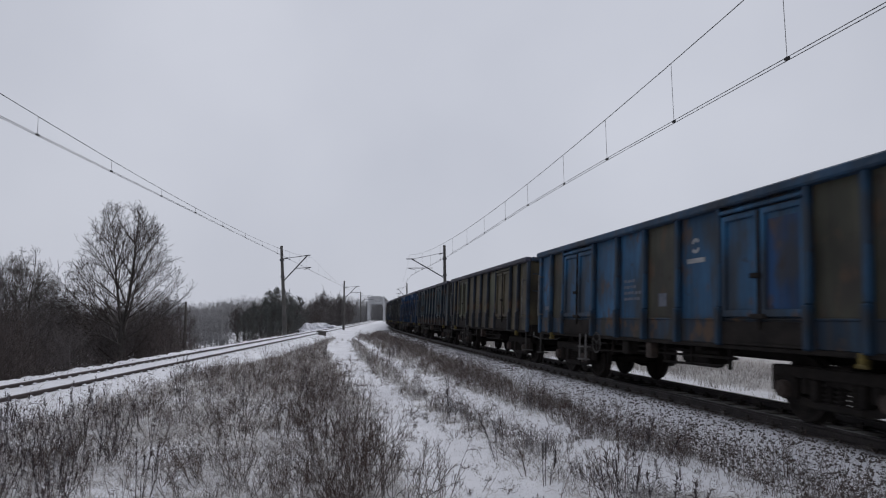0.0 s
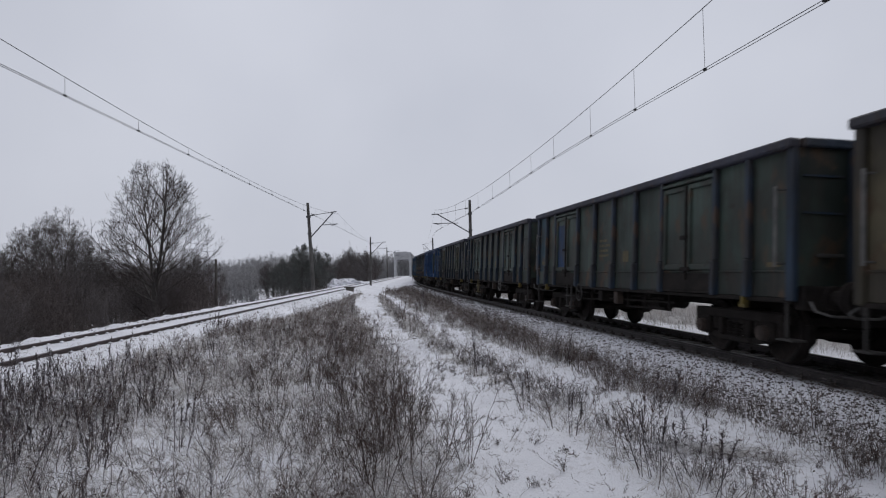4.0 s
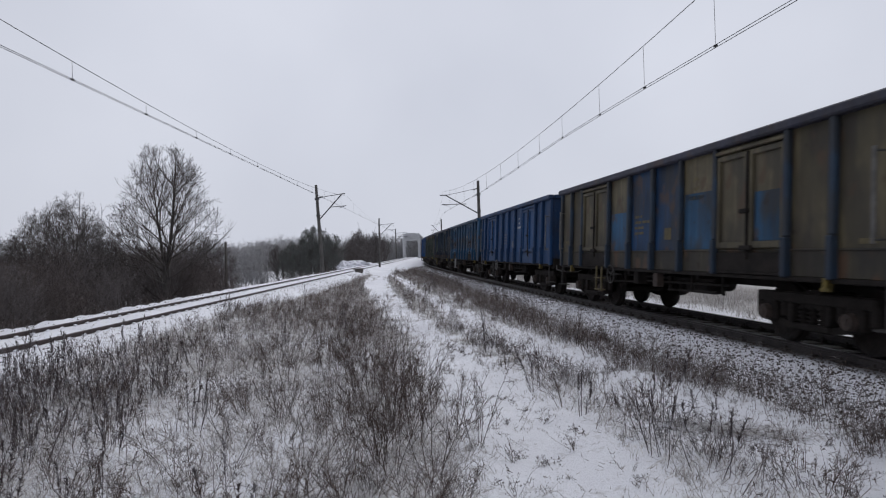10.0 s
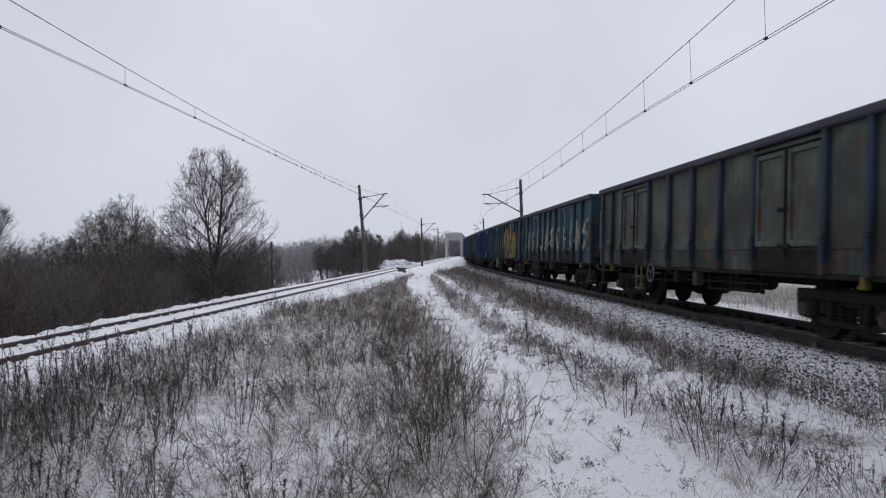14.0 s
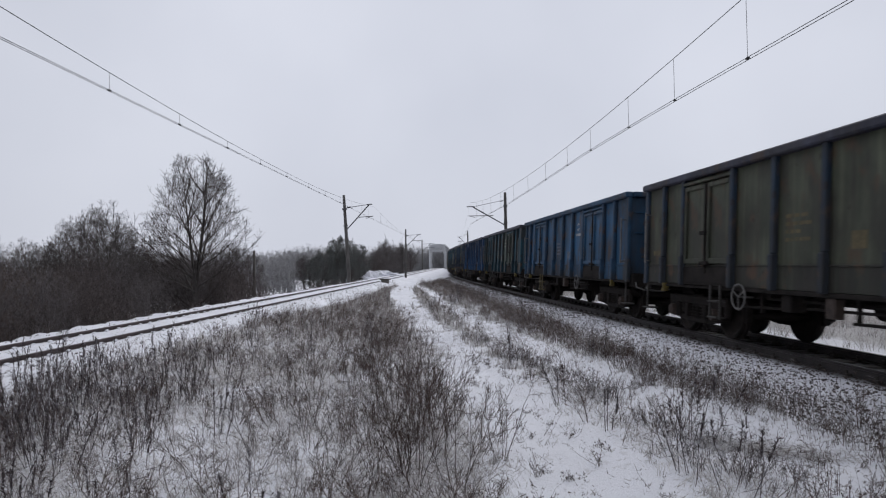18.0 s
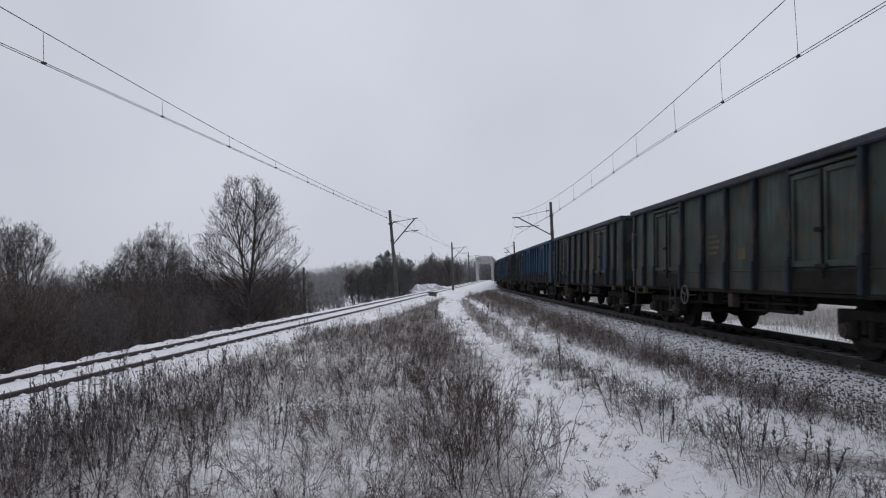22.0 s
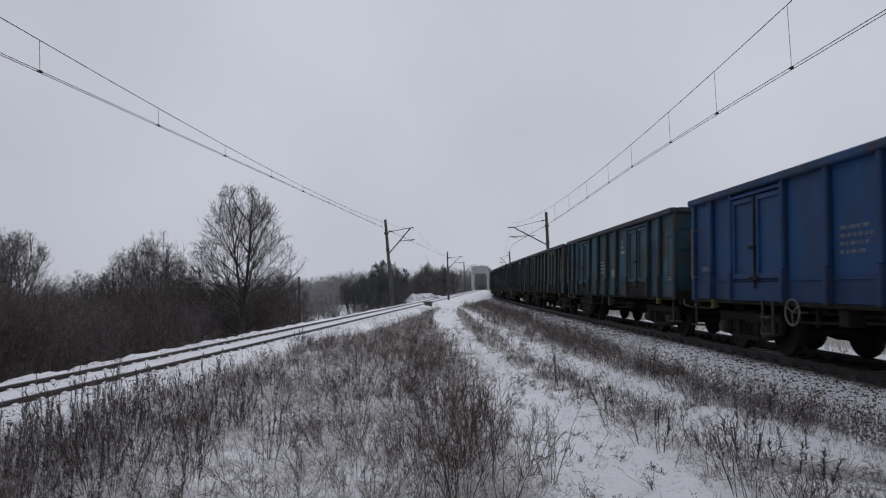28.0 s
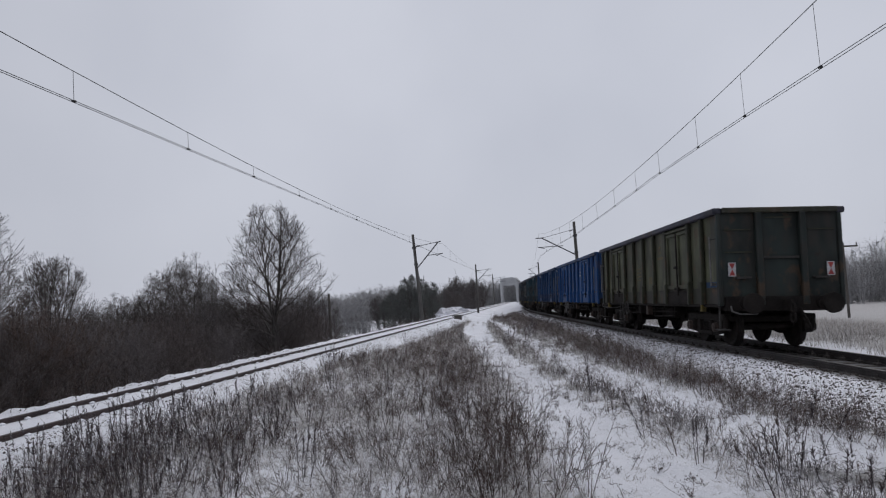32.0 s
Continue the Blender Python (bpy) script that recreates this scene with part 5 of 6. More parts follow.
def tree_mesh(seed, height, wide, limbs, subs, twigs, low=0.16, stems=1, thick=0.0105, least=0.007):
    """(trunk mesh data, crown mesh data) of a bare tree: limbs reach for an egg-shaped crown, boughs and twigs fork from them."""
    rng = np.random.default_rng(seed)
    tb, tt, tr, cb, ct, cr, nb, nt, nr = ([] for _ in range(9))
    for k in range(stems):
        a = rng.uniform(0, 6.28)
        lean = 0.0 if stems == 1 else wide * rng.uniform(0.1, 0.55)
        foot = np.array([0.09 * k * math.cos(a), 0.09 * k * math.sin(a), 0.0])
        h = height * (0.93 if k == 0 else rng.uniform(0.72, 0.92))
        n = 7
        f = np.linspace(0, 1, n)
        axis = foot + np.stack([f * lean * math.cos(a), f * lean * math.sin(a), f * h], 1) + np.cumsum(rng.normal(0, 0.008 * height, (n, 3)) * (1, 1, 0), 0) * (f[:, None] > 0)
        rad = height * thick * (1.05 - f) ** 0.9
        for q in range(n - 1):
            tb.append(axis[q]), tt.append(axis[q] + (axis[q + 1] - axis[q]) * 1.25), tr.append(max(rad[q], least))
        ff = low * 0.75 + ((0.84 if stems == 1 else 0.96) - low * 0.75) * np.sort(rng.uniform(0, 1, limbs))
        start = np.stack([np.interp(ff, f, axis[:, c]) for c in range(3)], 1)
        az = np.arange(limbs) * 2.4 + rng.normal(0, 0.5, limbs)
        tilt = np.radians(np.interp(ff, [0.1, 0.3, 0.6, 0.84], [55, 45, 37, 27])) + rng.normal(0, 0.12, limbs)
        ray = np.stack([np.cos(az) * np.sin(tilt), np.sin(az) * np.sin(tilt), np.cos(tilt)], 1)
        reach = np.linspace(0.02, 0.8, 50) * height
        out = start[:, None] + ray[:, None] * reach[None, :, None]
        shift = lean * out[..., 2] / h
        inside = np.hypot(out[..., 0] - shift * math.cos(a), out[..., 1] - shift * math.sin(a)) < crown_radius(out[..., 2] / height, wide, low)
        far = np.maximum(reach[np.maximum(np.cumprod(inside, 1).sum(1) - 1, 0)] * rng.uniform(0.8, 1.02, limbs), 0.06 * height)
        goal = start + ray * far[:, None]
        for q in range(limbs):
            s0, g0 = start[q], goal[q]
            r0 = max(np.interp(ff[q], f, rad) * 0.42, least)
            knee = s0 + (g0 - s0) * 0.5 + np.array([math.cos(az[q]), math.sin(az[q]), -0.5]) * np.linalg.norm(g0 - s0) * 0.07
            for p0, p1, w in ((s0, knee, 1.0), (knee, g0, 0.7)):
                tb.append(p0), tt.append(p0 + (p1 - p0) * 1.06), tr.append(r0 * w)
            ln = np.linalg.norm(g0 - s0)
            m = max(4, int(subs * ln / (0.3 * height)))
            fr = rng.uniform(0.12, 1.0, m)
            base = np.where(fr[:, None] < 0.5, s0 + (knee - s0) * fr[:, None] * 2, knee + (g0 - knee) * (fr[:, None] * 2 - 1))
            d = (g0 - s0) / ln * 0.9 + rng.normal(0, 0.42, (m, 3)) + (0, 0, 0.12)
            d /= np.linalg.norm(d, axis=1, keepdims=True)
            sl = np.maximum(ln, 0.12 * height) * rng.uniform(0.22, 0.48, m) * (1.2 - 0.75 * fr)
            tip = base + d * sl[:, None]
            cb.append(base), ct.append(tip), cr.append(np.maximum(np.full(m, r0 * 0.5), least))
            kk = np.repeat(np.arange(m), twigs)
            fr2 = rng.uniform(0.15, 1.0, len(kk))
            b2_ = base[kk] + (tip - base)[kk] * fr2[:, None]
            d2 = d[kk] * 0.7 + rng.normal(0, 0.45, (len(kk), 3)) + (0, 0, 0.2)
            d2 /= np.linalg.norm(d2, axis=1, keepdims=True)
            t2 = b2_ + d2 * (sl[kk] * rng.uniform(0.25, 0.6, len(kk)))[:, None]
            nb.append(b2_), nt.append(t2), nr.append(np.full(len(kk), least * 0.85))
            k3 = np.repeat(np.arange(len(kk)), 3 if stems == 1 else 2)
            fr3 = rng.uniform(0.3, 1.0, len(k3))
            b3_ = b2_[k3] + (t2 - b2_)[k3] * fr3[:, None]
            d3 = d2[k3] * 0.7 + rng.normal(0, 0.5, (len(k3), 3))
            d3 /= np.linalg.norm(d3, axis=1, keepdims=True)
            nb.append(b3_), nt.append(b3_ + d3 * (sl[kk][k3] * rng.uniform(0.12, 0.28, len(k3)))[:, None]), nr.append(np.full(len(k3), least * 0.7))
    trunk = spikes(np.array(tb), np.array(tt), np.array(tr), 0.02, rng)
    crown = gather([(spikes(np.concatenate(cb), np.concatenate(ct), np.concatenate(cr), 0.03, rng) if stems == 1 else needles(np.concatenate(cb), np.concatenate(ct), np.concatenate(cr))), needles(np.concatenate(nb), np.concatenate(nt), np.concatenate(nr))])
    return trunk, crown


def rods(base, tip, r0, r1):
    """Three-sided tapered rods, as vertices and triangles."""
    base, tip, r0, r1 = (np.asarray(q, float) for q in (base, tip, r0, r1))
    n = len(base)
    d = tip - base
    d = d / (np.linalg.norm(d, axis=1, keepdims=True) + 1e-9)
    ref = np.where(np.abs(d[:, 2:3]) > 0.9, np.array([[1.0, 0, 0]]), np.array([[0, 0, 1.0]]))
    u = np.cross(d, ref)
    u /= np.linalg.norm(u, axis=1, keepdims=True) + 1e-9
    w = np.cross(d, u)
    v = np.zeros((n, 6, 3))
    for k in range(3):
        o = u * math.cos(2.0944 * k) + w * math.sin(2.0944 * k)
        v[:, k], v[:, 3 + k] = base + o * r0[:, None], tip + o * r1[:, None]
    f = np.array([[0, 1, 4], [0, 4, 3], [1, 2, 5], [1, 5, 4], [2, 0, 3], [2, 3, 5]])
    return v.reshape(-1, 3), (np.arange(n)[:, None, None] * 6 + f[None]).reshape(-1, 3)


def branch_out(rng, start, way, length, radius, level, spec, out, inside, least):
    """Grows one branch and, from it, all finer ones. spec: for each level its pieces, upward lift, wobble, children, their share of length and spread in degrees."""
    pieces, lift, wobble, kids, share, spread = spec[level]
    room = rng.uniform(0.74, 1.1)
    d, p, pts = np.array(way, float), np.array(start, float), [np.array(start, float)]
    for i in range(pieces):
        d = d + (0, 0, lift) + rng.normal(0, wobble, 3)
        d /= math.sqrt(d @ d)
        p = p + d * (length / pieces)
        if not inside(p, room):
            break
        pts.append(p)
    n = len(pts) - 1
    rad = [max(least, radius * (1 - 0.85 * i / max(n, 1))) for i in range(n + 1)]
    for i in range(n):
        out[min(level, 3)].append((pts[i], pts[i + 1], rad[i], rad[i + 1]))
    if n < 1 or level + 1 >= len(spec):
        return
    turn = rng.uniform(0, 6.28)
    for fr in np.sort(rng.uniform(0.16 if level else 0.22, 1.0, max(1, int(kids * n / pieces + 0.5)))):
        i = min(int(fr * n), n - 1)
        axis = pts[i + 1] - pts[i]
        q = pts[i] + axis * (fr * n - i)
        axis = axis / math.sqrt(axis @ axis)
        turn += 2.4 + rng.normal(0, 0.4)
        side = np.cross(axis, (0.3, 0.5, 0.81))
        side /= math.sqrt(side @ side) + 1e-9
        other = np.cross(axis, side)
        a = radians(spread) * rng.uniform(0.6, 1.3)
        way2 = axis * math.cos(a) + (side * math.cos(turn) + other * math.sin(turn)) * math.sin(a)
        branch_out(rng, q, way2, length * share * (1.2 - 0.65 * fr) * rng.uniform(0.6, 1.25), max(least, rad[i] * 0.42), level + 1, spec, out, inside, least)


def as_rods(rows):
    b, t, r0, r1 = zip(*rows)
    return rods(np.array(b), np.array(t), np.array(r0), np.array(r1))


def spreading_tree(seed, height, wide, leaders, counts, thick, least, fork=0.16):
    """(trunk, crown) of a bare tree: a trunk that splits into a few rising stems, with limbs all the way up inside an egg-shaped crown."""
    rng = np.random.default_rng(seed)
    out = [[], [], [], []]
    rows = []
    for i in range(5):
        z0, z1 = fork * height * 2.2 * i / 5, fork * height * 2.2 * (i + 1) / 5
        rows.append((np.array([0.02 * i, 0, z0 - 0.1]), np.array([0.02 * i + 0.02, 0, z1]), height * thick * (1.25 - 0.11 * i), height * thick * (1.14 - 0.11 * i)))

    def inside(p, room):
        f = p[2] / height
        half = np.interp(f, [0.03, 0.12, 0.2, 0.3, 0.4, 0.47, 0.58, 0.68, 0.8, 0.9, 0.97, 1.0], [0.3, 0.42, 0.55, 0.84, 1.0, 0.97, 0.84, 0.71, 0.57, 0.42, 0.24, 0.04])
        return math.hypot(p[0], p[1]) < half * wide * room and f < 0.93 + 0.08 * (room - 0.74) / 0.36

    spec = [(10, 0.05, 0.045, counts[0], 0.46, 36), (6, 0.08, 0.07, counts[1], 0.52, 38), (4, 0.06, 0.09, counts[2], 0.6, 36), (3, 0.04, 0.1, 0, 0, 0)]
    # rising stems side by side, then limbs from low to high
    stems = []
    for k, (tilt, top) in enumerate(((1.0, 0.97), (6.0, 0.9), (8.0, 0.84), (11.0, 0.74))[:3 if leaders < 14 else 4]):
        az = 2.1 * k + 0.4
        p, d = np.array([0.02, 0.0, height * (fork + 0.03 * k)]), np.array([math.sin(radians(tilt)) * math.cos(az), math.sin(radians(tilt)) * math.sin(az), math.cos(radians(tilt))])
        n, r0 = 14, height * thick * (0.72 - 0.1 * k)
        line = [p]
        for i in range(n):
            d = d + rng.normal(0, 0.035, 3) + (0, 0, 0.01)
            d /= math.sqrt(d @ d)
            line.append(line[-1] + d * (top - fork - 0.03 * k) * height / n)
        for i in range(n):
            rows.append((line[i], line[i + 1], r0 * (1.02 - i / n), max(least, r0 * (1.02 - (i + 1) / n))))
        stems.append((line, r0))
    for k in range(leaders * 2):
        u = (k + rng.uniform(0, 0.8)) / (leaders * 2)
        line, r0 = stems[k % len(stems)]
        i = min(int(u ** 1.1 * 0.93 * len(line)), len(line) - 1)
        tilt = radians(np.interp(u, [0, 0.25, 0.6, 1.0], [66, 56, 42, 24]) + rng.normal(0, 6))
        az = 2.4 * k + rng.normal(0, 0.3)
        way = (math.sin(tilt) * math.cos(az), math.sin(tilt) * math.sin(az), math.cos(tilt))
        branch_out(rng, line[i], way, height * np.interp(u, [0, 0.4, 1.0], [0.50, 0.46, 0.2]), r0 * (0.62 - 0.28 * u), 0, spec, out, inside, least)
    for k in range(5):
        az = rng.uniform(0, 6.28)
        branch_out(rng, (0, 0, height * rng.uniform(0.04, 0.16)), (0.9 * math.cos(az), 0.9 * math.sin(az), 0.35), height * 0.3, height * thick * 0.2, 1, spec, out, inside, least)
    return gather([as_rods(rows), as_rods(out[0])]), gather([as_rods(q) for q in out[1:] if q])


def make_tree(name, meshes, mats, label, category, group=""):
    ob = tagged(new(name), label, category, group)
    part("trunk", tri_mesh("trunk", *meshes[0], mats[0]), None, ob)
    part("crown", tri_mesh("crown", *meshes[1], mats[1]), None, ob)
    return ob


def put(ob, x, y, turn, size=1.0, sink=0.1):
    z = float(ground_z(x, y)) - sink
    ob.matrix_basis = Matrix.LocRotScale((x, y, z), Euler((0, 0, turn)), (size, size, size))


def place_copy(proto, x, y, turn, size=1.0, sink=0.1, flat=1.0):
    c = copy_thing(proto, Matrix())
    c.matrix_basis = Matrix.LocRotScale((x, y, float(ground_z(x, y)) - sink), Euler((0, 0, turn)), (size, size, size * flat))
    return c


big = make_tree("tall_tree", spreading_tree(3, 11.8, 4.6, 21, (11, 7, 2), 0.0180, 0.0072), (M_BARK, M_TWIG),
                "tall bare alder with ascending twiggy branches beside the embankment", "tree")
put(big, -17.8, 43.0, 1.97)

SHRUBS = [make_tree("leafless_shrub", tree_mesh(30 + i, 5.4, 2.2 + 0.3 * i, 10, 6, 5, 0.03, 6, 0.007, 0.0072), ((M_THICK, M_THICK2, M_THICK3)[i],) * 2,
                    "dark leafless shrub in a dense thicket below the embankment", "shrub", "thicket beside the empty track") for i in range(3)]
SMALL_TREES = [make_tree("young_tree", spreading_tree(50 + i, 9.0, 3.0 + 0.3 * i, 12, (9, 7, 3), 0.013, 0.0048, 0.08), (M_BARK, (M_THICK, M_THICK3)[i]),
                         "bare young tree rising out of the thicket", "tree", "bare trees behind the track") for i in range(2)]


BROOM = make_tree("bare_tree", tree_mesh(71, 8.0, 2.3, 22, 7, 4, 0.12, 4, 0.010, 0.022), (M_BARK, M_THICK3),
                  "bare upright tree in the grove beyond the empty track", "tree", "bare trees beyond the track")


def bearing(px):
    """x over y for a bearing at the clip's ninth second."""
    return (px - 784) / 1189.0


def tall_of(ob):
    return max(v.co.z for c in ob.children for v in c.data.vertices)


BROOM_TALL = tall_of(BROOM)


def skyline(px):
    """How high the thicket's edge stands over the horizon along a bearing, in thousandths of the distance."""
    return float(np.interp(px, [-400, -262, -239, -223, -193, -165, -140, -110, -93, -75, -57, -30, 0, 25, 54, 80, 115, 140, 173, 204, 250, 400],
                           [260, 271, 225, 129, 124, 130, 126, 104, 70, 50, 37, 50, 46, 52, 69, 88, 99, 97, 66, 47, 46, 38]))


def build_woods():
    rng = np.random.default_rng(5)
    tall = [tall_of(s) for s in SHRUBS]
    ttall = [tall_of(s) for s in SMALL_TREES]

    def fit(kinds, heights, x, y, share, cap=None):
        k = int(rng.integers(len(kinds)))
        px = 784 + 1189 * x / y
        line = min(skyline(px), float(np.interp(px, cap[0], cap[1]))) if cap else skyline(px)
        h = EYE.z + line / 1000 * y - float(ground_z(x, y))
        return k, max(0.25, h * share / heights[k])

    used = [False] * 3
    for i in range(150):
        y = rng.uniform(6, 66)
        x = left_x(y) - rng.uniform(3.4, 5.0 + 0.42 * y)
        if x / y > -0.335 or (-0.475 < x / y < -0.36 and y < 46):
            continue
        k, s = fit(SHRUBS, tall, x, y, rng.uniform(0.62, 0.98), ((-330, -225, -190, -120, -90, -57, 30, 60, 150, 180), (110, 80, 62, 58, 48, 32, 46, 66, 70, 60)))
        if not used[k]:
            used[k] = True
            put(SHRUBS[k], x, y, 0.0, s)
        else:
            place_copy(SHRUBS[k], x, y, rng.uniform(0, 6.28), s)
    first = [True, True]
    for px, y in ((112, 46), (128, 42), (96, 50), (70, 48), (142, 52), (-165, 40), (-150, 46), (-182, 44), (-135, 42), (-375, 28), (-405, 31), (-360, 33), (20, 60), (48, 44), (160, 45), (-22, 55), (4, 50), (-42, 62), (192, 52)):
        x = bearing(px) * y
        k, s = fit(SMALL_TREES, ttall, x, y, rng.uniform(0.96, 1.08))
        if first[k]:
            first[k] = False
            put(SMALL_TREES[k], x, y, 0.3, s)
        else:
            place_copy(SMALL_TREES[k], x, y, rng.uniform(0, 6.28), s)
    for px, y, top in ((205, 52, 38), (232, 54, 38), (258, 50, 32), (300, 55, 34), (326, 52, 40), (350, 50, 46), (372, 54, 40), (392, 62, 28), (-70, 58, 36), (-30, 60, 40), (222, 60, 36), (280, 60, 34), (10, 44, 44), (40, 47, 58), (165, 49, 62), (185, 46, 48)):
        x = bearing(px) * y
        k = int(rng.integers(2))
        place_copy(SMALL_TREES[k], x, y, rng.uniform(0, 6.28), (EYE.z + top / 1000 * y - float(ground_z(x, y))) / ttall[k])
    for x, y, s in ((-16.5, 88, 0.75), (-18.5, 92, 0.85), (-21.5, 95, 0.8), (-24.5, 98, 0.7), (-17.0, 102, 0.9), (-15.6, 118, 0.7), (-17.0, 124, 0.9), (-19.5, 120, 1.0), (-21.5, 126, 0.9), (-15.5, 150, 1.1), (-17, 160, 1.1), (-15.0, 165, 0.9), (-19.5, 155, 1.0), (-27.0, 100, 0.6), (-30.0, 104, 0.55)):
        place_copy(SHRUBS[int(rng.integers(3))], x, y, rng.uniform(0, 6.28), s)
    for n, (px, y, top) in enumerate(((637, 138, 50), (662, 142, 42), (650, 150, 40), (612, 128, 30), (680, 150, 30), (560, 104, 40), (540, 100, 36), (578, 108, 33), (515, 98, 33), (625, 132, 36), (595, 118, 28), (490, 100, 30))):
        x = bearing(px) * y
        s = (EYE.z + top / 1000 * y - float(ground_z(x, y))) / BROOM_TALL
        if n == 0:
            put(BROOM, x, y, 0.5, s)
        else:
            place_copy(BROOM, x, y, rng.uniform(0, 6.28), s)


build_woods()


def far_wood(name, spots, fine, seed, label, per=12, mat=None):
    """A belt of woodland: upright stems with forking fine twigs, in one mesh. fine: thickness of the twigs."""
    rng = np.random.default_rng(seed)
    b, t, r = [], [], []
    for x, y, h in spots:
        z = float(ground_z(x, y)) - 0.3
        hh = h * rng.uniform(0.85, 1.08)
        n = per
        px, py = x + rng.normal(0, hh * 0.16, n), y + rng.normal(0, hh * 0.16, n)
        top = hh * rng.uniform(0.55, 0.93, n)
        b0 = np.stack([px, py, np.full(n, z)], 1)
        t0 = np.stack([px + rng.normal(0, hh * 0.06, n), py, z + top], 1)
        b.append(b0), t.append(t0), r.append(np.full(n, fine * 1.8))
        for count, ln in ((9, 0.24), (3, 0.11)):
            k = np.repeat(np.arange(len(b0)), count)
            fr = rng.uniform(0.02, 1.0, len(k))
            bb = b0[k] + (t0[k] - b0[k]) * fr[:, None]
            d = (t0 - b0)[k]
            d = d / np.linalg.norm(d, axis=1, keepdims=True) * 0.9 + rng.normal(0, 0.5, (len(k), 3))
            d /= np.linalg.norm(d, axis=1, keepdims=True)
            tt = bb + d * (hh * ln * rng.uniform(0.5, 1.3, len(k)) * (1.25 - 0.6 * fr))[:, None]
            b.append(bb), t.append(tt), r.append(np.full(len(k), fine * (1.0 if ln > 0.2 else 0.8)))
            b0, t0 = bb, tt
    v, tr = needles(np.concatenate(b), np.concatenate(t), np.concatenate(r))
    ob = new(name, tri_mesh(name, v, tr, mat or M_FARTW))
    return tagged(ob, label, "woodland", kind="stuff")


def build_far_woods():
    rng = np.random.default_rng(9)
    near = []
    for i in range(260):
        px = rng.uniform(330, 800)
        y = rng.uniform(225, 330)
        x = bearing(px) * y
        near.append((x, y, EYE.z + float(np.interp(px, [330, 402, 450, 506, 554, 593, 640, 680, 800], [34, 23, 27, 31, 33, 24, 30, 30, 20])) / 1000 * y - float(ground_z(x, y))))
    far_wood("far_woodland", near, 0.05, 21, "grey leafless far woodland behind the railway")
    left = []
    for i in range(180):
        a = rng.uniform(-1.3, -0.26)
        y = rng.uniform(85, 150)
        left.append((a * y, y, EYE.z + rng.uniform(0.020, 0.034) * y - float(ground_z(a * y, y))))
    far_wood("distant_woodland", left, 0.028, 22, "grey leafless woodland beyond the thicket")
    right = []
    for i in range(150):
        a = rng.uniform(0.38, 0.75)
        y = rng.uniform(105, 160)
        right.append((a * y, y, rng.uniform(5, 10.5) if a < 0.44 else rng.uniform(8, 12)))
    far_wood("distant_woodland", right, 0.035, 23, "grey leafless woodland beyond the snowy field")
    low = []
    for i in range(230):
        y = rng.uniform(6, 78)
        low.append((left_x(y) - rng.uniform(3.3, 4.5 + 0.45 * y), y, rng.uniform(1.8, 3.4) if y > 22 else rng.uniform(1.2, 2.2)))
    low = [(x, y, h * (0.45 if -0.475 < x / y < -0.36 and y < 46 else 1.0)) for x, y, h in low if x / y < -0.31]
    far_wood("undergrowth", low, 0.009, 25, "dark tangled undergrowth below the embankment", 14, M_THICK)
    bush = make_tree("evergreen_bush", spreading_tree(60, 5.0, 2.0, 11, (8, 6, 3), 0.012, 0.011, 0.03), (M_BARK, M_PINE),
                     "dark evergreen bush beside the empty track", "bush", "evergreens beside the empty track")
    tall = tall_of(bush)
    for n, (px, y, top) in enumerate(((550, 86, 54), (499, 88, 14), (513, 90, 24), (528, 86, 36), (540, 92, 30), (562, 90, 56), (574, 86, 38), (588, 90, 40))):
        x = bearing(px) * y
        size = (EYE.z + top / 1189 * y - float(ground_z(x, y))) / tall
        if n:
            place_copy(bush, x, y, rng.uniform(0, 6.28), size)
        else:
            put(bush, x, y, 0.0, size)


build_far_woods()


# ---------------------------------------------------------------- small lineside things
def build_small():
    post = tagged(new("timber_post"), "dark timber post standing beyond the empty track", "post")
    post.matrix_basis = pose(-16.2, 50.0, 0)
    bm = bmesh.new()
    bar(bm, (0, 0, -2.4), (0, 0, 2.75), 0.11, 8, 0.09)
    part("shaft", bm, M_WOOD, post)
    pole = tagged(new("telegraph_pole"), "tall weathered wooden telegraph pole with a crossarm in the snowy field", "telegraph pole")
    px, py = 28.6, 69.0
    pole.matrix_basis = pose(px, py, float(ground_z(px, py)), 0, 1.5, 0)
    bm = bmesh.new()
    bar(bm, (0, 0, -0.3), (0, 0, 7.2), 0.14, 8, 0.10)
    part("shaft", bm, M_WOOD, pole)
    bm = bmesh.new()
    box(bm, -0.9, 1.3, -0.06, 0.06, 6.75, 6.9)
    for x in (-0.8, 1.2):
        bar(bm, (x, 0, 6.9), (x, 0, 7.15), 0.05, 6)
    part("crossarm", bm, M_WOOD, pole)
    cover = tagged(new("cable_box"), "low dark concrete cable box with snow on its lid", "cable box")
    cx, cy = -7.6, 60.0
    cover.matrix_basis = pose(cx, cy, float(ground_z(cx, cy)), 0, 0, 8)
    bm = bmesh.new()
    box(bm, -0.5, 0.5, -0.25, 0.25, 0.26, 0.36, 0.02)
    part("lid", bm, M_WOOD, cover)
    bm = bmesh.new()
    box(bm, -0.34, 0.34, -0.2, 0.2, -0.1, 0.26, 0.02)
    part("body", bm, M_WOOD, cover)
    stub = tagged(new("marker_post"), "short grey concrete marker post beside the rails", "marker post")
    stub.matrix_basis = pose(-7.75, 81.0, -0.3)
    bm = bmesh.new()
    box(bm, -0.12, 0.12, -0.1, 0.1, -0.2, 0.9, 0.03)
    part("shaft", bm, M_CONC, stub)


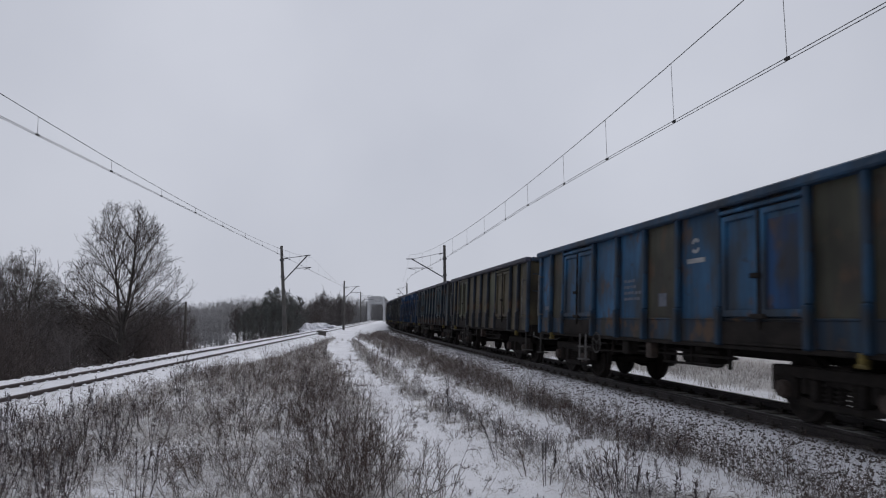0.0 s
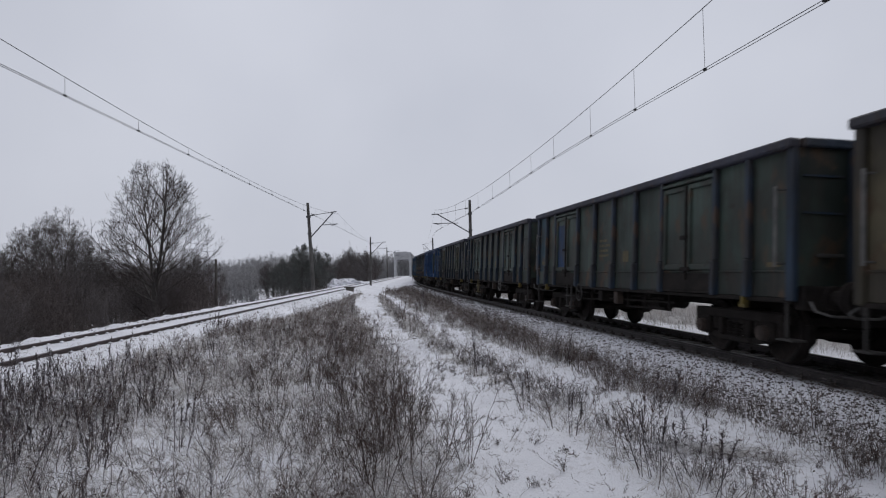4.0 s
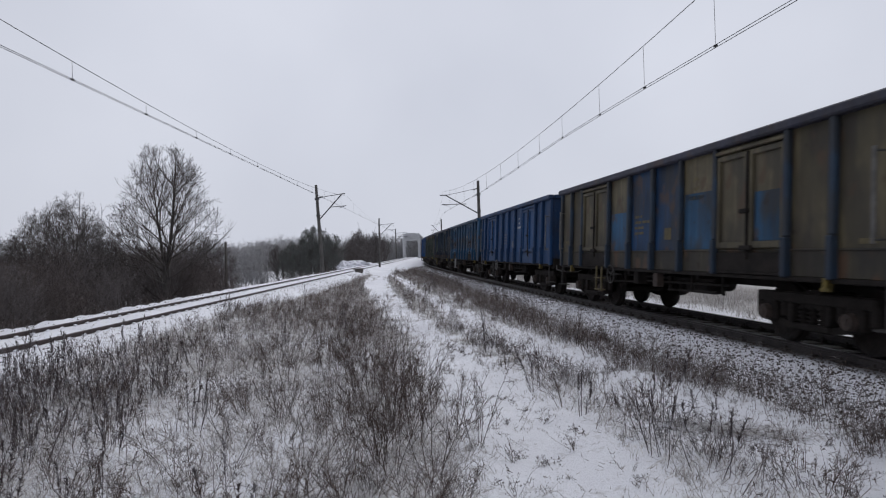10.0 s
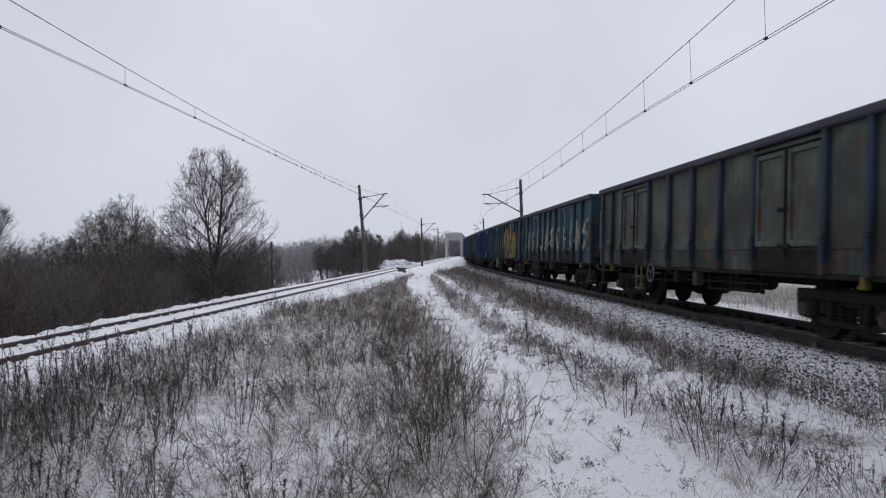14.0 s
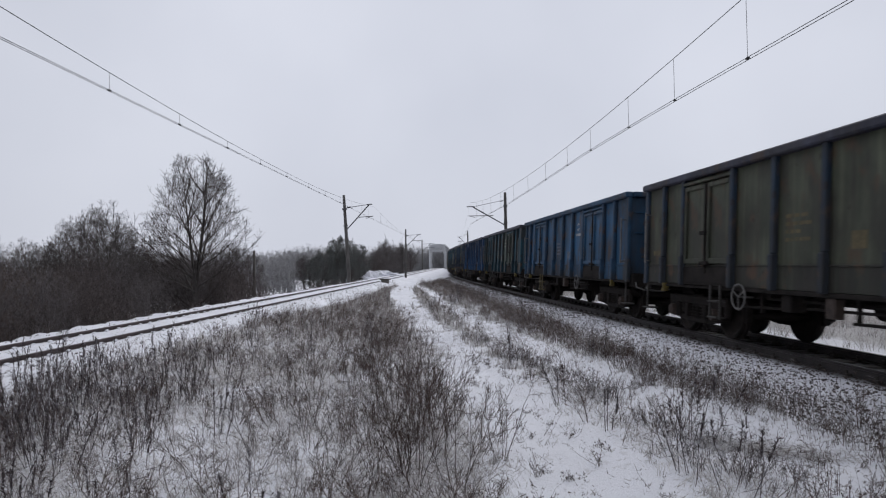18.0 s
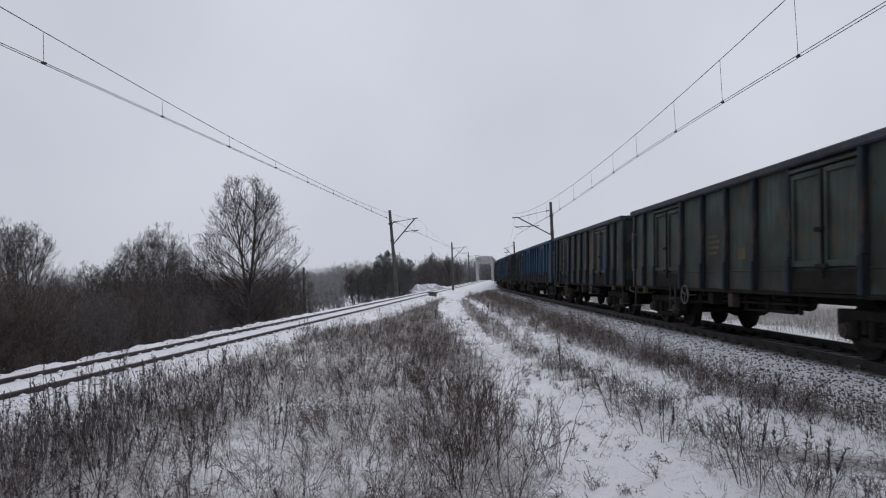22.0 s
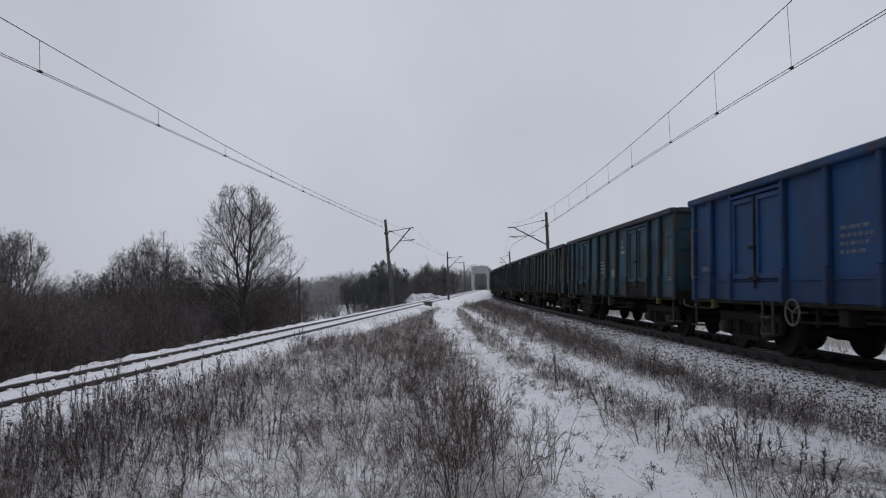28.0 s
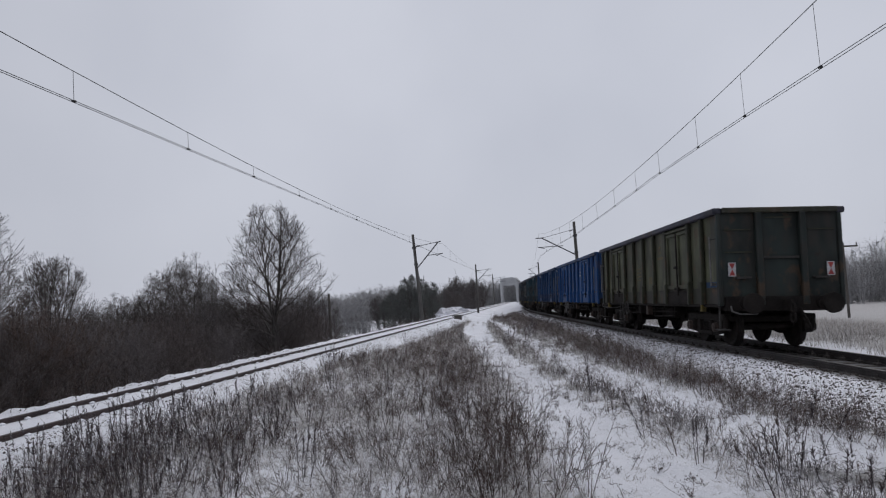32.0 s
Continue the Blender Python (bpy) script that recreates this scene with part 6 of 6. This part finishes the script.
def mound_mesh(seed, rx, ry, h, mat):
    rng = np.random.default_rng(seed)
    bm = bmesh.new()
    bmesh.ops.create_icosphere(bm, subdivisions=4, radius=1.0)
    for v in bm.verts:
        p = v.co.copy()
        n = noise.noise(p * 2.2 + Vector((seed, 0, 0))) * 0.4 + noise.noise(p * 5.0) * 0.32 + noise.noise(p * 11.0) * 0.24
        v.co = Vector((p.x * rx, p.y * ry, max(-0.1, p.z) * h)) * (1 + n)
    return bm


def build_mounds():
    for x, y, rx, ry, h, label in ((-12.7, 86, 1.05, 0.95, 1.1, "heap of snow-covered earth beside the empty track"), (-12.0, 93, 2.4, 1.7, 0.95, "low snow-covered earth bank")):
        ob = tagged(new("snow_mound"), label, "snow mound")
        ob.matrix_basis = pose(x, y, float(ground_z(x, y)) - 0.1)
        part("snow_cover", mound_mesh(int(y), rx, ry, h, M_SNOW), M_SNOW, ob)


build_small()
build_mounds()


def build_ballast():
    """Loose stones showing through the snow on the shoulder of the train's line."""
    rng = np.random.default_rng(3)
    n = 30000
    u = rng.uniform(0, 1, n) ** 1.7
    y = 5.0 + 75 * u
    dr = rng.uniform(-2.9, -0.86, n)
    x = right_x(y) + dr
    z = ground_z(x, y)
    size = 0.006 + 0.017 * rng.uniform(0, 1, n) ** 1.8 * (1 + 0.5 * (y > 20))
    oct_v = np.array([[1, 0, 0], [-1, 0, 0], [0, 1, 0], [0, -1, 0], [0, 0, 0.8], [0, 0, -0.8]])
    oct_f = np.array([[0, 2, 4], [2, 1, 4], [1, 3, 4], [3, 0, 4], [2, 0, 5], [1, 2, 5], [3, 1, 5], [0, 3, 5]])
    ang = rng.uniform(0, 6.28, n)
    jit = oct_v[None] * rng.uniform(0.6, 1.4, (n, 6, 3)) * size[:, None, None]
    c, s = np.cos(ang)[:, None], np.sin(ang)[:, None]
    m = 3200
    y[:m] = 8.0 + 60 * u[:m]
    x[:m] = left_x(y[:m]) + np.where(rng.uniform(0, 1, m) < 0.5, -rng.uniform(1.4, 2.5, m), rng.uniform(1.0, 2.2, m))
    z[:m] = ground_z(x[:m], y[:m])
    v = np.stack([jit[..., 0] * c - jit[..., 1] * s, jit[..., 0] * s + jit[..., 1] * c, jit[..., 2]], -1)
    v = v + np.stack([x, y, z + size * 0.2], 1)[:, None]
    t = (np.arange(n)[:, None, None] * 6 + oct_f[None]).reshape(-1, 3)
    ob = new("ballast_stones", tri_mesh("ballast_stones", v.reshape(-1, 3), t, M_STONE))
    tagged(ob, "dark ballast stones showing through thin snow beside the rails", "ballast", kind="stuff")


build_ballast()


# ---------------------------------------------------------------- dry grass and weeds
def meadow_spots(rng, n, y0, y1, bias):
    """Random places on the meadow, denser near the viewer, off the ruts, tracks and ballast."""
    y = y0 + (y1 - y0) * rng.uniform(0, 1, n) ** bias
    lo = np.maximum(left_x(y) + 2.0 + 0.9 * smooth(20, 32, y), -0.78 * y - 1.5)
    hi = right_x(y) - 2.5
    hi = np.minimum(hi, 0.78 * y + 1.5)
    x = lo + (hi - lo) * rng.uniform(0, 1, n)
    return x, y


def between_ruts(x, y):
    """1 on the weedy strip between the two ruts and on the one between ruts and ballast, near the viewer."""
    lo = np.interp(y, [4.5, 5, 6.1, 7.7, 9.1, 11.1, 16], [2.05, 1.99, 1.63, 1.54, 1.21, 0.74, -0.2])
    hi = np.interp(y, [4.5, 5.1, 5.9, 7.1, 9, 11, 16], [2.8, 2.67, 2.48, 2.31, 2.02, 1.47, 0.4])
    c, h = (lo + hi) / 2, (hi - lo) / 2
    return smooth(1.0, 0.45, np.abs(x - c) / h) * smooth(24, 13, y)


def tufts(rng, x, y, blades, spread, lo, hi, wide=0.4, tuft_lean=0.35, flat=0.22):
    """Tufts of bent blades that lean together, some of them pressed flat: base, tip, radius."""
    n = len(x)
    k = np.repeat(np.arange(n), blades)
    own = rng.uniform(0.4, 1.5, n) * spread
    bx, by = x[k] + rng.normal(0, 1, len(k)) * own[k], y[k] + rng.normal(0, 1, len(k)) * own[k]
    b = np.stack([bx, by, ground_z(bx, by) - 0.012], 1)
    h = rng.uniform(lo, hi, len(k)) * rng.uniform(0.55, 1.3, n)[k]
    pressed = rng.uniform(0, 1, n) < flat
    lean = rng.normal(0, 1, (n, 2)) * np.where(pressed, 2.2, tuft_lean)[:, None]
    d = rng.normal(0, wide, (len(k), 3))
    d[:, :2] += lean[k]
    d[:, 2] = 1.0
    d /= np.linalg.norm(d, axis=1, keepdims=True)
    return b, b + d * h[:, None], 0.0009 + 0.00014 * by


def build_grass():
    rng = np.random.default_rng(7)
    x, y = meadow_spots(rng, 21000, 3.3, 62, 1.7)
    gap = path_gap(x, y)
    p = np.clip(gap * 3.5 + 0.03, 0.02, 1) * (0.3 + 0.7 * patchy(x, y, 1.1, 2.0)) * (1 - 0.75 * in_patches(x, y, SNOWY)) * smooth(75, 30, y) * (1 - 0.5 * smooth(-6.0, -5.0, x - right_x(y)))
    keep = rng.uniform(0, 1, len(x)) < p
    b, t, r = tufts(rng, x[keep], y[keep], 10, 0.06, 0.06, 0.25, 0.45, 0.5, 0.42)
    r = r * 1.5
    near = b[:, 1] < 9
    v, tr = gather([spikes(b[near], t[near], r[near], 0.22, rng), needles(b[~near], t[~near], r[~near])])
    tagged(new("dry_grass", tri_mesh("dry_grass", v, tr, M_GRASS)), "frosted dry grass tufts poking through thin snow", "grass", kind="stuff")
    x, y = meadow_spots(rng, 24000, 3.3, 34, 1.7)
    p = np.clip(path_gap(x, y) * 3.0, 0, 1) * (1 - 0.55 * in_patches(x, y, SNOWY)) * (1 - 0.55 * smooth(-6.0, -5.0, x - right_x(y)))
    keep = rng.uniform(0, 1, len(x)) < p
    b, t, r = tufts(rng, x[keep], y[keep], 7, 0.06, 0.03, 0.14, 0.7, 0.5, 0.4)
    v, tr = needles(b, t, r * 2.3)
    tagged(new("frosted_turf", tri_mesh("frosted_turf", v, tr, M_TURF)), "short frosted turf under thin snow", "grass", kind="stuff")
    # short blades poking through the trodden snow
    x, y = meadow_spots(rng, 9000, 3.6, 30, 1.5)
    keep = (path_gap(x, y) < 0.12) & (rng.uniform(0, 1, len(x)) < 0.15 + 0.85 * patchy(x, y, 2.7, 1.3) ** 2)
    b, t, r = tufts(rng, x[keep], y[keep], 5, 0.045, 0.02, 0.09, 0.8, 0.6, 0.5)
    v, tr = needles(b, t, r * 2.0)
    tagged(new("path_grass", tri_mesh("path_grass", v, tr, M_PATHGRASS)), "short withered blades poking through trodden snow", "grass", kind="stuff")
    # straw pressed flat beside the ruts
    n = 520
    x = 2.72 + rng.normal(0, 0.34, n)
    y = 6.38 + rng.normal(0, 0.13, n) - 0.2 * (x - 2.72)
    b = np.stack([x, y, ground_z(x, y) + rng.uniform(0.0, 0.05, n)], 1)
    a = rng.normal(-0.15, 0.35, n)
    t = b + np.stack([np.cos(a), np.sin(a), rng.normal(0.05, 0.12, n)], 1) * (rng.uniform(0.15, 0.4, n) * rng.choice((-1, 1), n))[:, None]
    t[:, 2] = np.maximum(t[:, 2], ground_z(t[:, 0], t[:, 1]) + 0.005)
    v, tr = spikes(b, t, np.full(n, 0.002), 0.12, rng)
    tagged(new("flattened_straw", tri_mesh("flattened_straw", v, tr, M_TURF)), "flattened pale straw lying beside the rut", "straw", kind="stuff")
    y = 4.0 + 80 * rng.uniform(0, 1, 7500) ** 1.4
    x = right_x(y) + rng.uniform(1.9, 22.0, 7500)
    b, t, r = tufts(rng, x, y, 9, 0.16, 0.2, 0.6, 0.3, 0.1, 0.0)
    v, tr = needles(b, t, r * 1.6)
    tagged(new("reed_grass", tri_mesh("reed_grass", v, tr, M_GRASS)), "pale frosted reeds on the bank beyond the train", "grass", kind="stuff")


def weed_set(rng, x, y, height, twigs, thick, lean=0.34, drift=None):
    """Dead stems with side twigs: base, tip and radius of every piece."""
    n = len(x)
    b = np.stack([x, y, ground_z(x, y) - 0.02], 1)
    d = rng.normal(0, lean, (n, 3))
    if drift is not None:
        d[:, :2] += drift
    d[:, 2] = 1.0
    t = b + d * height[:, None]
    r = thick * (0.0022 + 0.00013 * y)
    k = np.repeat(np.arange(n), twigs)
    fr = rng.uniform(0.2, 1.0, len(k))
    tb = b[k] + (t[k] - b[k]) * fr[:, None]
    td = rng.normal(0, 0.8, (len(k), 3))
    td[:, 2] = td[:, 2] * 0.5 + 0.6
    td /= np.linalg.norm(td, axis=1, keepdims=True)
    tl = height[k] * rng.uniform(0.10, 0.42, len(k)) * (1.2 - 0.6 * fr)
    return b, t, r, tb, tb + td * tl[:, None], r[k] * 0.6


def clumps(rng, x, y, stems, spread, lo, hi, tilt):
    """Stems gathered in clumps: places, heights and a lean that each clump shares."""
    n = len(x)
    count = rng.integers(max(2, stems // 3), int(stems * 1.6) + 1, n)
    k = np.repeat(np.arange(n), count)
    own = spread * rng.uniform(0.5, 1.5, n)
    sx, sy = x[k] + rng.normal(0, 1, len(k)) * own[k], y[k] + rng.normal(0, 1, len(k)) * own[k]
    tall = rng.uniform(lo, hi, n) * rng.uniform(0.75, 1.25, n)
    h = tall[k] * rng.uniform(0.45, 1.1, len(k))
    out = np.stack([sx - x[k], sy - y[k]], 1) * 1.6
    return sx, sy, h, rng.normal(0, tilt, (n, 2))[k] + out


def weed_thing(name, rng, pieces, mat, label):
    b, t, r, tb, tt, rr = pieces
    n = len(b) * (1 if name == "path_plants" else 5)
    k = rng.integers(0, len(tb), n)
    k = k[tb[k][:, 1] < 13]
    lb = tb[k] + (tt - tb)[k] * rng.uniform(0.1, 1.0, len(k))[:, None]
    ld = rng.normal(0, 0.6, (len(k), 3)) - (0, 0, 0.15)
    leaf = needles(lb, lb + ld * rng.uniform(0.012, 0.045, len(k))[:, None], rng.uniform(0.002, 0.0055, len(k)))
    c, c2 = b[:, 1] < 13, tb[:, 1] < 11
    v, tr = gather([spikes(b[c], t[c], r[c], 0.11, rng), needles(b[~c], t[~c], r[~c]), spikes(tb[c2], tt[c2], rr[c2], 0.16, rng), needles(tb[~c2], tt[~c2], rr[~c2]), leaf])
    tagged(new(name, tri_mesh(name, v, tr, mat)), label, "weeds", kind="stuff")


def build_weeds():
    rng = np.random.default_rng(8)
    x, y = meadow_spots(rng, 4700, 3.8, 62, 1.5)
    gap = path_gap(x, y)
    dens = 0.07 + 0.52 * patchy(x, y, 0.8, 1.0) ** 1.8 + 0.9 * in_patches(x, y, WEEDY) + 0.15 * smooth(-0.40, -0.55, x / y) + 0.5 * smooth(10, 20, y)
    dens = dens * (1 - 0.9 * in_patches(x, y, SNOWY)) * (0.45 + 0.55 * smooth(45, 15, y)) * np.clip(gap * 2.2, 0.05, 1)
    dens = np.maximum(dens, 0.3 * between_ruts(x, y))
    keep = (gap > 0.0) & (rng.uniform(0, 1, len(x)) < dens)
    x, y = x[keep], y[keep]
    sx, sy, h, drift = clumps(rng, x, y, 6, 0.06, 0.18, 0.58, 0.18)
    weed_thing("dead_weeds", rng, weed_set(rng, sx, sy, h, 7, 1.15, 0.16, drift), M_WEED, "dead brown weeds with frosted twigs standing in snow")
    # the strip between the ruts, close to the viewer
    x, y = rng.uniform(-0.8, 3.0, 1500), rng.uniform(4.4, 18.0, 1500)
    keep = rng.uniform(0, 1, 1500) < between_ruts(x, y) * (0.22 + 0.5 * patchy(x, y, 2.3, 0.5))
    sx, sy, h, drift = clumps(rng, x[keep], y[keep], 8, 0.06, 0.14, 0.36, 0.16)
    weed_thing("rut_weeds", rng, weed_set(rng, sx, sy, h, 6, 0.95, 0.18, drift), M_SEED, "dark bushy weeds standing between the ruts")
    # small fanned plants on the trodden snow
    x, y = meadow_spots(rng, 2600, 3.6, 30, 1.4)
    keep = (path_gap(x, y) < 0.05) & (rng.uniform(0, 1, len(x)) < 0.5)
    sx, sy, h, drift = clumps(rng, x[keep], y[keep], 6, 0.025, 0.06, 0.26, 0.25)
    pieces = weed_set(rng, sx, sy, h, 5, 0.7, 0.4, drift)
    weed_thing("path_plants", rng, pieces, M_WEED, "small withered plants on the trodden snow")
    b = pieces[4][pieces[4][:, 1] < 14]
    v, tr = spikes(b - (0, 0, 0.006), b + rng.normal(0, 0.004, b.shape) + (0, 0, 0.008), np.full(len(b), 0.0035), 0.0, rng)
    tagged(new("withered_buds", tri_mesh("withered_buds", v, tr, M_SEED)), "withered buds on the small plants of the path", "weeds", kind="stuff")
    # withered stems on the lumpy verge beyond the empty track
    n = 700
    y = 7.0 + 60 * rng.uniform(0, 1, n) ** 1.3
    x = left_x(y) - rng.uniform(1.7, 3.6, n)
    weed_thing("verge_weeds", rng, weed_set(rng, x, y, rng.uniform(0.05, 0.3, n), 5, 1.0, 0.5), M_WEED, "withered stems on the snowy verge of the empty track")
    # dark strip of brush on the foot of the train's bank
    n = 1500
    y = 4.5 + 63 * rng.uniform(0, 1, n) ** 1.6
    x = right_x(y) - np.clip(rng.normal(3.2 - 0.1 * smooth(12, 7, y), 0.27 + 0.25 * smooth(12, 7, y), n), 2.4, 4.2)
    keep = (rng.uniform(0, 1, n) < 0.5 + 0.5 * patchy(x, y, 1.7, 2.5)) & (path_gap(x, y) > -0.1)
    sx, sy, h, drift = clumps(rng, x[keep], y[keep], 7, 0.09, 0.22, 0.52, 0.07)
    weed_thing("bank_weeds", rng, weed_set(rng, sx, sy, h, 5, 1.0, 0.10, drift), M_WEED, "dark withered weeds along the foot of the ballast")
    # taller dark stems with narrow seed heads, in stands
    x, y = meadow_spots(rng, 420, 4.2, 40, 1.3)
    keep = (path_gap(x, y) > 0.15) & (rng.uniform(0, 1, len(x)) < 0.06 + 0.6 * patchy(x, y, 0.7, 4.0) ** 3 + 0.8 * in_patches(x, y, WEEDY[:5]))
    cx, cy = rng.uniform(-7.4, -2.4, 620), rng.uniform(4.3, 12.5, 620)
    left = (cx / cy < -0.38) & (cx > left_x(cy) + 2.2) & (rng.uniform(0, 1, 620) < 0.08 + 0.50 * in_patches(cx, cy, WEEDY[:5]) + 0.3 * smooth(-0.5, -0.65, cx / cy))
    x, y = np.concatenate([x[keep], cx[left]]), np.concatenate([y[keep], cy[left]])
    sx, sy, h, drift = clumps(rng, x, y, 4, 0.08, 0.45, 0.85, 0.10)
    b, t, r, tb, tt, rr = weed_set(rng, sx, sy, h, 8, 1.4, 0.10, drift)
    k = np.repeat(np.arange(len(sx)), 26)
    fr = 1.03 - 0.4 * rng.uniform(0, 1, len(k)) ** 1.3
    sb = b[k] + (t[k] - b[k]) * fr[:, None]
    sd = rng.normal(0, 0.45, (len(k), 3))
    sd[:, 2] += 1.0
    sd /= np.linalg.norm(sd, axis=1, keepdims=True)
    heads = needles(sb, sb + sd * rng.uniform(0.02, 0.05, len(k))[:, None], np.full(len(k), 0.006))
    v, tr = gather([spikes(b, t, r, 0.05, rng), spikes(tb, tt, rr, 0.08, rng), heads])
    tagged(new("tall_dead_weeds", tri_mesh("tall_dead_weeds", v, tr, M_DARKSEED)), "tall dark dead weeds with withered seed heads", "weeds", kind="stuff")
    # long fallen and arching stems
    n = 170
    x, y = meadow_spots(rng, n, 4.6, 16, 1.2)
    keep = path_gap(x, y) > 0.15
    x, y = x[keep], y[keep]
    b = np.stack([x, y, ground_z(x, y)], 1)
    a = rng.uniform(0, 6.28, len(x))
    reach = rng.uniform(0.25, 0.8, len(x))
    rise = rng.uniform(0.1, 0.55, len(x))
    pts = []
    for f in np.linspace(0, 1, 6):
        pts.append(b + np.stack([np.cos(a) * reach * f, np.sin(a) * reach * f, rise * (2.2 * f - 1.7 * f * f)], 1))
    sets = [spikes(p, p + (q - p) * 1.35, np.full(len(x), 0.0032 - 0.0003 * i), 0.03, rng) for i, (p, q) in enumerate(zip(pts, pts[1:]))]
    v, tr = gather(sets)
    tagged(new("fallen_stems", tri_mesh("fallen_stems", v, tr, M_WEED)), "long bent dead stems leaning over the snow", "weeds", kind="stuff")


def bush_shape(seed, stems, tilt, spec, thick, least):
    """A leafless bush or weed of height about one, forking from its foot: vertices and triangles."""
    rng = np.random.default_rng(seed)
    out = [[], [], [], []]
    for k in range(stems):
        a, az = radians(tilt) * rng.uniform(0.1, 1.3), 2.4 * k + rng.normal(0, 0.4)
        foot = np.array([0.05 * math.cos(az), 0.05 * math.sin(az), -0.03]) * (stems > 1)
        branch_out(rng, foot, (math.sin(a) * math.cos(az), math.sin(a) * math.sin(az), math.cos(a)), rng.uniform(0.65, 1.05) if stems > 1 else 1.0, thick, 0, spec, out, lambda p, room: p[2] < room, least)
    return gather([as_rods(q) for q in out if q])


def strewn(rng, shapes, x, y, size, lean=0.12):
    """Copies of the shapes at the places, each turned, leant and scaled, as one set of vertices and triangles."""
    pick = rng.integers(0, len(shapes), len(x))
    pieces = []
    z = ground_z(x, y) - 0.015
    for i, (v, t) in enumerate(shapes):
        m = np.flatnonzero(pick == i)
        if not len(m):
            continue
        a = rng.uniform(0, 6.28, len(m))
        c, sn = np.cos(a)[:, None], np.sin(a)[:, None]
        lx, ly = rng.normal(0, lean, len(m))[:, None], rng.normal(0, lean, len(m))[:, None]
        vx = v[None, :, 0] * c - v[None, :, 1] * sn + lx * np.maximum(v[None, :, 2], 0) ** 1.5
        vy = v[None, :, 0] * sn + v[None, :, 1] * c + ly * np.maximum(v[None, :, 2], 0) ** 1.5
        h = size[m][:, None]
        w = np.stack([vx * h + x[m][:, None], vy * h + y[m][:, None], v[None, :, 2] * h + z[m][:, None]], -1)
        pieces.append((w.reshape(-1, 3), (np.arange(len(m))[:, None, None] * len(v) + t[None]).reshape(-1, 3)))
    return gather(pieces)


def build_brush():
    """The denser brown brushwood that borders the footpath, and forking weeds over the near meadow."""
    rng = np.random.default_rng(12)
    spots = [(-0.85, 5.6, 0.35, 0.3, 4), (-0.42, 5.5, 0.18, 0.25, 4), (-0.5, 6.9, 0.32, 0.4, 6), (-0.12, 6.5, 0.2, 0.3, 3), (-0.9, 8.2, 0.5, 0.7, 7), (-1.3, 9.8, 0.5, 0.8, 6), (-1.6, 12.2, 0.6, 1.2, 9), (-1.5, 6.6, 0.6, 0.6, 5), (-2.4, 9.5, 0.8, 1.2, 5)]
    x = np.concatenate([rng.normal(a, rx, n) for a, c, rx, ry, n in spots])
    y = np.concatenate([rng.normal(c, ry, n) for a, c, rx, ry, n in spots])
    keep = path_gap(x, y) > 0.04
    x, y = x[keep], y[keep]
    bush = [(7, 0.02, 0.08, 6, 0.42, 36), (5, 0.05, 0.12, 3, 0.5, 38), (3, 0.03, 0.16, 0, 0, 0)]
    shapes = [bush_shape(80 + i, 5, 26, bush, 0.0056, 0.0022) for i in range(4)]
    v, tr = strewn(rng, shapes, x, y, rng.uniform(0.5, 0.92, len(x)))
    tagged(new("brushwood", tri_mesh("brushwood", v, tr, M_BRUSH)), "dense brown brushwood beside the trodden path", "brushwood", kind="stuff")
    weed = [(6, 0.03, 0.09, 9, 0.40, 46), (4, 0.10, 0.14, 3, 0.5, 40), (2, 0.03, 0.2, 0, 0, 0)]
    shapes = [bush_shape(90 + i, 1 + i % 3, 20, weed, 0.0085, 0.0034) for i in range(6)]
    x, y = meadow_spots(rng, 2300, 4.0, 24, 1.35)
    dens = (0.08 + 0.34 * patchy(x, y, 0.9, 3.0) ** 1.6 + 0.5 * in_patches(x, y, WEEDY)) * (1 - 0.85 * in_patches(x, y, SNOWY)) * np.clip(path_gap(x, y) * 2.5, 0, 1)
    keep = rng.uniform(0, 1, len(x)) < dens
    x, y = x[keep], y[keep]
    v, tr = strewn(rng, shapes, x, y, rng.uniform(0.22, 0.62, len(x)), 0.3)
    tagged(new("forking_weeds", tri_mesh("forking_weeds", v, tr, M_WEED)), "forking dead weeds with bent frosted twigs standing in snow", "weeds", kind="stuff")


build_grass()
build_weeds()
build_brush()


# ---------------------------------------------------------------- what moves
def wheel_rows(k, rest):
    """A wheelset's poses in its bogie's space: rolling frame by frame while its wagon passes the viewer."""
    steps = [i / FPS for i in range(32 * FPS + 1)]
    near = [t for t in steps if -30.0 < train_rear(t) + LENGTH * (k + 0.5) < 24.0]
    start = rest.copy()
    if not near:
        return [(0.0, start), (32.0, start)]
    rows = []
    for t in near:
        turn = -(train_rear(t) - train_rear(near[0])) / 0.46
        rows.append((t, Matrix.Translation(rest.translation) @ Euler((turn, 0, 0)).to_matrix().to_4x4()))
    if near[0] > 0.001:
        rows.insert(0, (0.0, rows[0][1]))
    if near[-1] < 31.99:
        rows.append((32.0, rows[-1][1]))
    return rows


def motions():
    times = [0.5 * i for i in range(65)]
    for k, w in enumerate(WAGONS):
        walk(w, [(t, wagon_pose(k, t)) for t in times])
        for ob in w.children_recursive:
            if ob.name.startswith("wheelset"):
                walk(ob, wheel_rows(k, Matrix.Translation(ob.location)))


motions()
